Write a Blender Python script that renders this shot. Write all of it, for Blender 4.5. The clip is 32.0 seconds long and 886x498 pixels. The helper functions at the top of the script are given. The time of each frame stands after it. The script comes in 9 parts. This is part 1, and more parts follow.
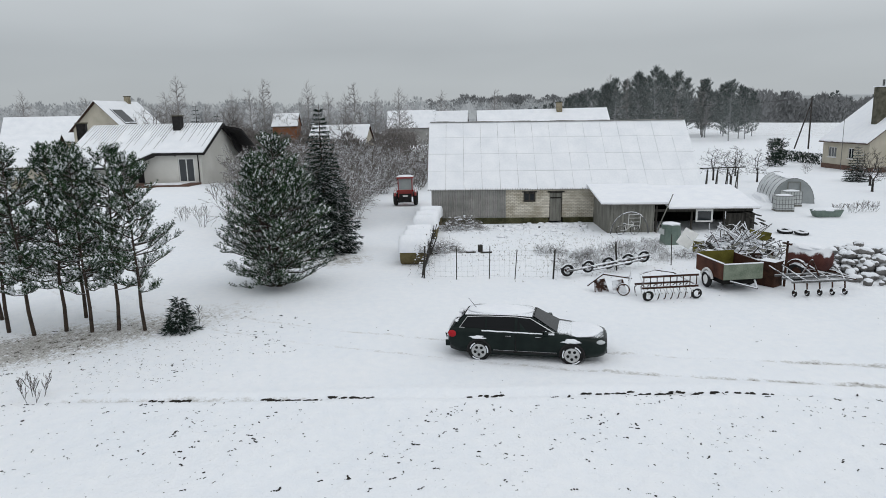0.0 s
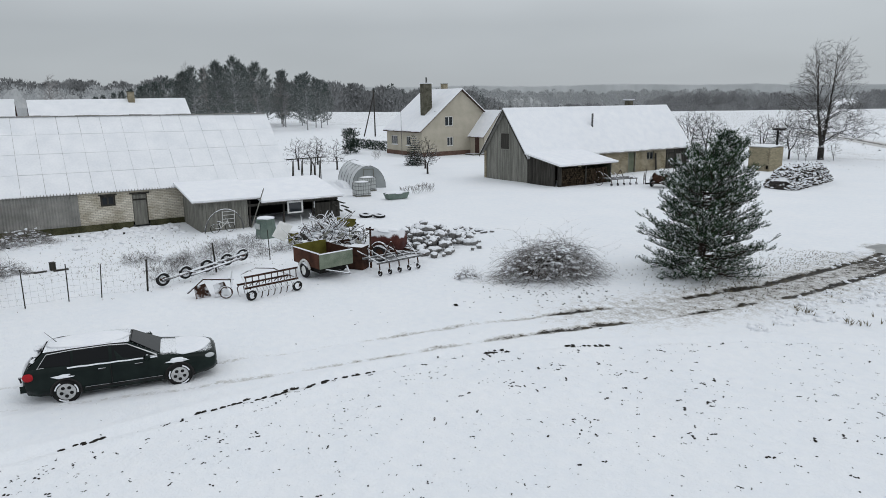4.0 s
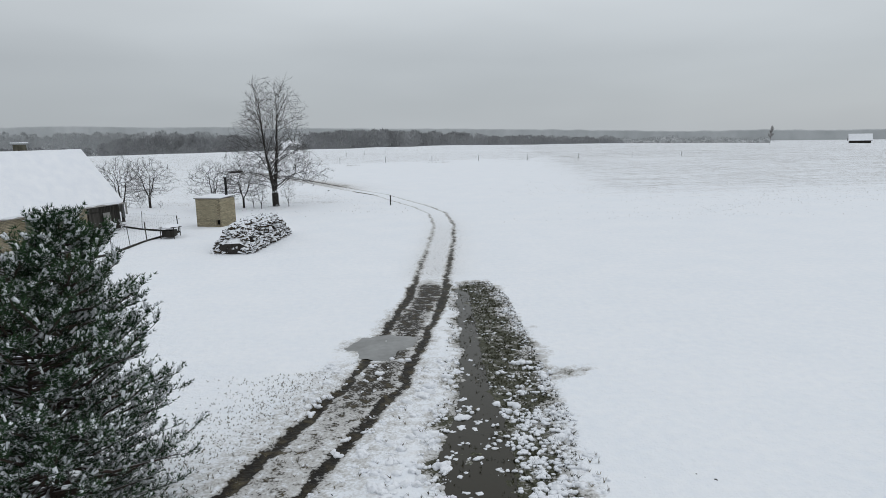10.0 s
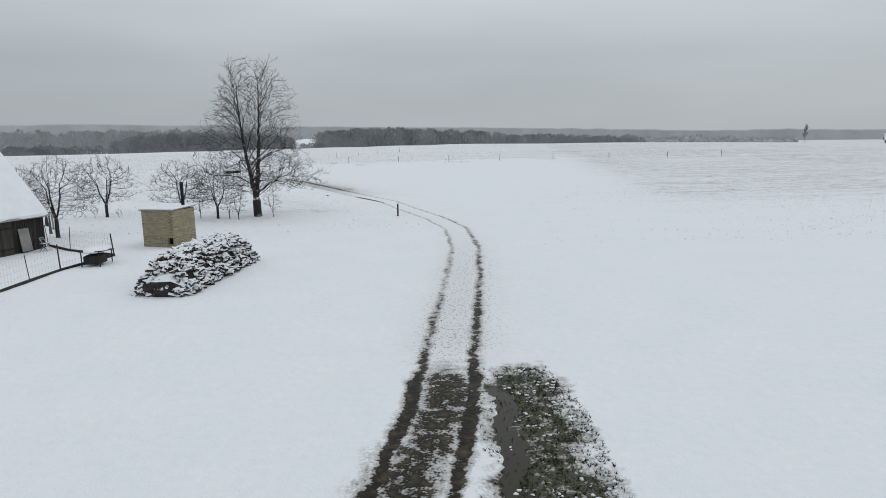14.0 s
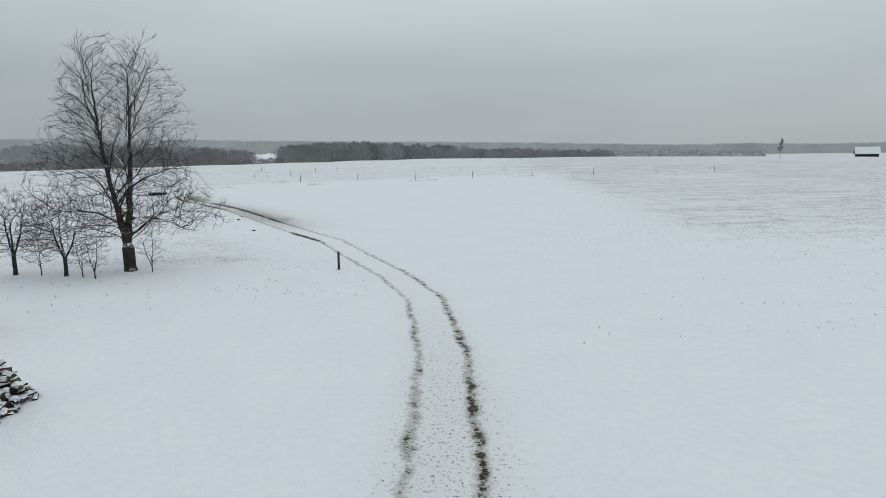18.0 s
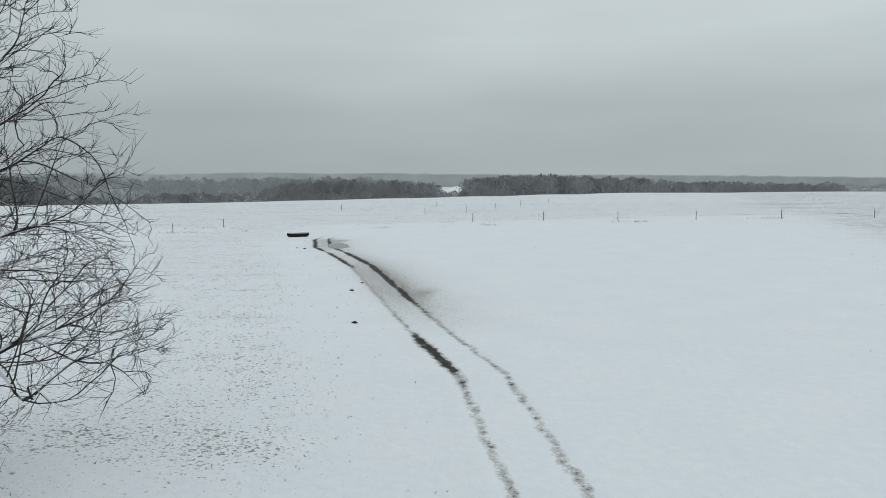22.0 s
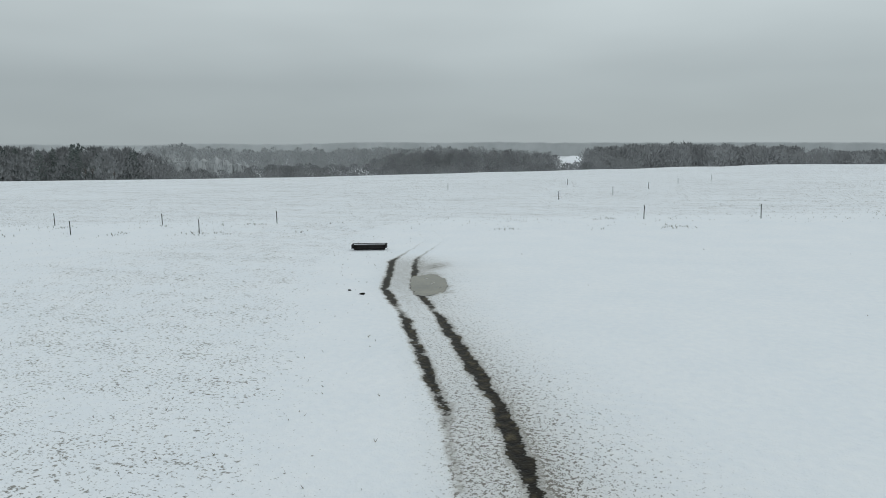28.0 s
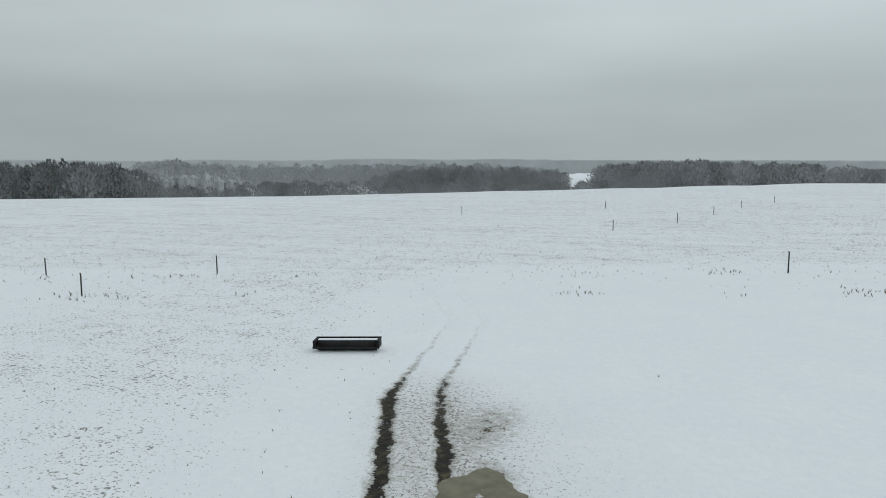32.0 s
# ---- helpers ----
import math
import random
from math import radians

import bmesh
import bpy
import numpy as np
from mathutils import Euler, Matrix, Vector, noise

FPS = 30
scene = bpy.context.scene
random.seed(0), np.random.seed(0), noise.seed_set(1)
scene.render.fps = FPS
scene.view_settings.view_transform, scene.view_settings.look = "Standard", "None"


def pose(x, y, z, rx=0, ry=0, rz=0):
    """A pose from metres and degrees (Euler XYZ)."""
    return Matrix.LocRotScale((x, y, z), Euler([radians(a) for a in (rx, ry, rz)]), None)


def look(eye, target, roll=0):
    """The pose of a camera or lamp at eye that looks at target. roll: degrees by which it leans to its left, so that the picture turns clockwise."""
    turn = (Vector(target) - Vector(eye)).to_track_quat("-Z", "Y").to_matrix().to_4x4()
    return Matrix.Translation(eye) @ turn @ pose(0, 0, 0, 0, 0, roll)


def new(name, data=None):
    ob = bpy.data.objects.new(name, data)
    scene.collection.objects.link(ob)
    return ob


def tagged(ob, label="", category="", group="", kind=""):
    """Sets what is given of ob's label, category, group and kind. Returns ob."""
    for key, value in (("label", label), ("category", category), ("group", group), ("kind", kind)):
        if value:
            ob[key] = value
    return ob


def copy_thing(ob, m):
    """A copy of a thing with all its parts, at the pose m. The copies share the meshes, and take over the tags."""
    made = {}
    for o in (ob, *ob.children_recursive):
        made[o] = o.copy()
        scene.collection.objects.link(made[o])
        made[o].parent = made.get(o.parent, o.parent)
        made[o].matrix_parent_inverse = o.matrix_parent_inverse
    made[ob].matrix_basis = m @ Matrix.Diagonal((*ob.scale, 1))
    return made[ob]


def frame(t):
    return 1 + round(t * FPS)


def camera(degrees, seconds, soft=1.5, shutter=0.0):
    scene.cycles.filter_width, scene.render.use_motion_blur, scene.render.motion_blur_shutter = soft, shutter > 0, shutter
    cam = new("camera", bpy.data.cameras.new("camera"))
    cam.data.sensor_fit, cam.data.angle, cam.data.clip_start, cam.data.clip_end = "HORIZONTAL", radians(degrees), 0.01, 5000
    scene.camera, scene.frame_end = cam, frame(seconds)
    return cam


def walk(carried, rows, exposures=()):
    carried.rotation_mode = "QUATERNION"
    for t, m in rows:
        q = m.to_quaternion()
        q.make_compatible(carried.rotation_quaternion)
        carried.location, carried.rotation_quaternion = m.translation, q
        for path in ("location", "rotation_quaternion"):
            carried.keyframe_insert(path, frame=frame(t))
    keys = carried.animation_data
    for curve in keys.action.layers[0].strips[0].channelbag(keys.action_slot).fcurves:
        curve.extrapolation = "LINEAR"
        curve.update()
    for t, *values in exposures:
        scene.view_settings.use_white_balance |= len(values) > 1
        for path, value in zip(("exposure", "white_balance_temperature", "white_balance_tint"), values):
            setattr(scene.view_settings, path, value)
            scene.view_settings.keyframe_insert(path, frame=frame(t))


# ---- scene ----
cam = camera(67.0, 32.0, soft=0.9)

PATH = [
    (0, 3.096, -11.701, 6.861, 79.069, 1.361, 75.421),
    (0.5, 2.981, -11.662, 6.912, 78.984, 1.448, 72.959),
    (1, 2.905, -11.624, 6.932, 78.794, 1.522, 69.810),
    (1.5, 2.905, -11.597, 6.930, 78.498, 1.616, 66.132),
    (2, 2.952, -11.608, 6.922, 78.269, 1.675, 61.270),
    (2.5, 2.987, -11.627, 6.920, 78.154, 1.703, 56.937),
    (4.5, 2.661, -11.506, 7.285, 77.732, 0.819, 34.990),
    (5, 2.329, -11.015, 7.268, 78.455, 0.873, 28.366),
    (5.5, 1.812, -10.021, 7.258, 78.823, 0.842, 22.164),
    (6, 1.279, -8.734, 7.247, 78.985, 0.741, 16.066),
    (6.5, 0.841, -7.269, 7.234, 79.331, 0.728, 11.103),
    (7, 0.479, -5.606, 7.226, 79.700, 0.669, 6.899),
    (7.5, 0.215, -3.706, 7.203, 80.157, 0.978, 2.666),
    (8, 0.054, -1.721, 7.169, 79.984, 1.106, 0.428),
    (8.5, 0.000, 0.000, 7.143, 79.981, 1.170, -0.300),
    (9, -0.036, 1.326, 7.118, 79.959, 1.142, -1.468),
    (9.5, -0.019, 2.523, 7.086, 79.978, 1.164, -2.546),
    (10, 0.055, 3.795, 7.027, 80.088, 1.194, -1.655),
    (10.5, 0.099, 5.239, 6.952, 80.404, 1.177, -1.235),
    (11, 0.153, 6.892, 6.874, 80.536, 1.216, -1.361),
    (11.5, 0.190, 8.687, 6.800, 80.666, 1.202, -1.384),
    (12, 0.181, 10.675, 6.747, 80.779, 1.140, -0.860),
    (12.5, 0.174, 12.626, 6.718, 80.642, 1.104, 0.647),
    (13, 0.158, 14.376, 6.702, 80.362, 1.028, 0.299),
    (13.5, 0.136, 15.784, 6.670, 79.975, 1.048, -0.006),
    (15.5, 0.129, 20.353, 6.506, 80.657, 1.029, -0.751),
    (16, 0.159, 22.967, 6.524, 80.883, 1.038, -0.928),
    (16.5, 0.223, 25.745, 6.539, 80.769, 1.112, -1.690),
    (17, 0.298, 28.532, 6.559, 80.854, 1.160, -2.864),
    (17.5, 0.384, 31.314, 6.574, 80.877, 1.067, -3.422),
    (18, 0.499, 34.186, 6.571, 81.160, 1.121, -3.036),
    (18.5, 0.661, 37.198, 6.539, 81.559, 1.148, -2.894),
    (19, 0.789, 40.328, 6.479, 81.855, 1.234, -2.280),
    (19.5, 0.824, 43.537, 6.412, 82.458, 1.225, 0.222),
    (20, 0.714, 46.813, 6.366, 82.963, 1.286, 3.314),
    (20.5, 0.385, 50.224, 6.349, 83.468, 1.117, 6.251),
    (21, -0.079, 53.681, 6.345, 83.830, 1.054, 9.418),
    (21.5, -0.688, 57.127, 6.340, 84.114, 0.983, 11.401),
    (22, -1.448, 60.434, 6.314, 84.268, 1.065, 12.721),
    (22.5, -2.310, 63.733, 6.291, 84.375, 1.095, 14.359),
    (23, -3.275, 67.083, 6.284, 84.321, 1.197, 15.831),
    (23.5, -4.296, 70.474, 6.308, 84.329, 1.322, 16.603),
    (24, -5.367, 73.810, 6.370, 84.075, 1.351, 17.146),
    (24.5, -6.458, 76.962, 6.465, 83.439, 1.342, 17.445),
    (25, -7.490, 79.787, 6.574, 82.661, 1.364, 18.500),
    (25.5, -8.449, 82.268, 6.680, 81.954, 1.340, 19.554),
    (27.5, -11.604, 89.633, 7.042, 81.882, 1.269, 22.072),
    (28, -12.782, 92.129, 7.009, 81.840, 1.273, 22.183),
    (28.5, -13.986, 94.705, 6.969, 82.061, 1.273, 22.564),
    (29, -15.195, 97.345, 6.937, 82.365, 1.227, 23.900),
    (29.5, -16.449, 99.992, 6.921, 82.636, 1.210, 25.156),
    (30, -17.763, 102.653, 6.918, 82.716, 1.165, 26.151),
    (30.5, -19.165, 105.327, 6.917, 83.133, 1.247, 27.105),
    (31, -20.591, 108.035, 6.914, 83.170, 1.230, 26.859),
    (31.5, -21.986, 110.767, 6.921, 83.223, 1.103, 24.972),
    (32, -23.334, 113.540, 6.932, 83.273, 1.072, 22.351),
]
walk(cam, [(t, pose(*p)) for t, *p in PATH],
     exposures=[(0, 0.20, 6450, 11), (6, 0.09, 6370, 11), (13, 0.03, 6370, 10.5), (18, -0.07, 6340, 7), (32, -0.07, 6300, 4.5)])

# ---- world and light: an overcast winter sky ----
world = bpy.data.worlds.new("overcast")
scene.world = world
world.use_nodes = True
wn, wl = world.node_tree.nodes, world.node_tree.links
wn.clear()
w_out = wn.new("ShaderNodeOutputWorld")
w_bg = wn.new("ShaderNodeBackground")
w_geo = wn.new("ShaderNodeTexCoord")
w_sep = wn.new("ShaderNodeSeparateXYZ")
w_ramp = wn.new("ShaderNodeValToRGB")
w_map = wn.new("ShaderNodeMapping")
w_noise = wn.new("ShaderNodeTexNoise")
w_mul = wn.new("ShaderNodeMixRGB")
w_sky = wn.new("ShaderNodeTexSky")
w_sky.sky_type = "NISHITA"
w_sky.sun_disc = False
w_sky.sun_elevation, w_sky.sun_rotation = radians(35), radians(60)
w_add = wn.new("ShaderNodeMixRGB")
w_add.blend_type, w_add.inputs[0].default_value = "MIX", 0.003
w_map.inputs["Scale"].default_value = (1.2, 1.2, 5.0)
w_noise.inputs["Scale"].default_value, w_noise.inputs["Detail"].default_value = 1.6, 3.0
el = w_ramp.color_ramp.elements
el[0].position, el[0].color = 0.0, (0.395, 0.425, 0.44, 1)
el[1].position, el[1].color = 1.0, (0.70, 0.735, 0.76, 1)
for p, c in ((0.10, (0.41, 0.44, 0.455, 1)), (0.20, (0.56, 0.595, 0.61, 1)), (0.5, (0.66, 0.695, 0.715, 1))):
    e = el.new(p)
    e.color = c
w_mul.blend_type, w_mul.inputs[0].default_value = "MULTIPLY", 0.22
w_r2 = wn.new("ShaderNodeValToRGB")
w_r2.color_ramp.elements[0].color, w_r2.color_ramp.elements[0].position = (0.6, 0.61, 0.62, 1), 0.3
w_r2.color_ramp.elements[1].color, w_r2.color_ramp.elements[1].position = (1.25, 1.25, 1.25, 1), 0.7
wl.new(w_geo.outputs["Generated"], w_sep.inputs[0])
wl.new(w_sep.outputs["Z"], w_ramp.inputs[0])
wl.new(w_geo.outputs["Generated"], w_map.inputs[0])
wl.new(w_map.outputs[0], w_noise.inputs["Vector"])
wl.new(w_noise.outputs["Fac"], w_r2.inputs[0])
wl.new(w_ramp.outputs[0], w_mul.inputs[1])
wl.new(w_r2.outputs[0], w_mul.inputs[2])
# the cloud is a little brighter towards the hidden sun
w_dot = wn.new("ShaderNodeVectorMath")
w_dot.operation = "DOT_PRODUCT"
w_dot.inputs[1].default_value = (0.82, 0.50, 0.0)
w_lift = wn.new("ShaderNodeMath")
w_lift.operation = "MULTIPLY_ADD"
w_lift.inputs[1].default_value, w_lift.inputs[2].default_value = 0.13, 1.01
w_scale = wn.new("ShaderNodeVectorMath")
w_scale.operation = "SCALE"
wl.new(w_geo.outputs["Generated"], w_dot.inputs[0])
wl.new(w_dot.outputs["Value"], w_lift.inputs[0])
wl.new(w_mul.outputs[0], w_scale.inputs[0])
wl.new(w_lift.outputs[0], w_scale.inputs["Scale"])
wl.new(w_scale.outputs[0], w_add.inputs[1])
wl.new(w_sky.outputs[0], w_add.inputs[2])
wl.new(w_add.outputs[0], w_bg.inputs["Color"])
wl.new(w_bg.outputs[0], w_out.inputs[0])
w_bg.inputs["Strength"].default_value = 1.0
sun = new("sun", bpy.data.lights.new("sun", "SUN"))
sun.data.energy, sun.data.angle, sun.data.color = 0.25, radians(40), (1.0, 0.97, 0.93)
sun.matrix_world = look((0, 0, 50), (-20, -12, 20))

# ---- materials ----


def nodes_of(name, rough=0.8, metal=0.0):
    m = bpy.data.materials.new(name)
    m.use_nodes = True
    n, l = m.node_tree.nodes, m.node_tree.links
    b = n["Principled BSDF"]
    b.inputs["Roughness"].default_value, b.inputs["Metallic"].default_value = rough, metal
    b.inputs["Specular IOR Level"].default_value = 0.12 if rough > 0.55 else 0.4
    return m, n, l, b


def noise_node(n, l, scale, detail=4.0, coord="Object", stretch=None):
    tc = n.new("ShaderNodeTexCoord")
    t = n.new("ShaderNodeTexNoise")
    t.inputs["Scale"].default_value, t.inputs["Detail"].default_value = scale, detail
    if stretch:
        mp = n.new("ShaderNodeMapping")
        mp.inputs["Scale"].default_value = stretch
        l.new(tc.outputs[coord], mp.inputs[0])
        l.new(mp.outputs[0], t.inputs["Vector"])
    else:
        l.new(tc.outputs[coord], t.inputs["Vector"])
    return t


def ramp(n, l, src, stops):
    r = n.new("ShaderNodeValToRGB")
    e = r.color_ramp.elements
    e[0].position, e[0].color = stops[0][0], (*stops[0][1], 1)
    e[1].position, e[1].color = stops[-1][0], (*stops[-1][1], 1)
    for p, c in stops[1:-1]:
        q = e.new(p)
        q.color = (*c, 1)
    l.new(src, r.inputs[0])
    return r


def mix(n, l, fac, a, b, mode="MIX"):
    x = n.new("ShaderNodeMixRGB")
    x.blend_type = mode
    for k, v in ((0, fac), (1, a), (2, b)):
        if isinstance(v, (int, float)):
            x.inputs[k].default_value = v
        elif isinstance(v, tuple):
            x.inputs[k].default_value = (*v, 1)
        else:
            l.new(v, x.inputs[k])
    return x.outputs[0]


def calc(n, l, op, a, b=0.0, clamp=False):
    x = n.new("ShaderNodeMath")
    x.operation, x.use_clamp = op, clamp
    for k, v in ((0, a), (1, b)):
        if isinstance(v, (int, float)):
            x.inputs[k].default_value = v
        else:
            l.new(v, x.inputs[k])
    return x.outputs[0]


def bump(n, l, b, src, strength=0.4, dist=0.02):
    k = n.new("ShaderNodeBump")
    k.inputs["Strength"].default_value, k.inputs["Distance"].default_value = strength, dist
    l.new(src, k.inputs["Height"])
    l.new(k.outputs[0], b.inputs["Normal"])


SNOW = (0.84, 0.86, 0.89)


def surface(name, dark, light, scale=3.0, rough=0.8, metal=0.0, snow=0.0, grain=30.0, stretch=None, random_tint=0.0, relief=0.3, lie=0.45, drift=2.3):
    """Two-scale mottled surface; snow: how much lies on faces that look up."""
    m, n, l, b = nodes_of(name, rough, metal)
    big = noise_node(n, l, scale, 3.0, stretch=stretch)
    fine = noise_node(n, l, grain, 4.0, stretch=stretch)
    both = calc(n, l, "ADD", calc(n, l, "MULTIPLY", big.outputs["Fac"], 0.6), calc(n, l, "MULTIPLY", fine.outputs["Fac"], 0.4))
    col = ramp(n, l, both, [(0.35, dark), (0.65, light)]).outputs[0]
    if random_tint:
        inf = n.new("ShaderNodeObjectInfo")
        col = mix(n, l, calc(n, l, "MULTIPLY", inf.outputs["Random"], random_tint), col, tuple(c * 0.35 for c in dark))
    if snow:
        g = n.new("ShaderNodeNewGeometry")
        sp = n.new("ShaderNodeSeparateXYZ")
        l.new(g.outputs["Normal"], sp.inputs[0])
        sn = noise_node(n, l, drift, 3.0, coord="Object")
        up = calc(n, l, "ADD", sp.outputs["Z"], calc(n, l, "MULTIPLY", calc(n, l, "SUBTRACT", sn.outputs["Fac"], 0.5), 1.4))
        f = calc(n, l, "MULTIPLY", calc(n, l, "SUBTRACT", up, lie, True), 6.0, True)
        col = mix(n, l, calc(n, l, "MULTIPLY", f, snow), col, SNOW)
    l.new(col, b.inputs["Base Color"])
    bump(n, l, b, fine.outputs["Fac"], relief)
    return m


m_snow = surface("packed_snow", (0.80, 0.82, 0.86), (0.88, 0.89, 0.91), 1.5, 0.75, grain=12.0, relief=0.25)
m_roof_snow = surface("thin_roof_snow", (0.77, 0.79, 0.82), (0.87, 0.88, 0.90), 0.9, 0.75, grain=9.0, relief=0.2)
m_asbestos = surface("weathered_fibre_cement", (0.20, 0.20, 0.19), (0.36, 0.35, 0.33), 1.2, 0.9, grain=25)
m_board = surface("grey_weathered_boards", (0.14, 0.14, 0.122), (0.31, 0.305, 0.272), 1.4, 0.9, grain=18, stretch=(6, 6, 0.5), random_tint=0.35)
m_moss = surface("mossy_plinth", (0.028, 0.030, 0.014), (0.11, 0.105, 0.06), 1.6, 0.95, grain=14)
m_dark_board = surface("dark_old_boards", (0.03, 0.028, 0.025), (0.09, 0.085, 0.075), 1.4, 0.9, grain=18, stretch=(6, 6, 0.5), random_tint=0.5)
m_plaster = surface("cream_render", (0.39, 0.36, 0.29), (0.50, 0.46, 0.38), 0.8, 0.9, grain=20)
m_white_plaster = surface("off_white_render", (0.55, 0.54, 0.50), (0.66, 0.65, 0.61), 0.6, 0.9, grain=20)
m_plinth = surface("brown_plinth", (0.10, 0.065, 0.05), (0.16, 0.10, 0.08), 2, 0.85)
m_concrete = surface("mossy_concrete", (0.05, 0.05, 0.035), (0.15, 0.14, 0.11), 2.0, 0.95, snow=0.8)
m_black_trim = surface("black_trim", (0.012, 0.011, 0.011), (0.03, 0.028, 0.028), 3, 0.6)
m_brown_trim = surface("brown_painted_trim", (0.05, 0.03, 0.025), (0.09, 0.055, 0.045), 3, 0.6)
m_white_paint = surface("white_painted_wood", (0.62, 0.62, 0.6), (0.78, 0.78, 0.76), 3, 0.5)
# near-black that stands in for shade inside openings and under a floor
m_inner_shade = surface("interior_shade", (0.008, 0.008, 0.008), (0.02, 0.02, 0.018), 3, 0.95)
m_rust = surface("rusty_iron", (0.025, 0.015, 0.012), (0.085, 0.042, 0.028), 4, 0.85, 0.2, snow=0.95, lie=0.3)
m_steel = surface("dull_grey_steel", (0.07, 0.07, 0.07), (0.20, 0.20, 0.20), 4, 0.6, 0.3, snow=0.95, lie=0.2)
m_black_rubber = surface("black_rubber", (0.012, 0.012, 0.012), (0.03, 0.03, 0.03), 6, 0.8, snow=0.9)
m_bark = surface("dark_wet_bark", (0.021, 0.019, 0.018), (0.070, 0.063, 0.058), 3, 0.95, snow=0.95, grain=25, lie=0.38)
m_pine_bark = surface("pine_bark", (0.028, 0.023, 0.020), (0.085, 0.062, 0.048), 3, 0.95, snow=0.5, grain=25, lie=0.6)
m_twig = surface("frosted_twigs", (0.06, 0.05, 0.042), (0.16, 0.135, 0.115), 1.0, 0.95, snow=0.9, grain=12, lie=0.35)
m_needle = surface("pine_needles", (0.014, 0.036, 0.018), (0.055, 0.100, 0.045), 1.2, 0.85, snow=0.85, grain=9, lie=0.64, drift=6.0)
m_spruce = surface("spruce_needles", (0.010, 0.020, 0.015), (0.03, 0.048, 0.034), 1.2, 0.85, snow=0.9, grain=9, lie=0.72)
# haze is put into the base colours of these four distant woods
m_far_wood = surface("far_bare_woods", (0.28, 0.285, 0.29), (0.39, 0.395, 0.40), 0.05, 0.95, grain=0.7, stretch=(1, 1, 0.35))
m_hazy_wood = surface("hazed_horizon_woods", (0.40, 0.415, 0.42), (0.50, 0.515, 0.52), 0.012, 0.95, grain=0.06, stretch=(1, 1, 0.6))
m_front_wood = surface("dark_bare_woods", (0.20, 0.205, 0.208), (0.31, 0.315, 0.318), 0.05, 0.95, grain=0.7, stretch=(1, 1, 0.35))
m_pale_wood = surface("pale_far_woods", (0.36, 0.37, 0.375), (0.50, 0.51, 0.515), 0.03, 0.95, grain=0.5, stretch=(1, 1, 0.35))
m_birch_twig = surface("pale_birch_twigs", (0.22, 0.21, 0.205), (0.36, 0.345, 0.335), 0.6, 0.95, grain=6)
m_brush = surface("brown_thicket", (0.13, 0.12, 0.115), (0.25, 0.23, 0.215), 0.3, 0.95, snow=0.35, grain=2, lie=0.7)
# black of the tyres, also used for shade in arches and wheel openings
m_tyre_and_shade = surface("tyre_and_shade_black", (0.010, 0.010, 0.010), (0.022, 0.022, 0.022), 6, 0.85)
# conifer green greyed for haze in the base colour; snow lies on top
m_far_pine = surface("far_conifers", (0.085, 0.105, 0.098), (0.20, 0.22, 0.21), 0.12, 0.95, snow=0.6, grain=0.9, lie=0.55)
m_dark_twig = surface("dark_wet_twigs", (0.024, 0.021, 0.019), (0.075, 0.066, 0.058), 1.0, 0.95, snow=0.7, grain=12, lie=0.74)
m_stone = surface("field_stone", (0.13, 0.125, 0.12), (0.32, 0.31, 0.30), 2, 0.9, snow=1.0, lie=0.22, random_tint=0.4)
m_log = surface("split_firewood", (0.03, 0.025, 0.02), (0.13, 0.10, 0.07), 3, 0.9, snow=1.0, lie=0.15, random_tint=0.6)
m_stacked = surface("stacked_firewood", (0.018, 0.014, 0.010), (0.10, 0.072, 0.045), 3, 0.95, random_tint=0.7)
m_hut_brick = surface("yellow_brick_piece", (0.30, 0.26, 0.17), (0.48, 0.43, 0.31), 5, 0.9, grain=30, random_tint=0.45)
m_red = surface("faded_red_paint", (0.22, 0.03, 0.03), (0.36, 0.06, 0.05), 3, 0.5, snow=0.9)
m_brown_panel = surface("brown_red_trailer_panel", (0.035, 0.016, 0.011), (0.105, 0.046, 0.030), 2, 0.8, snow=0.5, lie=0.6)
m_green_panel = surface("pale_green_trailer_panel", (0.12, 0.15, 0.11), (0.25, 0.28, 0.22), 2, 0.7, snow=0.4)
m_yellow = surface("dirty_yellow_paint", (0.10, 0.09, 0.018), (0.18, 0.16, 0.035), 2, 0.7, snow=0.8)
m_bin = surface("grey_green_plastic", (0.11, 0.15, 0.13), (0.19, 0.24, 0.21), 2, 0.6)
m_straw = surface("old_straw", (0.075, 0.062, 0.028), (0.19, 0.155, 0.075), 3, 0.95, snow=0.9, grain=40, lie=0.3)
m_wire = surface("galvanised_wire", (0.10, 0.10, 0.10), (0.18, 0.18, 0.18), 4, 0.5, 0.7)
m_soil = surface("wet_soil", (0.010, 0.009, 0.008), (0.035, 0.03, 0.024), 4, 0.7, snow=0.0)
m_grass = surface("dead_grass", (0.085, 0.075, 0.05), (0.26, 0.23, 0.16), 3, 0.95, snow=0.4, lie=0.75)
m_frost_twig = surface("frost_furred_twigs", (0.085, 0.074, 0.066), (0.20, 0.18, 0.165), 1.0, 0.95, snow=0.9, grain=12, lie=0.34)
m_wet_grass = surface("wet_flattened_grass", (0.020, 0.022, 0.011), (0.085, 0.083, 0.05), 3, 0.7)
m_red_brick = surface("orange_brick_wall", (0.22, 0.09, 0.05), (0.30, 0.14, 0.08), 2, 0.9)
m_green_paint = surface("old_green_door", (0.10, 0.12, 0.085), (0.17, 0.18, 0.13), 2, 0.8)


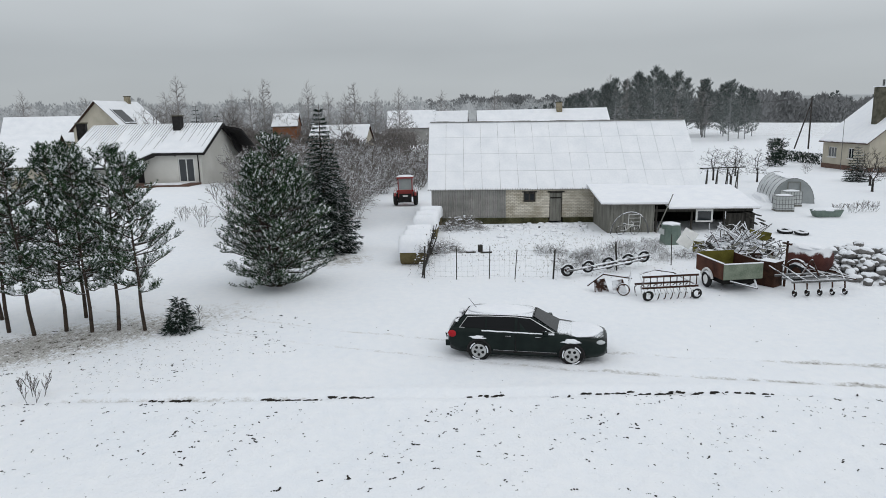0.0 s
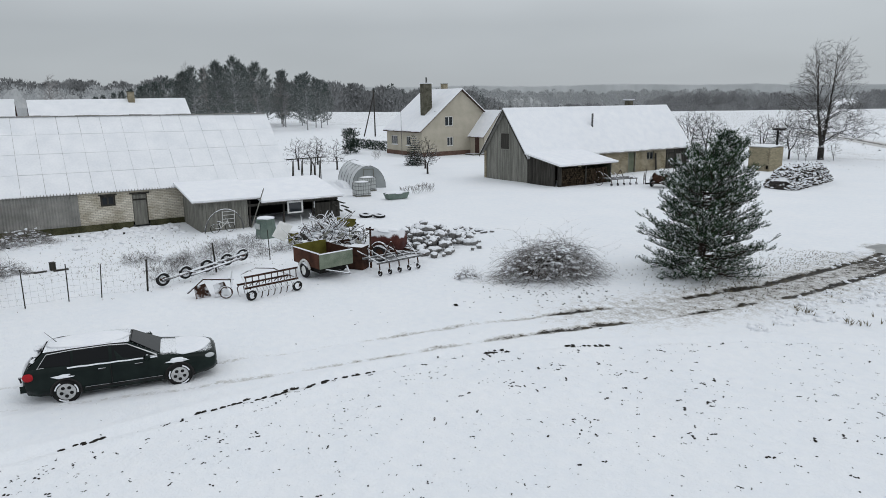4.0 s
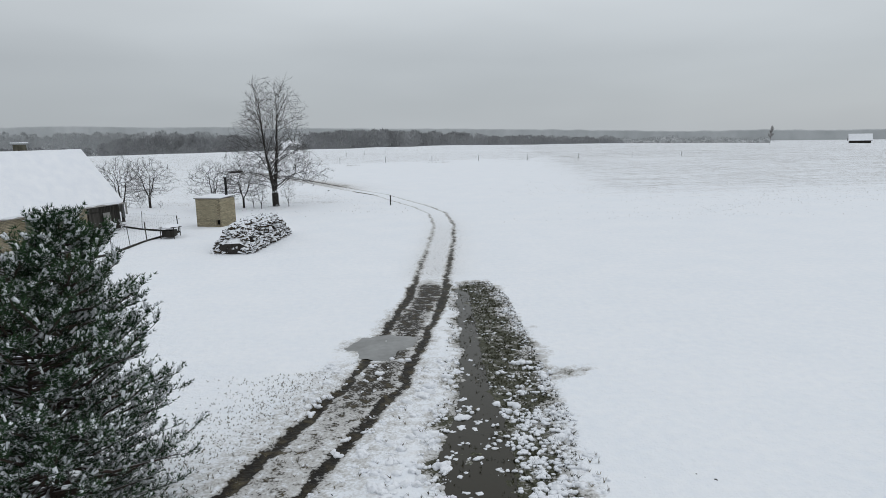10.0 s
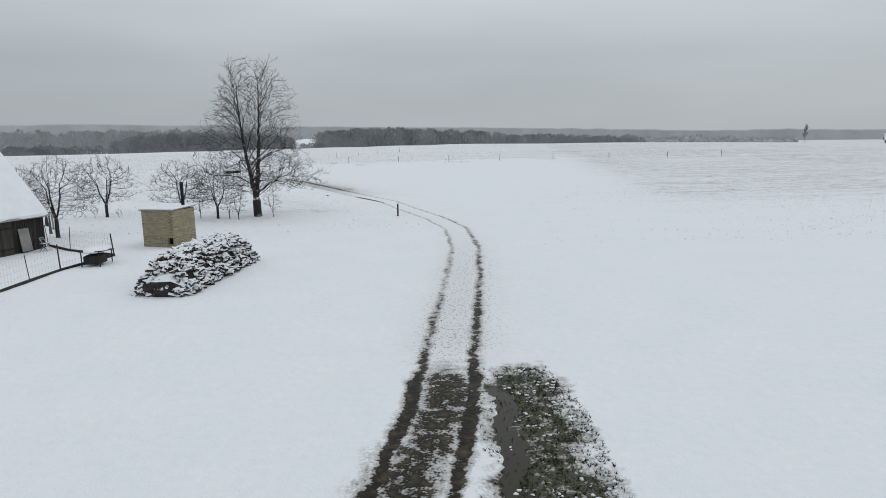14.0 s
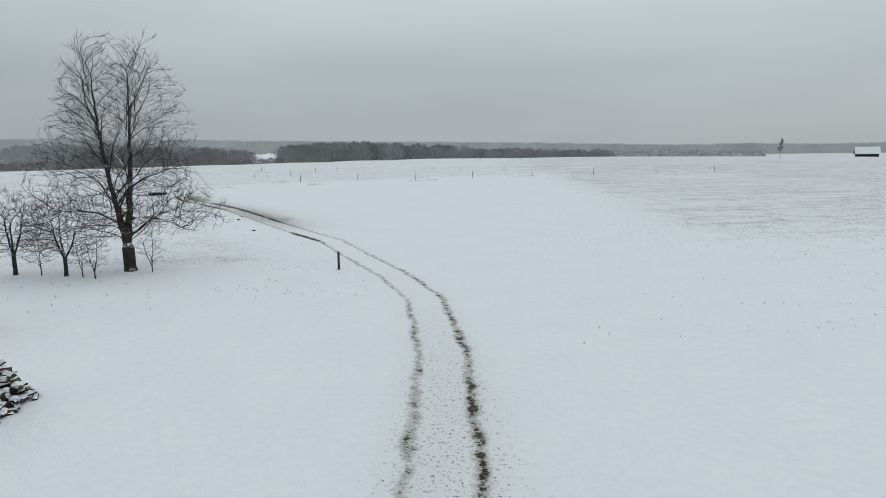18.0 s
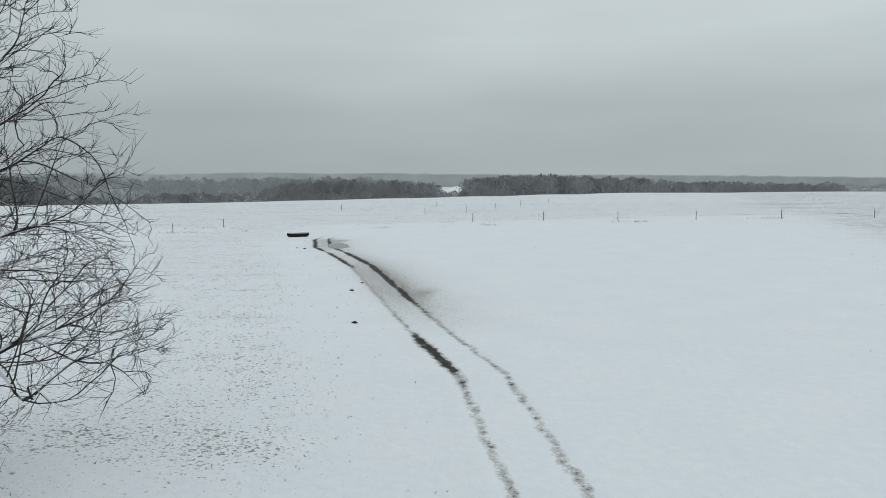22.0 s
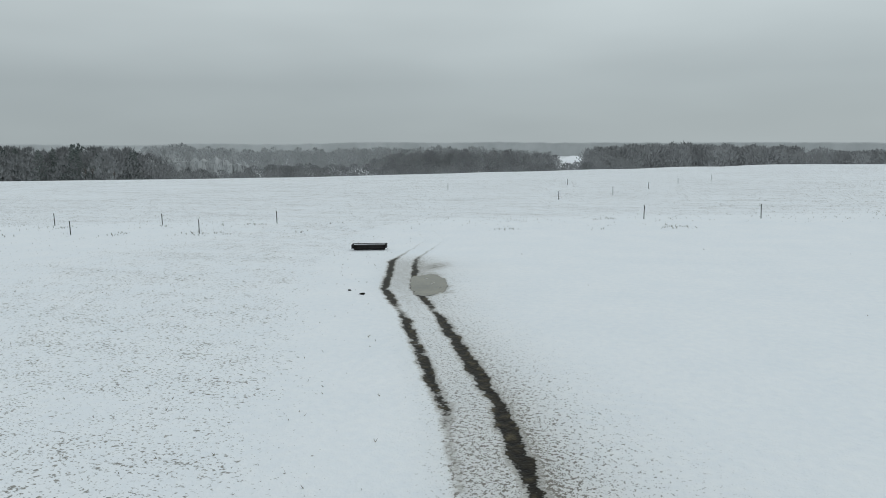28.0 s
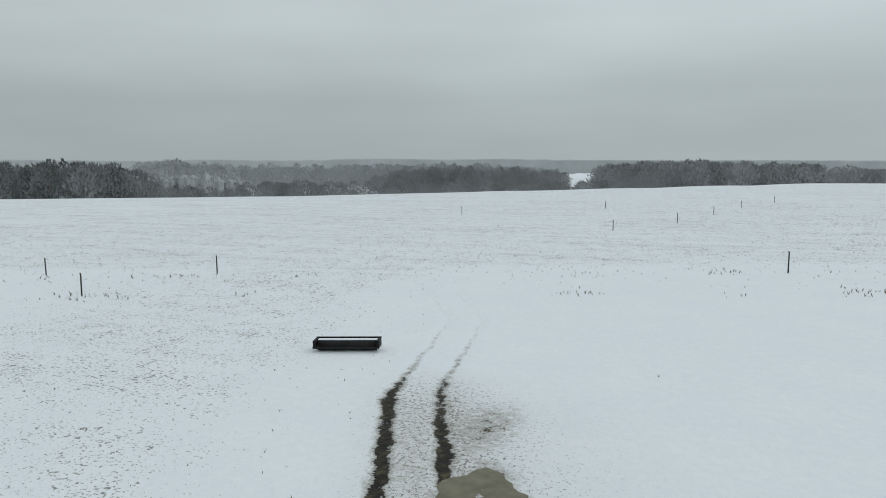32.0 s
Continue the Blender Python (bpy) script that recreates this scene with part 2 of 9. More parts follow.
def brick_material(name, c1, c2, mortar):
    m, n, l, b = nodes_of(name, 0.9)
    tc = n.new("ShaderNodeTexCoord")
    sp, cb = n.new("ShaderNodeSeparateXYZ"), n.new("ShaderNodeCombineXYZ")
    l.new(tc.outputs["Object"], sp.inputs[0])
    l.new(calc(n, l, "ADD", sp.outputs["X"], sp.outputs["Y"]), cb.inputs[0])
    l.new(sp.outputs["Z"], cb.inputs[1])
    t = n.new("ShaderNodeTexBrick")
    for k, v in (("Scale", 1.0), ("Brick Width", 0.26), ("Row Height", 0.1), ("Mortar Size", 0.011), ("Mortar Smooth", 0.2)):
        t.inputs[k].default_value = v
    t.inputs["Color1"].default_value, t.inputs["Color2"].default_value, t.inputs["Mortar"].default_value = (*c1, 1), (*c2, 1), (*mortar, 1)
    l.new(cb.outputs[0], t.inputs["Vector"])
    st = noise_node(n, l, 1.1, 5.0)
    dirt = ramp(n, l, st.outputs["Fac"], [(0.35, (0.55, 0.52, 0.45)), (0.6, (1, 1, 1))]).outputs[0]
    l.new(mix(n, l, 0.7, t.outputs["Color"], dirt, "MULTIPLY"), b.inputs["Base Color"])
    bump(n, l, b, t.outputs["Fac"], -0.5, 0.01)
    return m


m_brick = brick_material("cream_silicate_brick", (0.70, 0.66, 0.57), (0.54, 0.50, 0.42), (0.30, 0.28, 0.24))
m_dirty_brick = brick_material("yellow_silicate_brick", (0.42, 0.37, 0.27), (0.30, 0.26, 0.18), (0.12, 0.11, 0.09))


def glass_material(name, tint, rough=0.06, gloss=0.6):
    m, n, l, b = nodes_of(name, rough)
    b.inputs["Base Color"].default_value = (*tint, 1)
    b.inputs["Specular IOR Level"].default_value = gloss
    return m


m_glass = glass_material("dark_window_glass", (0.02, 0.024, 0.028))
m_car_glass = glass_material("tinted_car_glass", (0.005, 0.006, 0.007), 0.05, 0.16)
m_lamp_red = glass_material("red_tail_lamp", (0.36, 0.008, 0.014), 0.15, 0.2)
m_lamp_clear = glass_material("clear_headlamp", (0.45, 0.47, 0.48), 0.1)
m_water = glass_material("still_meltwater", (0.030, 0.026, 0.016), 0.06, 0.16)
m_slush = surface("grey_slush_ice", (0.13, 0.132, 0.125), (0.24, 0.242, 0.235), 0.8, 0.3, grain=4, relief=0.1)
m_shallow = surface("shallow_brown_puddle", (0.062, 0.050, 0.017), (0.19, 0.165, 0.10), 0.6, 0.07, grain=3.0, relief=0.02)
m_film = surface("milky_plastic_film", (0.50, 0.52, 0.53), (0.62, 0.64, 0.65), 1, 0.35)
m_film_end = surface("greyed_plastic_film", (0.24, 0.26, 0.26), (0.36, 0.38, 0.38), 1, 0.4)
m_tank_white = surface("white_tote_plastic", (0.42, 0.44, 0.43), (0.55, 0.57, 0.56), 1, 0.5)
m_tank_red = surface("old_red_oxide", (0.06, 0.022, 0.02), (0.12, 0.045, 0.035), 2, 0.7, snow=0.9, lie=0.25)
m_alloy = surface("dirty_alloy", (0.36, 0.36, 0.36), (0.60, 0.60, 0.60), 4, 0.4, 0.2)
m_chrome = surface("bright_trim", (0.5, 0.5, 0.5), (0.7, 0.7, 0.7), 4, 0.25, 0.9)


def car_paint():
    m, n, l, b = nodes_of("dark_green_car_paint", 0.22)
    t = noise_node(n, l, 3.0, 5.0)
    f = noise_node(n, l, 26.0, 4.0)
    g = n.new("ShaderNodeNewGeometry")
    sp = n.new("ShaderNodeSeparateXYZ")
    l.new(g.outputs["Normal"], sp.inputs[0])
    up = calc(n, l, "ADD", sp.outputs["Z"], calc(n, l, "MULTIPLY", calc(n, l, "SUBTRACT", f.outputs["Fac"], 0.5), 0.3))
    fac = calc(n, l, "MULTIPLY", calc(n, l, "SUBTRACT", up, 0.90, True), 12.0, True)
    base = ramp(n, l, t.outputs["Fac"], [(0.35, (0.005, 0.010, 0.009)), (0.65, (0.010, 0.017, 0.015))]).outputs[0]
    l.new(mix(n, l, fac, base, SNOW), b.inputs["Base Color"])
    b.inputs["Specular IOR Level"].default_value = 0.14
    return m


m_car = car_paint()

# ---- geometry helpers ----


class Geo:
    """A list of corners and faces that grows, then becomes one mesh."""

    def __init__(self):
        self.v, self.f = [], []

    def add(self, verts, faces):
        k = len(self.v)
        self.v.extend(tuple(p) for p in verts)
        self.f.extend(tuple(i + k for i in q) for q in faces)
        return self

    def box(self, x0, x1, y0, y1, z0, z1, m=None):
        p = [Vector(q) for q in ((x0, y0, z0), (x1, y0, z0), (x1, y1, z0), (x0, y1, z0), (x0, y0, z1), (x1, y0, z1), (x1, y1, z1), (x0, y1, z1))]
        if m is not None:
            p = [m @ q for q in p]
        return self.add(p, ((3, 2, 1, 0), (4, 5, 6, 7), (0, 1, 5, 4), (1, 2, 6, 5), (2, 3, 7, 6), (3, 0, 4, 7)))

    def tube(self, a, b, r0, r1=None, n=8, caps=True):
        a, b = Vector(a), Vector(b)
        r1 = r0 if r1 is None else r1
        d = (b - a)
        if d.length < 1e-6:
            return self
        d.normalize()
        s = d.orthogonal().normalized()
        t = d.cross(s)
        ring = [(math.cos(2 * math.pi * i / n), math.sin(2 * math.pi * i / n)) for i in range(n)]
        vs = [a + (s * c + t * w) * r0 for c, w in ring] + [b + (s * c + t * w) * r1 for c, w in ring]
        fs = [(i, (i + 1) % n, n + (i + 1) % n, n + i) for i in range(n)]
        if caps:
            fs += [tuple(range(n - 1, -1, -1)), tuple(range(n, 2 * n))]
        return self.add(vs, fs)

    def rod(self, pts, r, n=6):
        for a, b in zip(pts, pts[1:]):
            self.tube(a, b, r, r, n)
        return self

    def ring(self, c, axis, big, small, n=20, k=8):
        c, axis = Vector(c), Vector(axis).normalized()
        s = axis.orthogonal().normalized()
        t = axis.cross(s)
        vs, fs = [], []
        for i in range(n):
            a = 2 * math.pi * i / n
            o = s * math.cos(a) + t * math.sin(a)
            for j in range(k):
                b = 2 * math.pi * j / k
                vs.append(c + o * (big + small * math.cos(b)) + axis * small * math.sin(b))
        for i in range(n):
            for j in range(k):
                fs.append((i * k + j, ((i + 1) % n) * k + j, ((i + 1) % n) * k + (j + 1) % k, i * k + (j + 1) % k))
        return self.add(vs, fs)

    def prism(self, poly, y0, y1):
        """poly: points (x, z), counter-clockwise seen from -y; pushed out from y0 to y1."""
        n = len(poly)
        vs = [(x, y0, z) for x, z in poly] + [(x, y1, z) for x, z in poly]
        fs = [(i, (i + 1) % n, n + (i + 1) % n, n + i) for i in range(n)] + [tuple(range(n - 1, -1, -1)), tuple(range(n, 2 * n))]
        return self.add(vs, [tuple(reversed(q)) for q in fs])

    def lump(self, c, r, seed=0, rings=5, seg=8, rough=0.25):
        """An uneven rounded lump."""
        vs, fs = [], []
        c = Vector(c)
        r = r if isinstance(r, tuple) else (r, r, r)
        for i in range(rings + 1):
            th = math.pi * i / rings
            for j in range(seg):
                ph = 2 * math.pi * j / seg
                d = Vector((math.sin(th) * math.cos(ph), math.sin(th) * math.sin(ph), math.cos(th)))
                k = 1 + rough * noise.noise(d * 1.7 + Vector((seed * 3.1, seed, -seed)))
                vs.append((c.x + d.x * r[0] * k, c.y + d.y * r[1] * k, c.z + d.z * r[2] * k))
        for i in range(rings):
            for j in range(seg):
                a, b = i * seg + j, i * seg + (j + 1) % seg
                fs.append((a, a + seg, b + seg, b))
        return self.add(vs, fs)


def part(name, geo, material, parent=None, label="", smooth=False):
    me = bpy.data.meshes.new(name)
    me.from_pydata(geo.v, [], geo.f)
    me.materials.append(material)
    if smooth:
        me.shade_smooth()
    ob = new(name, me)
    if parent is not None:
        ob.parent = parent
    return tagged(ob, label)


def thing(name, m, label, category, group="", kind=""):
    ob = new(name)
    ob.matrix_basis = m
    ob.empty_display_size = 0.3
    return tagged(ob, label, category, group, kind)


def whole(name, geo, material, label, category, group="", kind="", smooth=False):
    return tagged(part(name, geo, material, None, label, smooth), "", category, group, kind)


# ---- the lie of the land ----
TRACK = [(-34, -24), (-25, -18), (-19, -11.5), (-15.6, -6.6), (-13.6, -3.4), (-9.6, 4.6), (-6.2, 10), (-3.8, 14.8), (-1.5, 22), (-0.7, 27), (0, 32), (0.35, 37), (1.0, 46), (1.46, 55), (1.1, 62.6), (-0.3, 68), (-3, 75.5), (-5, 81.5), (-8, 87), (-13, 97), (-19, 109), (-24.5, 118), (-28.3, 123.5), (-30.0, 127.5), (-32.0, 132), (-32.8, 136), (-34, 142), (-37, 147)]
PUDDLE_A = [(-2.75, 25.3), (-2.3, 26.4), (-1.3, 26.8), (-0.35, 26.4), (-0.5, 25.2), (-1.3, 23.9), (-2.2, 24.3)]
PATCH = [(0.0, 14.6), (-0.2, 17.5), (0.5, 20.5), (0.9, 25), (1.1, 30), (1.3, 34.6), (2.8, 34.9), (3.3, 31), (3.4, 26), (3.45, 22.9), (4.7, 22.65), (3.6, 22.3), (3.2, 18.5), (2.4, 14.4)]
PUDDLE_B = [(-29.0, 126.8), (-28.2, 127.9), (-27.1, 127.0), (-26.0, 124.8), (-25.5, 123.0), (-26.0, 122.0), (-27.0, 122.2), (-27.7, 123.8), (-28.5, 125.4)]
FURROW = [(-19, -30), (-14, -13.6), (-10.4, -0.8), (-9, 2.5), (-6.5, 5.3), (-3, 8.6), (1, 11.5), (5.3, 13), (12, 16), (30, 24), (80, 45)]


def inside(x, y, poly):
    hit = np.zeros(np.shape(x), bool)
    n = len(poly)
    for i in range(n):
        (x0, y0), (x1, y1) = poly[i], poly[(i + 1) % n]
        c = (y0 > y) != (y1 > y)
        hit ^= c & (x < (x1 - x0) * (y - y0) / (y1 - y0 + 1e-12) + x0)
    return hit


def to_line(x, y, line):
    """Distance to a polyline, the signed side (left +) and how far along it."""
    best, side, along = np.full(np.shape(x), 1e9), np.zeros(np.shape(x)), np.zeros(np.shape(x))
    done = 0.0
    for (x0, y0), (x1, y1) in zip(line, line[1:]):
        dx, dy = x1 - x0, y1 - y0
        ln = math.hypot(dx, dy)
        t = np.clip(((x - x0) * dx + (y - y0) * dy) / ln ** 2, 0, 1)
        d = np.hypot(x - x0 - t * dx, y - y0 - t * dy)
        s = np.sign(dx * (y - y0) - dy * (x - x0))
        k = d < best
        best, side, along = np.where(k, d, best), np.where(k, s, side), np.where(k, done + t * ln, along)
        done += ln
    return best, side, along


def edge_dist(x, y, poly):
    d, _, _ = to_line(x, y, poly + poly[:1])
    return np.where(inside(x, y, poly), d, -d)


def wave(x, y, s, ph):
    return np.sin(x / s + ph) * np.cos(y / (s * 1.3) + 2.1 * ph) + 0.5 * np.sin((x + 1.7 * y) / (s * 0.6) + 3 * ph) * np.cos((1.3 * x - y) / (s * 0.7) + ph)


def crest(x):
    return np.interp(x, [-900, -300, -193, -130, -60, 13, 200, 600], [60, 170, 225, 255, 320, 400, 470, 520])


def lie(x, y):
    """Height of the ground."""
    x, y = np.asarray(x, float), np.asarray(y, float)
    z = 0.030 * wave(x, y, 3.1, 0.4) + 0.012 * wave(x, y, 0.9, 1.7)
    d, s, a = to_line(x, y, TRACK)
    rut = np.exp(-((d - 0.76) / 0.22) ** 2) * np.interp(a, [0, 25, 30, 60, 68, 80, 190], [0.3, 0.4, 1, 1, 0.6, 0.5, 0.7])
    z = z * np.clip(d / 2.5, 0.25, 1) - 0.045 * rut + 0.015 * np.exp(-((d - 1.15) / 0.22) ** 2)
    f, fs, _ = to_line(x, y, FURROW)
    field = np.where(fs < 0, np.clip(f / 1.0, 0, 1), 0)
    z = z + field * (0.02 * wave(x, y, 0.55, 2.2) + 0.015 * wave(x * 1.3, y * 0.8, 0.8, 5.0))
    z = z - 0.05 * np.exp(-(f / 0.2) ** 2) + 0.05 * np.exp(-((f - 0.35) / 0.2) ** 2)
    for poly, deep in ((PUDDLE_A, 0.06), (PATCH, 0.07), (PUDDLE_B, 0.06)):
        e = edge_dist(x, y, poly) + 0.2 * wave(x, y, 0.31, 0.9)
        k = np.clip(e / 0.5 + 0.5, 0, 1)
        z = z * (1 - k) + (0.028 * wave(x * 1.6, y * 1.4, 0.42, 1.1) - deep) * k
    near = (x > -70) & (x < 120) & (y > -60) & (y < 200)
    z = np.where(near, z, z * 0.3)
    over = np.clip((y - crest(x)) / 160, 0, 1)
    z = z - 11 * over * over * (3 - 2 * over)
    away = np.clip((np.hypot(x + 15, y - 70) - 110) / 390, 0, 1) ** 0.6
    z = z - 0.0185 * np.clip(x + 40, -700, 700) * away
    rise = np.clip((-x - 36) / 18, 0, 1) * np.clip((-11.5 - y) / 7, 0, 1)
    z = z + 1.5 * rise * rise * (3 - 2 * rise)
    bank = np.exp(-((y - 152 - 0.33 * (x + 40)) / 5.0) ** 2) * ((y > 120) & (y < 260))
    return z + 0.25 * bank


def lay(x, y):
    return float(lie(np.array([x]), np.array([y]))[0])


def spread(lo, hi, step, far):
    a = list(np.arange(lo, hi, step))
    s, p = step, hi
    up = []
    while p < far:
        up.append(p)
        s *= 1.16
        p += s
    s, p = step, lo
    dn = []
    while p > -far:
        s *= 1.16
        p -= s
        dn.append(p)
    return np.array(dn[::-1] + a + up)


def make_ground():
    xs, ys = spread(-38, 8, 0.15, 3600), spread(-14, 140, 0.15, 3600)
    X, Y = np.meshgrid(xs, ys)
    Z = lie(X, Y)
    nx, ny = len(xs), len(ys)
    co = np.stack([X, Y, Z], -1).reshape(-1, 3)
    i = np.arange(nx * ny).reshape(ny, nx)
    q = np.stack([i[:-1, :-1], i[:-1, 1:], i[1:, 1:], i[1:, :-1]], -1).reshape(-1, 4)
    me = bpy.data.meshes.new("ground")
    me.vertices.add(len(co))
    me.vertices.foreach_set("co", co.ravel())
    me.loops.add(q.size)
    me.loops.foreach_set("vertex_index", q.ravel())
    me.polygons.add(len(q))
    me.polygons.foreach_set("loop_start", np.arange(0, q.size, 4))
    me.update(calc_edges=True)
    me.shade_smooth()
    x, y = co[:, 0], co[:, 1]
    # how muddy, how tufted
    d, s, a = to_line(x, y, TRACK)
    wob = wave(x, y, 0.9, 0.3)
    broken = 0.5 + 0.5 * np.tanh(1.8 * wave(x, y, 1.1, 1.3) + 0.35)
    way = [-30, -8, 2, 4, 8, 17, 34, 37, 44, 72, 80, 82, 86, 88, 93, 95, 107, 109, 117, 119, 121, 131, 134, 140]
    port = np.interp(y, way, [0.1, 0.16, 0.3, 0.75, 0.95, 1, 1, 0.7, 0.5, 0.36, 0.4, 0.95, 0.95, 0.38, 0.34, 0.34, 0.36, 1.0, 1.0, 0.6, 1, 1.1, 0.4, 0.12])
    star = np.interp(y, way, [0.1, 0.16, 0.3, 0.8, 0.95, 1, 1, 0.8, 0.7, 0.40, 0.36, 0.36, 0.36, 0.38, 0.6, 1.05, 1.15, 1.15, 1.1, 0.7, 0.95, 1.1, 0.4, 0.12])
    heavy = np.where(s > 0, port, star)
    heavy = heavy * np.where(y < 14, 0.2 + 0.8 * broken, 0.75 + 0.25 * broken)
    mud = np.zeros_like(d)
    mud = np.maximum(mud, np.clip(1.15 - (d + 0.3 * wob) / 1.15, 0, 1) * np.interp(y, [4, 8, 15, 22, 34, 36], [0, 0.05, 0.2, 0.72, 0.8, 0]))
    mud = np.maximum(mud, np.clip(1.1 - d / 1.5, 0, 1) * np.interp(y, [112, 124, 129, 133], [0, 0.2, 0.2, 0]))
    # splashes beside the two deep places
    mud = np.maximum(mud, 0.45 * np.exp(-(((x + 11.1) / 0.9) ** 2 + ((y - 96.7) / 2.4) ** 2)))
    mud = np.maximum(mud, 0.48 * np.exp(-(((x + 29.0) / 0.9) ** 2 + ((y - 130.0) / 1.8) ** 2)))
    grassy = np.zeros_like(d)
    for poly, k in ((PATCH, 0.74), (PUDDLE_A, 0.5), (PUDDLE_B, 0.5)):
        e = np.clip((edge_dist(x, y, poly) + 0.28 * wave(x, y, 0.31, 0.9) + 0.2 * wave(x, y, 1.1, 2.2)) / 0.9 + 0.5, 0, 1)
        mud = np.maximum(mud, e * k)
        grassy = np.maximum(grassy, e * (k > 0.6))
    f, fs, fa = to_line(x, y, FURROW)
    mud = np.maximum(mud, np.exp(-((f + 0.08 * wob) / 0.17) ** 2) * 0.3 * np.clip(0.35 + 0.9 * wave(x, y, 1.9, 2.6), 0, 1))
    # a few churned verges beside the ruts
    mud = np.maximum(mud, np.clip(1 - d / 3.0, 0, 1) * 0.50 * np.interp(y, [5, 9, 16, 23, 26], [0, 0.7, 1, 0.9, 0]))
    # needle litter and grass under the young pines
    litter = np.exp(-(((x + 20.6 + 0.35 * (y + 18)) / 1.9) ** 2 + ((y + 19.0) / 5.5) ** 2))
    litter = np.maximum(litter, 0.8 * np.exp(-(((x + 30.5) / 1.8) ** 2 + ((y + 8.6) / 1.6) ** 2)))
    mud = np.maximum(mud, 0.47 * litter)
    tuft = np.where(fs < 0, 0.28, 0.0) * np.clip(f / 0.8, 0, 1) * np.interp(y - 0.3 * x, [10, 25, 60], [1, 0.25, 0.35])
    tuft = np.maximum(tuft, np.clip((x - 6 - 0.10 * (y - 60)) / 16, 0, 1) * np.clip((y - 45) / 40, 0, 1) * 0.92)
    left = np.where((s > 0), np.clip((d - 1.5) / 5, 0, 1), 0) * np.clip((y - 66) / 8, 0, 1) * np.clip((x + 80) / 30, 0.4, 1)
    tuft = np.maximum(tuft, left * 0.76)
    tuft = np.maximum(tuft, np.clip(litter * 1.6, 0, 1.15))
    tuft = np.maximum(tuft, 0.6 * np.exp(-(((x + 19) / 5) ** 2 + ((y + 16) / 7) ** 2)))
    tuft = np.maximum(tuft, np.clip((y - 150 - 0.33 * (x + 40)) / 10, 0, 1) * 0.8)
    tuft = np.where(np.hypot(x + 27, y - 4) < 6, np.maximum(tuft, 0.45), tuft)
    # mud thrown sideways from the spinning wheels
    spray = np.where(s < 0, np.exp(-(np.maximum(d - 0.9, 0) / 1.5)), 0.3 * np.exp(-(np.maximum(d - 0.9, 0) / 0.5)) * (d > 0.9))
    spray = np.where(d < 0.9, 0.62, spray)
    spray = spray * np.interp(y, [86, 92, 97, 106, 112, 119, 126, 131, 135], [0, 0.55, 1, 1, 0.7, 0.45, 0.75, 0.8, 0])
    near = np.where(s < 0, np.exp(-(np.maximum(d - 0.9, 0) / 0.7)), np.exp(-(np.maximum(d - 0.9, 0) / 0.45))) * np.interp(y, [34, 37, 50, 60, 70], [0, 0.34, 0.26, 0.1, 0])
    spray = np.maximum(spray, near)
    for nm, val in (("mud", mud), ("tuft", tuft), ("off", d), ("heavy", heavy), ("spray", spray), ("grassy", grassy)):
        me.attributes.new(nm, "FLOAT", "POINT").data.foreach_set("value", val.astype(np.float32))
    m, n, l, b = nodes_of("snow_field", 0.8)
    am, at = n.new("ShaderNodeAttribute"), n.new("ShaderNodeAttribute")
    am.attribute_name, at.attribute_name = "mud", "tuft"
    big = noise_node(n, l, 0.35, 5.0)
    mid = noise_node(n, l, 3.2, 6.0)
    fine = noise_node(n, l, 14.0, 4.0)
    field = noise_node(n, l, 0.09, 4.0, stretch=(1.0, 0.35, 1.0))
    snow = mix(n, l, 0.5, ramp(n, l, big.outputs["Fac"], [(0.3, (0.80, 0.83, 0.87)), (0.7, (0.87, 0.88, 0.90))]).outputs[0],
               ramp(n, l, mid.outputs["Fac"], [(0.3, (0.79, 0.82, 0.86)), (0.7, (0.88, 0.89, 0.90))]).outputs[0])
    straw = ramp(n, l, fine.outputs["Fac"], [(0.3, (0.065, 0.06, 0.045)), (0.7, (0.25, 0.225, 0.175))]).outputs[0]
    dirt = ramp(n, l, mid.outputs["Fac"], [(0.35, (0.007, 0.006, 0.0045)), (0.55, (0.024, 0.019, 0.012)), (0.72, (0.085, 0.07, 0.04))]).outputs[0]
    # grass and dirt poke through in clustered flecks
    clump = noise_node(n, l, 0.8, 3.0)
    rows = noise_node(n, l, 1.0, 3.0, stretch=(0.05, 0.42, 1.0))
    patchy = calc(n, l, "ADD", calc(n, l, "MULTIPLY", clump.outputs["Fac"], 0.55), calc(n, l, "MULTIPLY", rows.outputs["Fac"], 0.45))
    patchy = calc(n, l, "ADD", patchy, calc(n, l, "MULTIPLY", big.outputs["Fac"], 0.3))
    dens = calc(n, l, "MULTIPLY", at.outputs["Fac"], calc(n, l, "MULTIPLY", calc(n, l, "SUBTRACT", patchy, 0.10, True), 1.3))
    tf = None
    for size, most, keen in ((4.6, 0.35, 12.0), (2.2, 0.12, 10.0), (10.0, 0.38, 10.0)):
        fl = noise_node(n, l, size, 3.0, stretch=(1.0, 1.25, 1.0))
        thr = calc(n, l, "SUBTRACT", 0.80, calc(n, l, "MULTIPLY", dens, most))
        dot = calc(n, l, "MULTIPLY", calc(n, l, "SUBTRACT", fl.outputs["Fac"], thr, True), keen, True)
        tf = dot if tf is None else calc(n, l, "MAXIMUM", tf, dot)
    col = mix(n, l, calc(n, l, "MULTIPLY", tf, 0.8), snow, straw)
    asp = n.new("ShaderNodeAttribute")
    asp.attribute_name = "spray"
    sp1, sp2 = noise_node(n, l, 9.0, 3.0), noise_node(n, l, 26.0, 2.0)
    spots = calc(n, l, "ADD", calc(n, l, "MULTIPLY", sp1.outputs["Fac"], 0.55), calc(n, l, "MULTIPLY", sp2.outputs["Fac"], 0.45))
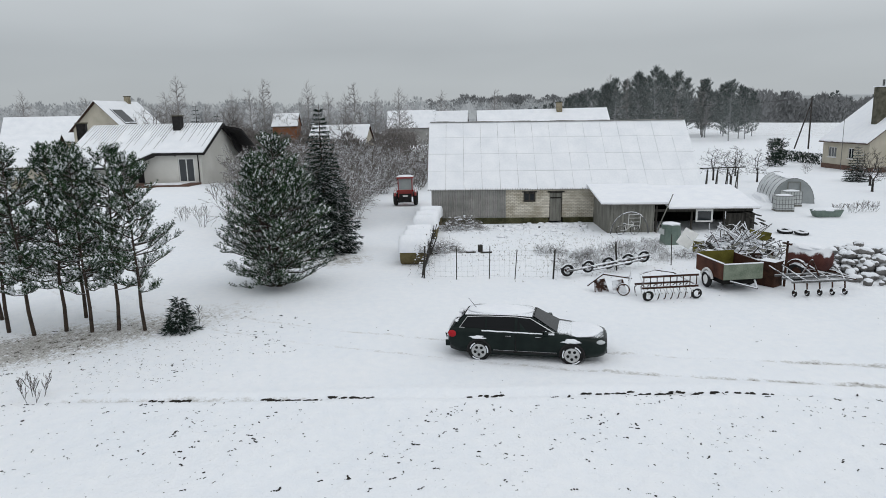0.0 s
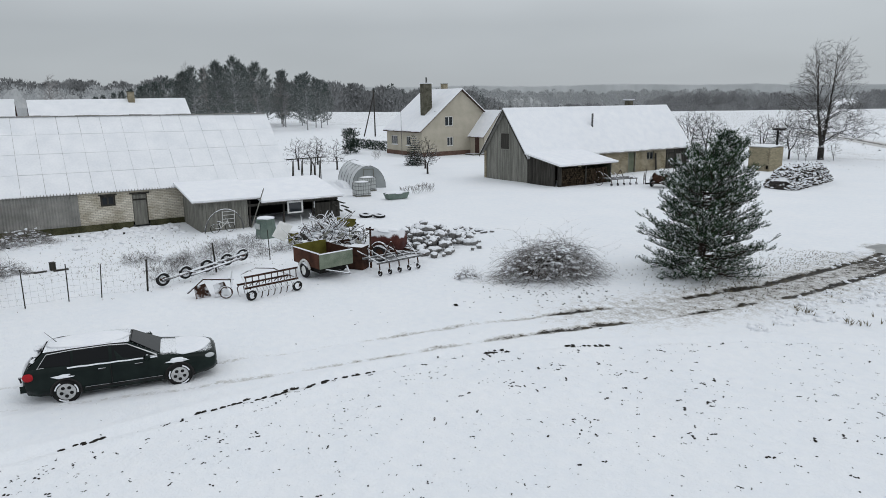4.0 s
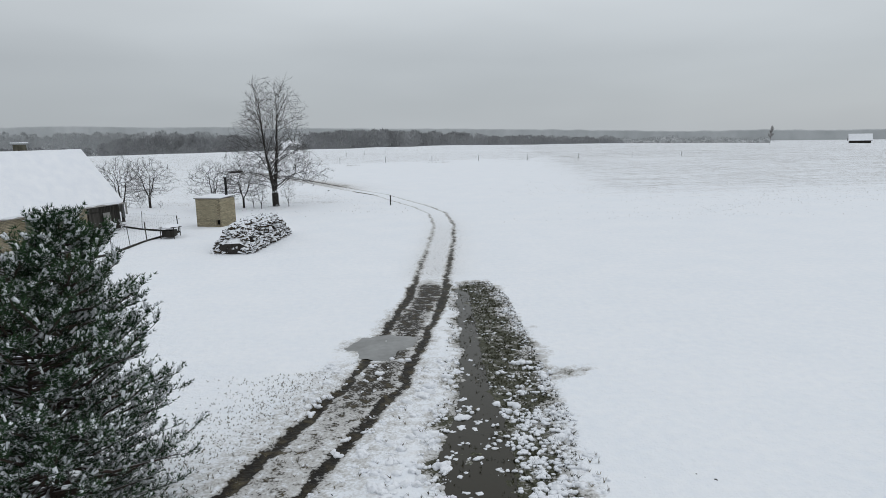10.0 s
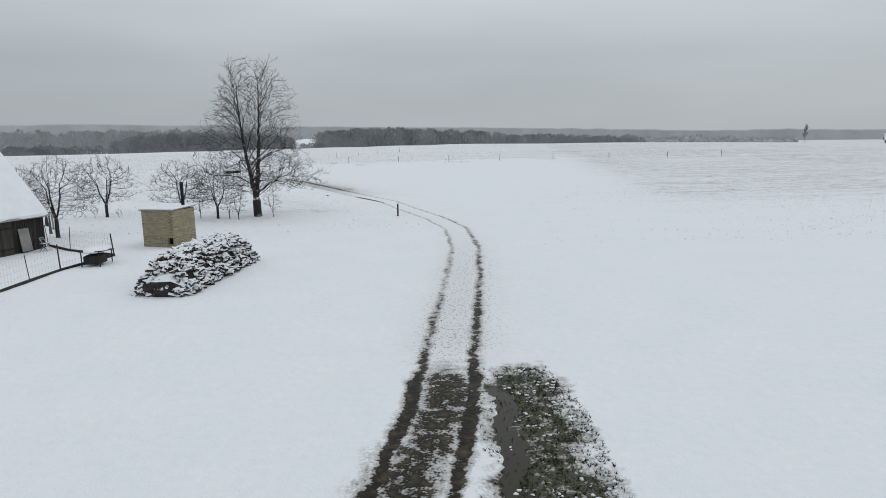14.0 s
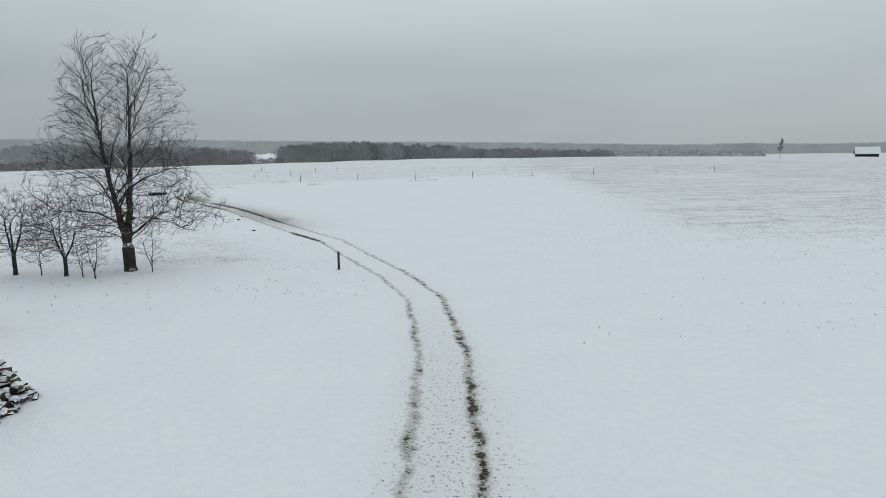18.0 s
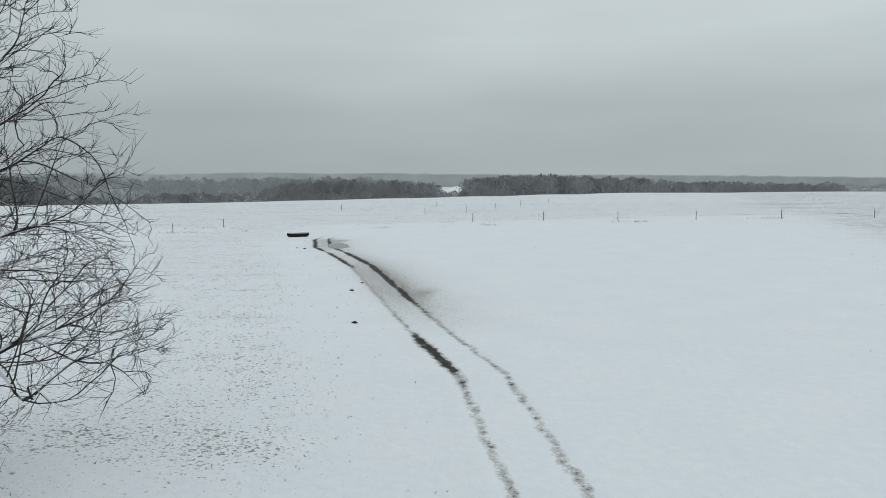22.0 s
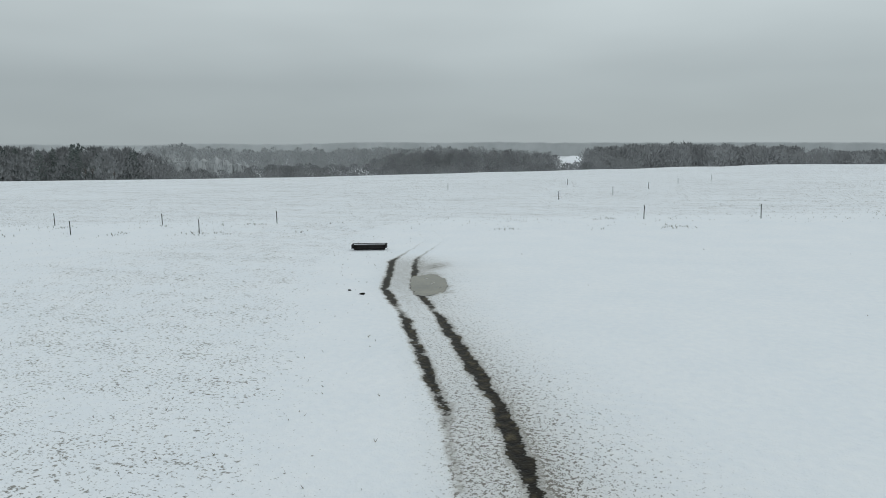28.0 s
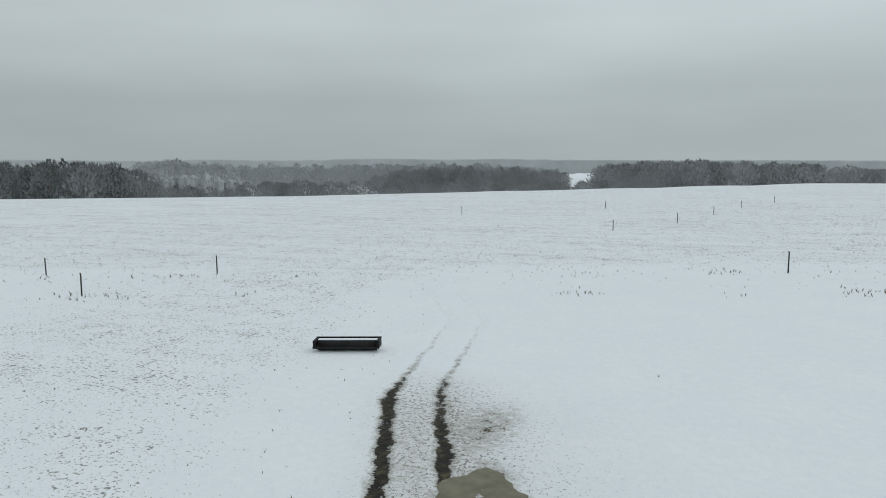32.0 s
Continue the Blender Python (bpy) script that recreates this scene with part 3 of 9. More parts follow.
    spat = calc(n, l, "MULTIPLY", calc(n, l, "SUBTRACT", spots, calc(n, l, "SUBTRACT", 0.615, calc(n, l, "MULTIPLY", asp.outputs["Fac"], 0.16)), True), 38.0, True)
    spat = calc(n, l, "MULTIPLY", spat, calc(n, l, "MULTIPLY", asp.outputs["Fac"], 5.0, True))
    col = mix(n, l, calc(n, l, "MULTIPLY", asp.outputs["Fac"], 0.55, True), col, (0.37, 0.33, 0.27))
    col = mix(n, l, calc(n, l, "MULTIPLY", spat, 0.8), col, (0.11, 0.09, 0.062))
    # wheel ruts: two bands at a set way from the middle of the track
    aoff, ahv = n.new("ShaderNodeAttribute"), n.new("ShaderNodeAttribute")
    aoff.attribute_name, ahv.attribute_name = "off", "heavy"
    sway = calc(n, l, "MULTIPLY", calc(n, l, "SUBTRACT", noise_node(n, l, 0.9, 2.5).outputs["Fac"], 0.5), 0.40)
    deep = calc(n, l, "ADD", 0.45, calc(n, l, "MULTIPLY", noise_node(n, l, 0.8, 4.0).outputs["Fac"], 1.1))
    q = calc(n, l, "DIVIDE", calc(n, l, "SUBTRACT", calc(n, l, "ADD", aoff.outputs["Fac"], sway), 0.76), calc(n, l, "ADD", 0.10, calc(n, l, "MULTIPLY", ahv.outputs["Fac"], 0.15)))
    rut = calc(n, l, "POWER", 2.718, calc(n, l, "MULTIPLY", calc(n, l, "MULTIPLY", q, q), -1.0))
    soil = calc(n, l, "MAXIMUM", am.outputs["Fac"], calc(n, l, "MULTIPLY", rut, calc(n, l, "MULTIPLY", calc(n, l, "MULTIPLY", ahv.outputs["Fac"], 1.12), deep)))
    slush = mix(n, l, mid.outputs["Fac"], (0.26, 0.245, 0.22), (0.60, 0.59, 0.57))
    rag = calc(n, l, "ADD", calc(n, l, "MULTIPLY", mid.outputs["Fac"], 0.7), calc(n, l, "MULTIPLY", fine.outputs["Fac"], 0.5))
    edge = calc(n, l, "MULTIPLY", calc(n, l, "MULTIPLY", calc(n, l, "SUBTRACT", rag, 0.6), 1.9), calc(n, l, "MULTIPLY", soil, 4.0, True))
    wet = calc(n, l, "MULTIPLY", calc(n, l, "SUBTRACT", calc(n, l, "ADD", soil, calc(n, l, "MULTIPLY", edge, 0.9)), 0.10, True), 3.0, True)
    col = mix(n, l, calc(n, l, "MULTIPLY", wet, 0.85), col, slush)
    mf = calc(n, l, "MULTIPLY", calc(n, l, "SUBTRACT", calc(n, l, "ADD", soil, edge), 0.5, True), 5.0, True)
    agr = n.new("ShaderNodeAttribute")
    agr.attribute_name = "grassy"
    turf = ramp(n, l, fine.outputs["Fac"], [(0.3, (0.018, 0.019, 0.010)), (0.5, (0.048, 0.049, 0.028)), (0.72, (0.13, 0.128, 0.09))]).outputs[0]
    dirt = mix(n, l, agr.outputs["Fac"], dirt, turf)
    col = mix(n, l, mf, col, dirt)
    l.new(col, b.inputs["Base Color"])
    l.new(calc(n, l, "SUBTRACT", 0.85, calc(n, l, "MULTIPLY", mf, 0.3)), b.inputs["Roughness"])
    bump(n, l, b, calc(n, l, "SUBTRACT", calc(n, l, "ADD", mid.outputs["Fac"], calc(n, l, "MULTIPLY", fine.outputs["Fac"], 0.5)), calc(n, l, "MULTIPLY", rut, calc(n, l, "MULTIPLY", ahv.outputs["Fac"], 0.5))), 0.6, 0.07)
    me.materials.append(m)
    return tagged(new("ground", me), "snow-covered field with muddy wheel ruts and grass tufts", "ground", kind="structure")


make_ground()


def sheet(poly, z, step=0.15, jitter=0.06, seed=1):
    """A flat sheet with a wandering outline."""
    rnd = random.Random(seed)
    out = []
    for (x0, y0), (x1, y1) in zip(poly, poly[1:] + poly[:1]):
        n = max(2, int(math.hypot(x1 - x0, y1 - y0) / step))
        for i in range(n):
            t = i / n
            out.append((x0 + (x1 - x0) * t + rnd.uniform(-jitter, jitter), y0 + (y1 - y0) * t + rnd.uniform(-jitter, jitter), z))
    return Geo().add(out, [tuple(range(len(out)))])


whole("puddle", sheet(PUDDLE_A, -0.03), m_slush, "grey slushy puddle beside the ruts", "puddle", kind="structure")
whole("puddle", sheet(PUDDLE_B, -0.03, seed=2), m_shallow, "grey frozen puddle on the field track", "puddle", kind="structure")
whole("water", sheet([(0.3, 15.2), (0.2, 17.5), (0.8, 20.5), (1.1, 25), (1.3, 33.5), (1.9, 33.6), (1.8, 27), (1.7, 22), (1.9, 18.5), (1.7, 15)], -0.045, seed=3), m_water, "dark meltwater standing in wet grass", "water", kind="structure")

# ---- building helpers: local x runs along the front, y goes back, z up ----
AXIS = 74.2


def wall(x0, x1, y0, y1, z0, z1, holes=()):
    """A wall slab along x with holes (a, b, c, d): from x=a to b and z=c to d."""
    g = Geo()
    xs = sorted({x0, x1, *[h[0] for h in holes], *[h[1] for h in holes]})
    zs = sorted({z0, z1, *[h[2] for h in holes], *[h[3] for h in holes]})
    for a, b in zip(xs, xs[1:]):
        for c, d in zip(zs, zs[1:]):
            if not any(h[0] <= a and b <= h[1] and h[2] <= c and d <= h[3] for h in holes):
                g.box(a, b, y0, y1, c, d)
    return g


def gable_wall(half, base, eave, ridge, y0, y1):
    return Geo().prism([(-half, base), (half, base), (half, eave), (0, ridge), (-half, eave)], y0, y1)


def slope_slab(x0, x1, y0, z0, y1, z1, thick, rag=0.0, seed=0, cells=1, cuts=1):
    """A slab between a low edge (y0, z0) and a high edge (y1, z1), along x; its top is uneven by rag."""
    n, k = max(2, cells), max(1, cuts)
    rnd = random.Random(seed)
    vs, fs = [], []
    for j in range(k + 1):
        for i in range(n + 1):
            t, s = i / n, j / k
            e = rnd.uniform(-rag, rag)
            x = x0 + (x1 - x0) * t
            vs.append((x, y0 + (y1 - y0) * s + (e if j == 0 else 0), z0 + (z1 - z0) * s + thick + rag * 0.5 * noise.noise(Vector((x * 0.8, s * 4, seed)))))
    m = (n + 1) * (k + 1)
    for j in range(k + 1):
        for i in range(n + 1):
            v = vs[j * (n + 1) + i]
            vs.append((v[0], v[1], z0 + (z1 - z0) * j / k))
    for j in range(k):
        for i in range(n):
            a = j * (n + 1) + i
            fs.append((a, a + 1, a + n + 2, a + n + 1))
            fs.append((m + a + n + 1, m + a + n + 2, m + a + 1, m + a))
    for i in range(n):
        fs.append((m + i, m + i + 1, i + 1, i))
        a = k * (n + 1) + i
        fs.append((a, a + 1, m + a + 1, m + a))
    for j in range(k):
        a = j * (n + 1)
        fs.append((a, a + n + 1, m + a + n + 1, m + a))
        b = a + n
        fs.append((m + b, m + b + n + 1, b + n + 1, b))
    return Geo().add(vs, fs)


def corrugated(x0, x1, y, z0, z1, pitch=0.15, deep=0.025):
    """A wavy sheet that stands upright, with thickness."""
    n = int((x1 - x0) / pitch * 4)
    vs, fs = [], []
    for off in (0, 0.012):
        for i in range(n + 1):
            x = x0 + (x1 - x0) * i / n
            w = y + off - deep * math.sin(2 * math.pi * i / 4)
            vs += [(x, w, z0), (x, w, z1)]
    for i in range(n):
        a, b = 2 * i, 2 * (n + 1) + 2 * i
        fs += [(a, a + 2, a + 3, a + 1), (b + 1, b + 3, b + 2, b), (a + 1, a + 3, b + 3, b + 1)]
    return Geo().add(vs, fs)


def boards(parent, x0, x1, y, z0, ztop, mat, width=0.16, seed=0, name="board", along="x"):
    """Upright boards side by side; ztop may be a function of the way along."""
    rnd = random.Random(seed)
    x = x0
    shared = {}
    while x < x1 - 0.03:
        w = min(width * rnd.uniform(0.85, 1.15), x1 - x)
        top = ztop(x + w / 2) if callable(ztop) else ztop
        g = Geo()
        d = rnd.uniform(0, 0.012)
        bottom = z0 + rnd.uniform(-0.03, 0.05)
        if along == "x":
            g.box(x + 0.006, x + w - 0.006, y - d, y - d + 0.03, bottom, top)
        else:
            g.box(y - d, y - d + 0.03, x + 0.006, x + w - 0.006, bottom, top)
        part(name, g, mat, parent)
        x += w


def window(parent, x0, x1, y, z0, z1, frame_mat, bars=1, cross=0, sill=True):
    """A window set in a wall that faces -y: frame, glazing bars, panes."""
    t = 0.09
    w = part("window", Geo().box(x0, x1, y, y + 0.05, z0, z0 + t).box(x0, x1, y, y + 0.05, z1 - t, z1).box(x0, x0 + t, y, y + 0.05, z0 + t, z1 - t).box(x1 - t, x1, y, y + 0.05, z0 + t, z1 - t), frame_mat, parent)
    for i in range(bars):
        x = x0 + (x1 - x0) * (i + 1) / (bars + 1)
        part("glazing_bar", Geo().box(x - 0.05, x + 0.05, y, y + 0.05, z0 + t, z1 - t), frame_mat, w)
    for i in range(cross):
        z = z0 + (z1 - z0) * (i + 1) / (cross + 1)
        part("glazing_bar", Geo().box(x0 + t, x1 - t, y + 0.003, y + 0.045, z - 0.025, z + 0.025), frame_mat, w)
    for i in range(bars + 1):
        a, b = x0 + (x1 - x0) * i / (bars + 1), x0 + (x1 - x0) * (i + 1) / (bars + 1)
        part("pane", Geo().box(a + 0.02, b - 0.02, y + 0.02, y + 0.03, z0 + 0.02, z1 - 0.02), m_glass, w)
    if sill:
        part("sill", Geo().box(x0 - 0.06, x1 + 0.06, y - 0.08, y + 0.05, z0 - 0.05, z0 - 0.004), m_snow, w)
    return w


def simple_house(x, y, rz, length, depth, eave, ridge, wall_mat, label, over=0.4, chim=(), roof_mat=None, trim=None, wins=(), gwins=(), name="house", z=0.0, chim_mat=None):
    """A gabled house: the ridge runs along x; front is y=0. chim: (x, y, w, top). wins, gwins: windows of the front and of the right gable."""
    h = thing(name, pose(x, y, z + lay(x, y), 0, 0, rz), label, "house")
    trim = trim or m_brown_trim
    mid = depth / 2
    part("front_wall", wall(0, length, 0, 0.25, -0.3, eave, [q[:4] for q in wins]), wall_mat, h)
    part("back_wall", Geo().box(0, length, depth - 0.25, depth, -0.3, eave), wall_mat, h)
    for k, xx in ((0, 0.0), (1, length - 0.25)):
        g = Geo()
        for p in ((0.25, depth - 0.25),):
            g.add([(xx, 0.25, -0.3), (xx + 0.25, 0.25, -0.3), (xx + 0.25, depth - 0.25, -0.3), (xx, depth - 0.25, -0.3),
                   (xx, 0.25, eave), (xx + 0.25, 0.25, eave), (xx + 0.25, depth - 0.25, eave), (xx, depth - 0.25, eave)],
                  ((3, 2, 1, 0), (0, 1, 5, 4), (2, 3, 7, 6), (1, 2, 6, 5), (3, 0, 4, 7)))
            g.add([(xx, 0.0, eave), (xx + 0.25, 0.0, eave), (xx + 0.25, depth, eave), (xx, depth, eave), (xx, mid, ridge - 0.1), (xx + 0.25, mid, ridge - 0.1)],
                  ((0, 3, 4), (1, 5, 2), (0, 4, 5, 1), (3, 2, 5, 4), (0, 1, 2, 3)))
        part("gable_wall", g, wall_mat, h)
    part("floor_slab", Geo().box(0.25, length - 0.25, 0.25, depth - 0.25, -0.3, 0.05), m_concrete, h)
    rise = (ridge - eave) / mid
    lo, drop = -over, eave - rise * over
    for k in (0, 1):
        y0, y1 = (lo, mid) if k == 0 else (depth - lo, mid)
        r = part("roof", slope_slab(-over, length + over, y0, drop, y1, ridge, 0.08, cells=2), trim, h)
        part("roof_snow", slope_slab(-over - 0.01, length + over + 0.01, y0 + (0.04 if k == 0 else -0.04), drop + 0.084, y1, ridge + 0.084, 0.09, 0.03, 7 + k, int(length * 2), 6), roof_mat or m_roof_snow, r)
    for cx, cy, w, top in chim:
        zz = eave + rise * min(cy, depth - cy) - 0.3
        c = part("chimney", Geo().box(cx - w / 2, cx + w / 2, cy - w / 2, cy + w / 2, zz, top), chim_mat or m_dirty_brick, h)
        part("chimney_cap", Geo().box(cx - w / 2 - 0.06, cx + w / 2 + 0.06, cy - w / 2 - 0.06, cy + w / 2 + 0.06, top + 0.002, top + 0.1), m_concrete, c)
    for q in wins:
        window(h, q[0], q[1], 0.06, q[2], q[3], m_white_paint, q[4] if len(q) > 4 else 1)
    for q in gwins:
        w = part("window", Geo().box(length + 0.004, length + 0.04, q[0], q[1], q[2], q[3]), m_white_paint, h)
        part("pane", Geo().box(length + 0.044, length + 0.05, q[0] + 0.08, q[1] - 0.08, q[2] + 0.08, q[3] - 0.08), m_glass, w)
    return h


# ---- the long barn with the lean-to ----
def long_barn():
    L, D, E, R = 17.5, 9.0, 2.42, 6.62
    b = thing("barn", pose(-39.7, -1.5, 0, 0, 0.7, AXIS), "long low barn with snowy sheet roof, brick and sheet walls", "barn")
    part("brick_wall", wall(4.9, L, 0, 0.3, 0.46, E, [(6.05, 6.85, 1.48, 2.12), (7.76, 8.6, 0.46, 2.1)]), m_brick, b, "pale silicate brick wall")
    part("plinth", Geo().box(0, 7.7, -0.05, 0.3, -0.5, 0.458).box(8.66, L, -0.05, 0.3, -0.6, 0.458), m_moss, b, "dark mossy concrete plinth")
    part("backing_wall", Geo().box(0, 4.896, 0.06, 0.3, 0.25, E), m_asbestos, b)
    for i in range(5):
        part("wall_sheet", corrugated(0.0 + i * 0.98, 0.98 + i * 0.98, 0.02, 1.22, E), m_asbestos, b)
        part("wall_sheet", corrugated(0.0 + i * 0.98, 0.98 + i * 0.98, -0.012, 0.46, 1.28), m_asbestos, b)
    part("back_wall", Geo().box(0, L, D - 0.3, D, -0.5, E), m_brick, b)
    for xx in (0, L - 0.3):
        g = Geo()
        g.box(xx, xx + 0.296, 0.302, D - 0.302, -0.5, E)
        g.add([(xx, 0.0, E), (xx + 0.296, 0.0, E), (xx + 0.296, D, E), (xx, D, E), (xx, D / 2, R - 0.08), (xx + 0.296, D / 2, R - 0.08)], ((0, 3, 4), (1, 5, 2), (0, 4, 5, 1), (3, 2, 5, 4)))
        part("gable_wall", g, m_board, b)
    # added dark sheet: the barn's inner shade as a colour
    part("dark_inside", Geo().box(5.2, 9.2, 1.2, 1.25, 0, E), m_inner_shade, b)
    d = part("door", Geo().box(7.8, 8.56, 0.12, 0.17, 0.2, 2.06), m_board, b, "weathered plank door")
    for i in range(5):
        part("door_plank", Geo().box(7.81 + i * 0.15, 7.81 + i * 0.15 + 0.14, 0.1, 0.119, 0.22, 2.04), m_board, d)
    part("door_ledge", Geo().box(7.82, 8.54, 0.075, 0.098, 1.7, 1.8), m_dark_board, d)
    part("lintel", Geo().box(7.62, 8.74, -0.03, 0.1, 2.104, 2.2), m_dark_board, b)
    part("lintel", Geo().box(5.95, 6.95, -0.03, 0.1, 2.124, 2.2), m_dark_board, b)
    window(b, 6.07, 6.83, 0.1, 1.5, 2.1, m_dark_board, 1, 0, False)
    rise = (R - E) / (D / 2)
    o = 0.12
    for k in (0, 1):
        y0 = -o if k == 0 else D + o
        part("roof_deck", slope_slab(-0.25, L + 0.25, y0, E - rise * o, D / 2, R, 0.03, cells=2), m_asbestos, b)
    # snow lies sheet by sheet, with the laps showing
    rnd = random.Random(5)
    for k in (0, 1):
        rows, cols = 4, 15
        for j in range(rows):
            for i in range(cols):
                s0, s1 = j / rows, (j + 1) / rows
                ya, yb = -o, D / 2
                y0, y1 = ya + (yb - ya) * s0 + (0.012 if j else -0.02), ya + (yb - ya) * s1 - 0.012
                z0, z1 = E + rise * y0, E + rise * y1
                if k:
                    y0, y1 = D - y0, D - y1
                x0, x1 = -0.26 + i * (L + 0.52) / cols, -0.26 + (i + 1) * (L + 0.52) / cols
                g = rnd.uniform(0.002, 0.009)
                part("roof_sheet", slope_slab(x0 + g, x1 - g, y0, z0 + 0.034, y1, z1 + 0.034, rnd.uniform(0.045, 0.065), 0.012, rnd.randint(0, 999), 4, 3), m_roof_snow, b)
    n = 110
    g = Geo()
    for i in range(n):
        x = -0.2 + i * (L + 0.4) / n
        g.tube((x, -o - 0.03, E - rise * o + 0.02), (x, -o + 0.05, E - rise * (o - 0.05) + 0.045), 0.035, 0.035, 6)
    tagged(part("eave_corrugation", g, m_asbestos, b), kind="stuff")
    g = Geo()
    for i in range(40):
        x = -0.2 + i * (L + 0.4) / 40
        g.box(x, x + (L + 0.4) / 40 - 0.02, D / 2 - 0.13, D / 2 + 0.13, R + 0.05, R + 0.11 + 0.02 * math.sin(i))
    part("ridge_cap", g, m_asbestos, b)
    return b


long_barn()


def barn_lean_to():
    t = thing("lean_to", pose(-39.7, -1.5, 0, 0, 0.7, AXIS), "leaning plank lean-to with snowy corrugated roof and dark open bay", "shed")
    x0, x1, y0 = 10.65, 19.3, -4.3
    boards(t, x0, 13.4, y0, 0.0, 1.82, m_board, 0.17, 3)
    boards(t, y0 + 0.04, -0.06, x0, 0.0, lambda y: 1.8 + (y - y0) * 0.12, m_board, 0.17, 4, along="y")
    boards(t, 17.6, x1, y0, 0.0, 1.25, m_dark_board, 0.15, 5)
    boards(t, y0 + 0.04, -0.06, x1, 0.0, lambda y: 1.2 + (y - y0) * 0.18, m_dark_board, 0.17, 6, along="y")
    for x in (13.5, 15.6, 17.5):
        part("post", Geo().tube((x, y0 + 0.1, -0.2), (x + 0.05, y0 + 0.1, 1.75 - (x - 13) * 0.07), 0.07, 0.06, 7), m_dark_board, t)
    part("beam", Geo().box(13.4, 19.2, y0 + 0.02, y0 + 0.14, 1.36, 1.5), m_dark_board, t)
    # added dark sheet puts the open bay's shade into colour
    part("back_lining", Geo().box(10.8, 19.2, -0.12, -0.08, 0, 2.1), m_inner_shade, t)
    part("left_roof", slope_slab(10.2, 14.1, y0 - 0.35, 1.84, 0.1, 2.5, 0.03, cells=2), m_asbestos, t)
    part("left_roof_snow", slope_slab(10.18, 14.12, y0 - 0.33, 1.874, 0.1, 2.534, 0.1, 0.03, 2, 12, 6), m_snow, t)
    part("right_roof", slope_slab(14.13, 19.4, y0 - 0.4, 1.56, 0.1, 2.4, 0.03, cells=2), m_asbestos, t)
    part("right_roof_snow", slope_slab(14.12, 19.5, y0 - 0.38, 1.594, 0.1, 2.434, 0.1, 0.05, 3, 14, 6), m_snow, t)
    g = Geo()
    for i in range(70):
        x = 10.25 + i * 9.1 / 70
        g.tube((x, y0 - 0.38, (1.85 if x < 14.1 else 1.57)), (x, y0 - 0.3, (1.87 if x < 14.1 else 1.59)), 0.03, 0.03, 5)
    tagged(part("eave_corrugation", g, m_asbestos, t), kind="stuff")
    for i in range(6):
        part("broken_slat", Geo().box(18.6 + i * 0.22, 18.75 + i * 0.22, y0 - 0.7, y0 + 0.3, 1.30 - i * 0.05, 1.34 - i * 0.05, pose(0, 0, 0, 3 * (i % 3), 0, 0)), m_dark_board, t)
    w = part("old_window", Geo().box(15.8, 15.9, y0 - 0.12, y0 - 0.06, 0.75, 1.5).box(16.7, 16.8, y0 - 0.12, y0 - 0.06, 0.75, 1.5).box(15.9, 16.7, y0 - 0.12, y0 - 0.06, 0.75, 0.84).box(15.9, 16.7, y0 - 0.12, y0 - 0.06, 1.4, 1.5), m_white_paint, t, "discarded white window frame")
    part("pane", Geo().box(15.9, 16.7, y0 - 0.1, y0 - 0.09, 0.84, 1.4), m_glass, w)


barn_lean_to()


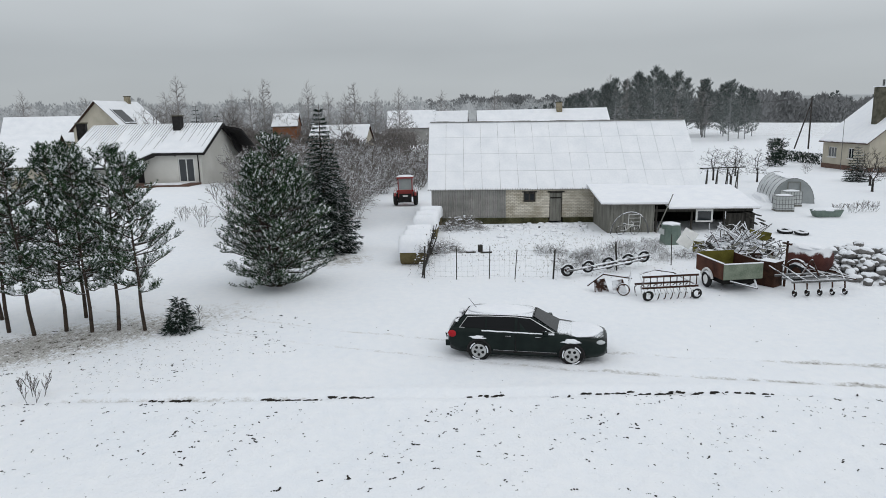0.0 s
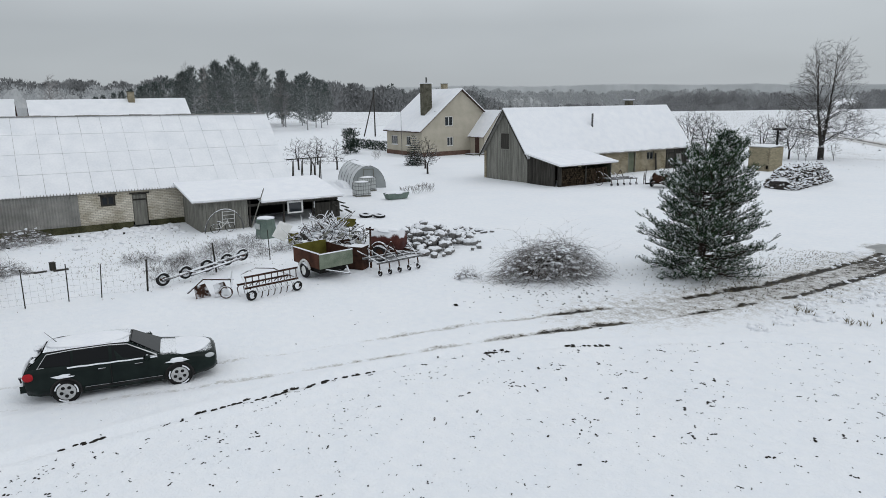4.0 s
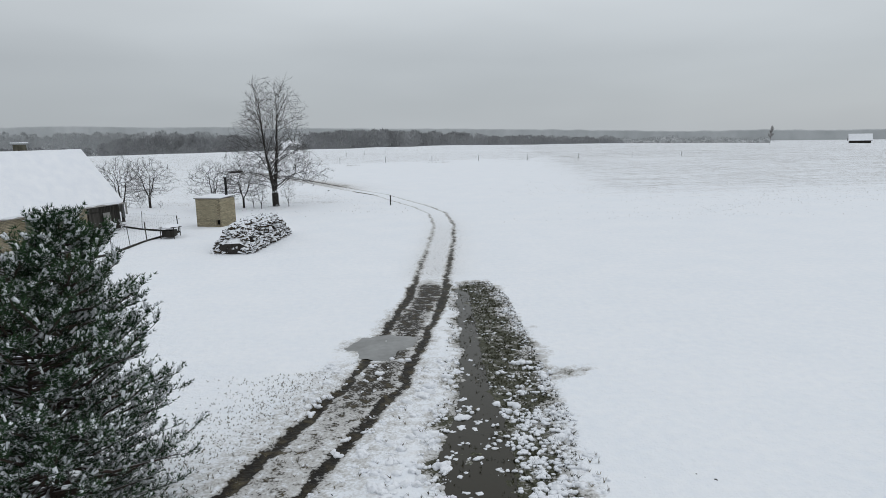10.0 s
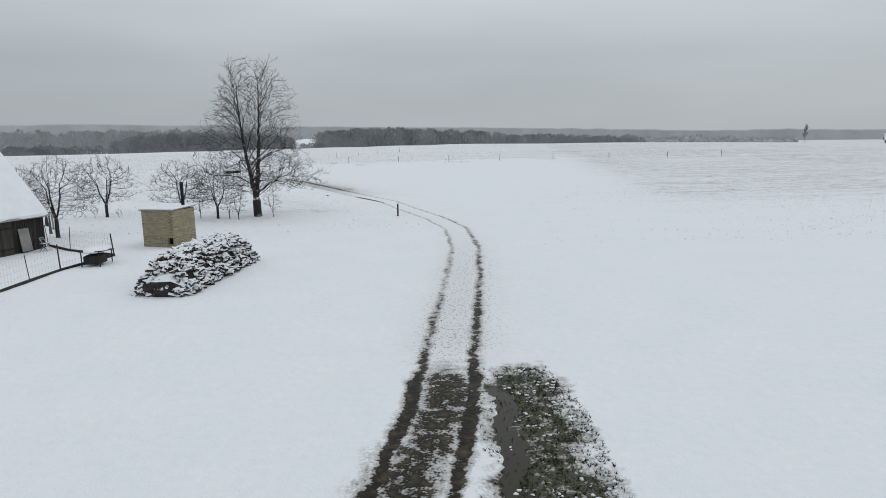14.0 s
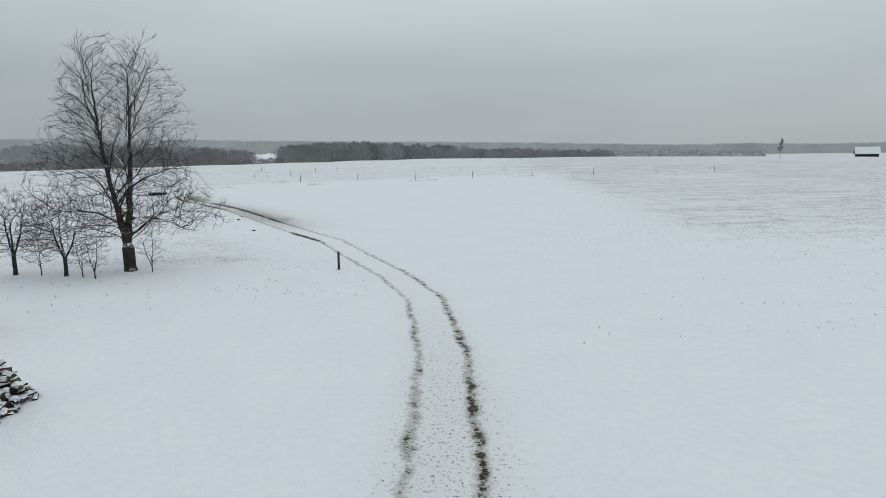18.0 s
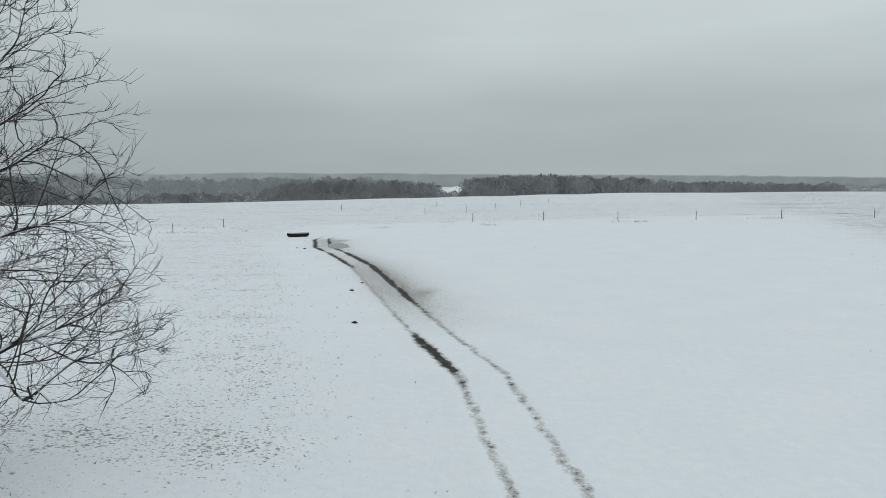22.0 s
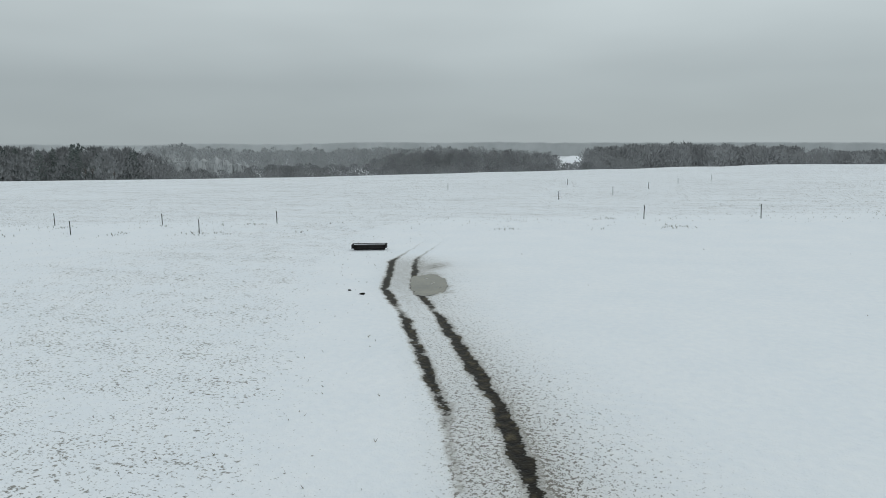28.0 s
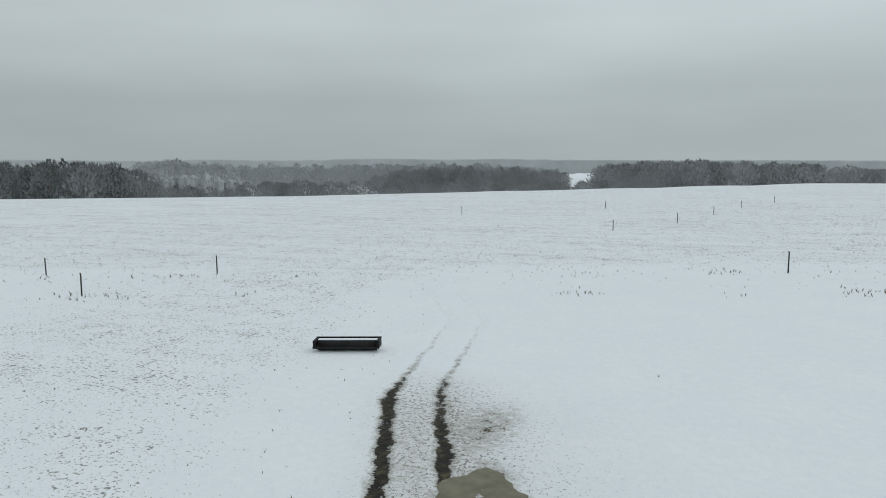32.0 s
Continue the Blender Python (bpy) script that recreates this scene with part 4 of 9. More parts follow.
# ---- the plank-gabled shed with the wood store ----
def plank_shed():
    L, D, E, R = 21.5, 6.3, 2.5, 6.22
    s = thing("shed", pose(-30.05, 36.76, 0, 0, 0.3, AXIS), "long shed with grey plank gable and thick snow roof", "shed")
    doors = [(12.6, 13.5, 0.0, 2.0)]
    wins = [(8.6, 9.5, 1.2, 1.9), (15.2, 16.2, 1.15, 1.95)]
    part("brick_wall", wall(6.0, 18.0, 0, 0.3, -0.3, E, doors + wins), m_dirty_brick, s, "stained yellow silicate brick wall")
    part("front_boards", Geo().box(0.05, 6.0, 0.05, 0.12, -0.2, E), m_dark_board, s)
    part("back_wall", Geo().box(0, L, D - 0.3, D, -0.3, E), m_dirty_brick, s)
    part("far_gable", Geo().add([(L - 0.2, 0.3, -0.3), (L - 0.2, D - 0.3, -0.3), (L - 0.2, D - 0.3, E), (L - 0.2, D / 2, R), (L - 0.2, 0.3, E), (L - 0.01, 0.3, -0.3), (L - 0.01, D - 0.3, -0.3), (L - 0.01, D - 0.3, E), (L - 0.01, D / 2, R), (L - 0.01, 0.3, E)],
                                ((4, 3, 2, 1, 0), (5, 6, 7, 8, 9), (0, 5, 9, 4), (4, 9, 8, 3), (3, 8, 7, 2))), m_board, s)
    part("gable_backing", Geo().add([(0.1, 0.12, -0.2), (0.1, D - 0.3, -0.2), (0.1, D - 0.3, E), (0.1, D / 2, R - 0.1), (0.1, 0.12, E), (0.14, 0.12, -0.2), (0.14, D - 0.3, -0.2), (0.14, D - 0.3, E), (0.14, D / 2, R - 0.1), (0.14, 0.12, E)],
                                    ((0, 1, 2, 3, 4), (9, 8, 7, 6, 5))), m_dark_board, s)

    def top(y):
        return E + (R - E) * (1 - abs(y - D / 2) / (D / 2)) - 0.08
    for a, b, lo, hi in ((0.0, 2.55, -0.05, None), (3.75, D, -0.05, None), (2.55, 3.75, -0.05, 2.8), (2.55, 3.75, 4.15, None)):
        y = a
        rnd = random.Random(int(a * 10))
        while y < b - 0.02:
            w = min(rnd.uniform(0.13, 0.18), b - y)
            d = rnd.uniform(0, 0.012)
            part("board", Geo().box(0.05 - d, 0.08 - d, y + 0.004, y + w - 0.004, lo, top(y + w / 2) if hi is None else hi), m_board, s)
            y += w
    h = part("hatch", Geo().box(0.0, 0.04, 2.56, 3.74, 2.8, 4.15), m_dark_board, s, "boarded loft hatch")
    part("hatch_frame", Geo().box(-0.02, 0.05, 2.48, 2.56, 2.72, 4.2).box(-0.02, 0.05, 3.74, 3.82, 2.72, 4.2).box(-0.02, 0.05, 2.56, 3.74, 2.72, 2.8), m_board, h)
    rise = (R - E) / (D / 2)
    for k in (0, 1):
        y0 = -0.35 if k == 0 else D + 0.35
        r = part("roof", slope_slab(-0.3, L + 0.08, y0, E - rise * 0.35, D / 2, R, 0.05, cells=2), m_asbestos, s)
        part("roof_snow", slope_slab(-0.3, L + 0.08, y0 + (0.02 if k == 0 else -0.02), E - rise * 0.35 + 0.054, D / 2, R + 0.054, 0.14, 0.05, 3 + k, 40, 8), m_snow, r)
    g = Geo()
    for y0, z0, y1, z1 in ((-0.38, E - rise * 0.38, D / 2, R), (D + 0.38, E - rise * 0.38, D / 2, R)):
        g.add([(-0.34, y0, z0 - 0.14), (-0.34, y1, z1 - 0.14), (-0.34, y1, z1 + 0.06), (-0.34, y0, z0 + 0.06), (-0.3, y0, z0 - 0.14), (-0.3, y1, z1 - 0.14), (-0.3, y1, z1 + 0.06), (-0.3, y0, z0 + 0.06)],
              ((0, 1, 2, 3), (7, 6, 5, 4), (0, 4, 5, 1), (2, 6, 7, 3)))
    part("bargeboard", g, m_dark_board, s)
    part("vent_pipe", Geo().tube((9.2, 1.6, 4.0), (9.2, 1.6, 5.75), 0.09, 0.09, 8), m_steel, s)
    c = part("chimney", Geo().box(16.0, 16.6, 3.3, 3.9, 5.6, 6.85), m_concrete, s)
    part("chimney_cap", Geo().box(15.9, 16.7, 3.2, 4.0, 6.95, 7.02), m_snow, c)
    for a, b, lo, hi in doors:
        d = part("door", Geo().box(a + 0.02, b - 0.02, 0.1, 0.16, lo, hi - 0.02), m_green_paint if a < 13 else m_dark_board, s)
        part("door_frame", Geo().box(a - 0.06, a, -0.02, 0.12, lo, hi).box(b, b + 0.06, -0.02, 0.12, lo, hi).box(a - 0.06, b + 0.06, -0.02, 0.12, hi, hi + 0.08), m_board, d)
    for a, b, lo, hi in wins:
        window(s, a, b, 0.08, lo, hi, m_board, 1, 0, False)
    # boarded end with an old door
    part("end_backing", Geo().box(18.0, L - 0.02, 0.1, 0.2, -0.2, E), m_dark_board, s)
    boards(s, 18.0, L - 0.02, 0.06, -0.1, E - 0.02, m_dark_board, 0.16, 15)
    d = part("plank_door", Geo().box(18.15, 19.2, -0.03, 0.02, 0.05, 2.05), m_dark_board, s, "dark plank door in the boarded end")
    part("door_ledge", Geo().box(18.2, 19.15, -0.06, -0.034, 1.6, 1.72), m_dark_board, d)
    part("door_ledge", Geo().box(18.2, 19.15, -0.06, -0.034, 0.4, 0.52), m_dark_board, d)
    part("gate_post", Geo().tube((16.35, -0.25, -0.2), (16.3, -0.12, 1.75), 0.1, 0.09, 8), m_dark_board, s)
    # wood store
    y0 = -4.1
    for i, (x, top_) in enumerate(((0.1, 1.75), (2.9, 1.8), (5.8, 1.8))):
        part("post", Geo().tube((x, y0, -0.2), (x, y0, top_), 0.07, 0.06, 7), m_dark_board, s)
    yy = y0
    rnd = random.Random(8)
    while yy < -0.05:
        w = rnd.uniform(0.13, 0.18)
        gap = -3.2 < yy < -0.0 or rnd.random() > 0.35
        if gap:
            part("board", Geo().box(-0.02, 0.02, yy, yy + w - 0.01, 0.0, 1.72 + (yy - y0) * 0.18), m_dark_board, s)
        yy += w
    part("store_roof", slope_slab(-0.35, 6.3, y0 - 0.4, 1.72, -0.02, 2.48, 0.04, cells=2), m_asbestos, s)
    part("store_roof_snow", slope_slab(-0.36, 6.32, y0 - 0.38, 1.764, -0.02, 2.524, 0.13, 0.05, 9, 16, 6), m_snow, s)
    part("side_leaf", Geo().box(6.1, 6.15, y0 + 0.2, -0.3, 0, 1.9), m_green_paint, s)
    return s


plank_shed()


def firewood_wall():
    """Cut firewood stacked in the store, ends showing."""
    t = thing("firewood_stack", pose(-30.05, 36.76, 0, 0, 0, AXIS), "brown split firewood stacked inside the wood store", "firewood")
    rnd = random.Random(11)
    mats = []
    for k in range(4):
        g = Geo()
        r = 0.07 + 0.012 * k
        g.tube((0, 0, 0), (0, 0.45, 0), r, r, 5 + k % 3)
        o = part("log", g, m_stacked, t)
        mats.append(o)
        o.location = (0.3 + k * 0.2, -4.0, 0.1)
    n = 0
    for row in range(9):
        x = 0.35 + (row % 2) * 0.09
        while x < 5.6:
            if n < 240:
                src = rnd.choice(mats)
                o = src.copy()
                scene.collection.objects.link(o)
                o.location = (x, -4.0 + rnd.uniform(-0.06, 0.06), 0.1 + row * 0.165)
                o.rotation_euler = (rnd.uniform(-0.05, 0.05), rnd.uniform(0, 3), rnd.uniform(-0.08, 0.08))
                n += 1
            x += rnd.uniform(0.16, 0.21)


firewood_wall()
SHED = pose(-30.05, 36.76, 0, 0, 0, AXIS)
o = whole("grey_panel", Geo().box(-0.35, 0.35, -0.02, 0.02, 0, 1.35), m_asbestos, "grey sheet leaning on the boarded shed end", "panel")
o.matrix_basis = SHED @ pose(19.9, -0.25, 0.1, -8, 0, 0)
t = thing("folding_chair", SHED @ pose(20.5, -0.9, 0, 0, 0, 20), "old metal folding chair dusted with snow", "chair")
for sx in (-0.22, 0.22):
    part("leg", Geo().tube((sx, -0.25, 0), (sx, 0.2, 0.85), 0.018, 0.018, 6), m_steel, t)
    part("leg", Geo().tube((sx, 0.25, 0), (sx, -0.2, 0.48), 0.018, 0.018, 6), m_steel, t)
part("seat", Geo().box(-0.24, 0.24, -0.22, 0.16, 0.45, 0.48), m_steel, t)
part("backrest", Geo().box(-0.22, 0.22, 0.15, 0.18, 0.66, 0.84), m_steel, t)
t = thing("washing", SHED @ pose(21.75, -0.5, 0, 0, 0, 70), "pale cloths hanging from a line by the shed end", "cloth")
for k, (w, lo) in enumerate(((0.0, 1.1), (0.42, 0.8), (0.8, 1.25))):
    g = Geo()
    for r in range(7):
        for c in range(6):
            g.v.append((w + c * 0.07, 0.035 * math.sin(c * 1.9 + r * 0.5 + k), 2.05 - (2.05 - lo) * r / 6))
    for r in range(6):
        for c in range(5):
            g.f.append((r * 6 + c, r * 6 + c + 1, r * 6 + c + 7, r * 6 + c + 6))
    part("cloth", g, (m_white_plaster, m_film_end, m_asbestos)[k], t, "", True)
part("line", Geo().rod([(-0.4, 0, 2.1), (0.6, 0, 2.06), (1.5, 0, 2.1)], 0.006, 4), m_wire, t)
part("prop", Geo().tube((1.5, 0, 0), (1.5, 0, 2.12), 0.03, 0.03, 6), m_dark_board, t)


# ---- the cream dwelling house ----
def cream_house():
    h = thing("house", pose(-56.8, 52.0, 0, 0, 0, AXIS), "cream rendered farmhouse with steep snowy roof and porch", "house")
    W, D, E, R = 12.4, 9.4, 3.45, 8.4
    cx = W / 2
    gw = [(3.6, 4.9, 3.8, 5.05), (3.9, 4.9, 1.2, 2.4)]
    part("plinth", Geo().box(-0.06, W + 0.06, -0.06, D + 0.06, -0.3, 0.55), m_plinth, h, "dark brown plinth")
    part("gable_wall_lower", wall(0, W, 0, 0.3, 0.552, E, [gw[1]]), m_plaster, h)
    g = wall(3.0, 5.6, 0, 0.3, E + 0.002, 5.4, [gw[0]])
    g.prism([(0.0, E + 0.002), (2.998, E + 0.002), (2.998, E + (R - E) * 3.0 / cx - 0.05)], 0.0, 0.3)
    g.prism([(3.0, 5.402), (5.6, 5.402), (5.6, E + (R - E) * 5.6 / cx - 0.05), (3.0, E + (R - E) * 3.0 / cx - 0.05)], 0.0, 0.3)
    g.prism([(5.602, E + 0.002), (W, E + 0.002), (cx, R - 0.05), (5.602, E + (R - E) * 5.602 / cx - 0.05)], 0.0, 0.3)
    part("gable_wall_upper", g, m_plaster, h)
    part("back_wall", gable_wall(cx, 0.552, E, R - 0.05, D - 0.3, D), m_plaster, h).location = (cx, 0, 0)
    lw = [(0.9, 2.4), (4.5, 5.7)]
    g = Geo()
    ys = [0.3, *[v for q in ((2.9, 4.0), (6.4, 8.2)) for v in q], D - 0.3]
    for a, b in zip(ys, ys[1:]):
        solid = (a, b) not in ((2.9, 4.0), (6.4, 8.2))
        if solid:
            g.box(0, 0.3, a, b, 0.552, E)
        else:
            g.box(0, 0.3, a, b, 0.552, 1.35).box(0, 0.3, a, b, 2.55, E)
    part("long_wall", g, m_plaster, h)
    part("right_wall", Geo().box(W - 0.3, W, 0.3, D - 0.3, 0.552, E), m_plaster, h)
    # added dark blocks behind the windows stand in for unlit rooms
    part("room", Geo().box(0.5, 1.0, 2.5, 8.5, 1.0, 3.0).box(3.2, 5.4, 0.6, 0.7, 1, 5.3), m_inner_shade, h)
    for a, b, k in ((2.9, 4.0, 1), (6.4, 8.2, 2)):
        w = part("window", Geo().box(0.08, 0.13, a, b, 1.35, 1.42).box(0.08, 0.13, a, b, 2.48, 2.55).box(0.08, 0.13, a, a + 0.07, 1.42, 2.48).box(0.08, 0.13, b - 0.07, b, 1.42, 2.48), m_white_paint, h)
        for i in range(k):
            y = a + (b - a) * (i + 1) / (k + 1)
            part("glazing_bar", Geo().box(0.078, 0.13, y - 0.04, y + 0.04, 1.42, 2.48), m_white_paint, w)
        part("pane", Geo().box(0.10, 0.11, a + 0.02, b - 0.02, 1.38, 2.52), m_glass, w)
        part("sill", Geo().box(-0.1, 0.08, a - 0.05, b + 0.05, 1.29, 1.345), m_snow, w)
    for a, b, c, d in gw:
        window(h, a, b, 0.08, c, d, m_white_paint, 1)
    rise = (R - E) / cx
    for k in (0, 1):
        lo, z = -0.45, E - rise * 0.45
        g = slope_slab(-0.35, D + 0.3, lo, z, cx, R, 0.1, cells=2)
        sn = slope_slab(-0.34, D + 0.3, lo + 0.03, z + 0.104, cx, R + 0.104, 0.14, 0.05, 21 + k, 20, 10)
        for q in (g, sn):
            q.v = [((b if k == 0 else W - b), a, c) for a, b, c in q.v]
            if k == 0:
                q.f = [tuple(reversed(f)) for f in q.f]
        r = part("roof", g, m_brown_trim, h)
        part("roof_snow", sn, m_snow, r)
    c = part("chimney", Geo().box(1.9, 3.1, 2.3, 3.3, 4.4, 9.3), m_concrete, h, "tall stained rendered chimney stack")
    part("chimney_cap", Geo().box(1.8, 3.2, 2.2, 3.4, 9.304, 9.4), m_snow, c)
    part("flue", Geo().tube((2.6, 2.8, 9.4), (2.6, 2.8, 10.1), 0.12, 0.12, 8), m_steel, c)
    c = part("chimney", Geo().box(6.9, 7.6, 5.3, 6.0, 7.6, 9.3), m_dirty_brick, h)
    part("chimney_cap", Geo().box(6.85, 7.65, 5.25, 6.05, 9.304, 9.38), m_concrete, c)
    # porch
    x0, x1, y0 = 7.6, 12.6, -3.2
    mid, pe, pr = (x0 + x1) / 2, 2.7, 5.6
    part("porch_front", Geo().prism([(x0, 0.0), (x1, 0.0), (x1, pe), (mid, pr - 0.05), (x0, pe)], y0, y0 + 0.25), m_plaster, h)
    part("porch_left", wall(x0, x0 + 0.25, y0 + 0.25, -0.01, -0.2, pe), m_plaster, h)
    part("porch_right", wall(x1 - 0.25, x1, y0 + 0.25, -0.01, -0.2, pe), m_plaster, h)
    part("porch_door", Geo().box(x0 - 0.04, x0 - 0.004, -2.1, -1.2, 0.15, 2.2), m_brown_trim, h, "dark brown front door")
    part("porch_step", Geo().box(x0 - 1.3, x0 - 0.01, -2.6, -0.7, -0.1, 0.14), m_concrete, h)
    w = part("porch_window", Geo().box(11.0, 11.8, y0 - 0.03, y0 - 0.004, 3.0, 4.1), m_white_paint, h)
    part("pane", Geo().box(11.06, 11.74, y0 - 0.04, y0 - 0.034, 3.06, 4.04), m_glass, w)
    pri = (pr - pe) / (mid - x0)
    for k in (0, 1):
        g = slope_slab(y0 - 0.35, 0.0, x0 - 0.4, pe - pri * 0.4, mid, pr, 0.07, cells=2)
        sn = slope_slab(y0 - 0.34, 0.0, x0 - 0.38, pe - pri * 0.4 + 0.074, mid, pr + 0.074, 0.1, 0.04, 31 + k, 8, 6)
        for q in (g, sn):
            q.v = [((b if k == 0 else 2 * mid - b), a, c) for a, b, c in q.v]
            if k == 0:
                q.f = [tuple(reversed(f)) for f in q.f]
        r = part("porch_roof", g, m_brown_trim, h)
        part("porch_roof_snow", sn, m_snow, r)
    part("aerial_mast", Geo().tube((-0.6, 4.2, 0.0), (-0.6, 4.2, 8.6), 0.035, 0.02, 6), m_steel, h)


cream_house()

# ---- trees ----


def tuft(g, p, d, size, n, rnd, spread_=0.9):
    """A brush of narrow needles about a shoot."""
    for _ in range(n):
        v = (d + Vector((rnd.uniform(-1, 1), rnd.uniform(-1, 1), rnd.uniform(-0.7, 0.9))) * spread_).normalized() * size * rnd.uniform(0.6, 1.15)
        s = v.cross(Vector((rnd.uniform(-1, 1), rnd.uniform(-1, 1), rnd.uniform(-1, 1))))
        if s.length < 1e-4:
            continue
        s = s.normalized() * size * 0.085
        g.add([p - s, p + s, p + v], ((0, 1, 2),))


def pine_parts(seed, height, bare, width, stems=1, limbs=46, shoots=9, needle=0.26, per=7, droop=0.1, fingers=4, skirt=0.46, taper=2.6):
    """Trunk with boughs, crown of needle tufts, and the snow that lies on it."""
    rnd = random.Random(seed)
    wood, crown, snow = Geo(), Geo(), Geo()
    for s in range(stems):
        lean = Vector((rnd.uniform(-0.03, 0.03), rnd.uniform(-0.03, 0.03), 1)) if stems == 1 else Vector((math.cos(s * 2.4) * 0.13, math.sin(s * 2.4) * 0.13, 1))
        hh = height * (1 if s == 0 else rnd.uniform(0.8, 0.95))
        base = Vector((rnd.uniform(-0.15, 0.15) * (stems > 1), rnd.uniform(-0.15, 0.15) * (stems > 1), -0.15))
        top = base + lean * hh
        wob = [base.lerp(top, i / 6) + Vector((rnd.uniform(-1, 1), rnd.uniform(-1, 1), 0)) * 0.05 * (0 < i < 6) for i in range(7)]
        for i in range(6):
            wood.tube(wob[i], wob[i + 1], hh * 0.0115 * (1 - i / 6.6), hh * 0.0115 * (1 - (i + 1) / 6.6), 7, False)
        n = int(limbs / stems)
        for i in range(n):
            t = bare + (1 - bare) * ((i + rnd.random() * 0.8) / n) ** 0.9
            p = base + lean * hh * t
            full = skirt + (1 - skirt) * math.sin(min(1, (t - bare) / (1 - bare) * 2.4 + 0.14) * math.pi / 2)
            reach = width * 0.46 * (1 - ((t - bare) / (1 - bare)) ** taper) ** 0.9 * full * rnd.uniform(0.65, 1.1) + 0.18
            a = rnd.uniform(0, 2 * math.pi) if stems == 1 else math.atan2(lean.y, lean.x) + rnd.uniform(-2.2, 2.2)
            out = Vector((math.cos(a), math.sin(a), rnd.uniform(0.0, 0.5) + 0.55 * t - droop)).normalized()
            q = p + out * reach
            mid = p.lerp(q, 0.5) - Vector((0, 0, 0.10 * reach))
            wood.tube(p, mid, 0.016 * reach + 0.012, 0.010 * reach + 0.01, 5, False)
            wood.tube(mid, q, 0.010 * reach + 0.01, 0.008, 4, False)
            for k in range(shoots):
                u = 0.16 + 0.84 * (k + rnd.random()) / shoots
                b = p.lerp(mid, u * 2) if u < 0.5 else mid.lerp(q, u * 2 - 1)
                side = out.cross(Vector((0, 0, 1))).normalized() * rnd.choice((-1, 1)) * rnd.uniform(0.3, 1.0) * (1.15 - u)
                e = b + (out * rnd.uniform(0.5, 0.9) + side + Vector((0, 0, rnd.uniform(-0.05, 0.35)))) * rnd.uniform(0.5, 1.0) * (0.18 + reach * 0.20)
                wood.tube(b, e, 0.009, 0.006, 3, False)
                for j in range(fingers):
                    a0 = b.lerp(e, 1 - 0.3 * j * rnd.random())
                    d = ((e - b).normalized() * 0.7 + Vector((rnd.uniform(-0.7, 0.7), rnd.uniform(-0.7, 0.7), rnd.uniform(-0.1, 0.75) + 0.55 * t))).normalized()
                    a1 = a0 + d * needle * rnd.uniform(0.7, 1.5)
                    for w in range(4):
                        tuft(crown, a0.lerp(a1, w / 3), (d * 0.6).normalized(), needle * 0.5, per, rnd, 1.1)
                    if rnd.random() < 0.5:
                        o = Vector((0, 0, needle * 0.17))
                        f0 = rnd.uniform(0.0, 0.5)
                        snow.tube(a0.lerp(a1, f0) + o, a0.lerp(a1, f0 + rnd.uniform(0.35, 0.6)) + o, needle * rnd.uniform(0.05, 0.15), needle * rnd.uniform(0.08, 0.2), 4)
    return wood, crown, snow


def pine(name, x, y, label, seed, height, bare, width, group="", rz=0, category="tree", **k):
    t = thing(name, pose(x, y, lay(x, y), 0, 0, rz), label, category, group)
    w, c, s = pine_parts(seed, height, bare, width, **k)
    part("trunk", w, m_pine_bark, t)
    part("crown", c, m_needle, t)
    tagged(part("snow", s, m_snow, t, "clumps of snow on the boughs"), kind="stuff")
    return t


def spruce(name, x, y, label, seed, height, width, tiers=26, per=9, group="", mat=None):
    rnd = random.Random(seed)
    t = thing(name, pose(x, y, lay(x, y) - 0.05, 0, 0, rnd.uniform(0, 360)), label, "tree", group)
    wood, crown = Geo(), Geo()
    wood.tube((0, 0, -0.1), (0, 0, height), height * 0.016, 0.01, 7)
    for i in range(tiers):
        f = i / tiers
        z = height * (0.06 + 0.92 * f)
        n = max(4, int(13 * (1 - f)) + 3)
        for j in range(n):
            a = 2 * math.pi * (j + rnd.random() * 0.7) / n
            r = width * 0.5 * (1 - f) ** 0.85 * rnd.uniform(0.75, 1.1) + 0.08
            o = Vector((math.cos(a), math.sin(a), 0))
            p = Vector((0, 0, z))
            q = p + o * r + Vector((0, 0, -0.28 * r + 0.12))
            m = p.lerp(q, 0.55) + Vector((0, 0, -0.06 * r))
            wood.tube(p, m, 0.014, 0.008, 3, False)
            wood.tube(m, q, 0.008, 0.004, 3, False)
            k = max(3, int(r / 0.14))
            for h in range(k):
                u = (h + 0.8) / k
                b = p.lerp(m, u / 0.55) if u < 0.55 else m.lerp(q, (u - 0.55) / 0.45)
                tuft(crown, b, (o + Vector((0, 0, -0.35))).normalized(), 0.2 + 0.12 * (1 - f), per, rnd, 0.8)
    part("trunk", wood, m_pine_bark, t)
    part("crown", crown, mat or m_spruce, t)
    return t


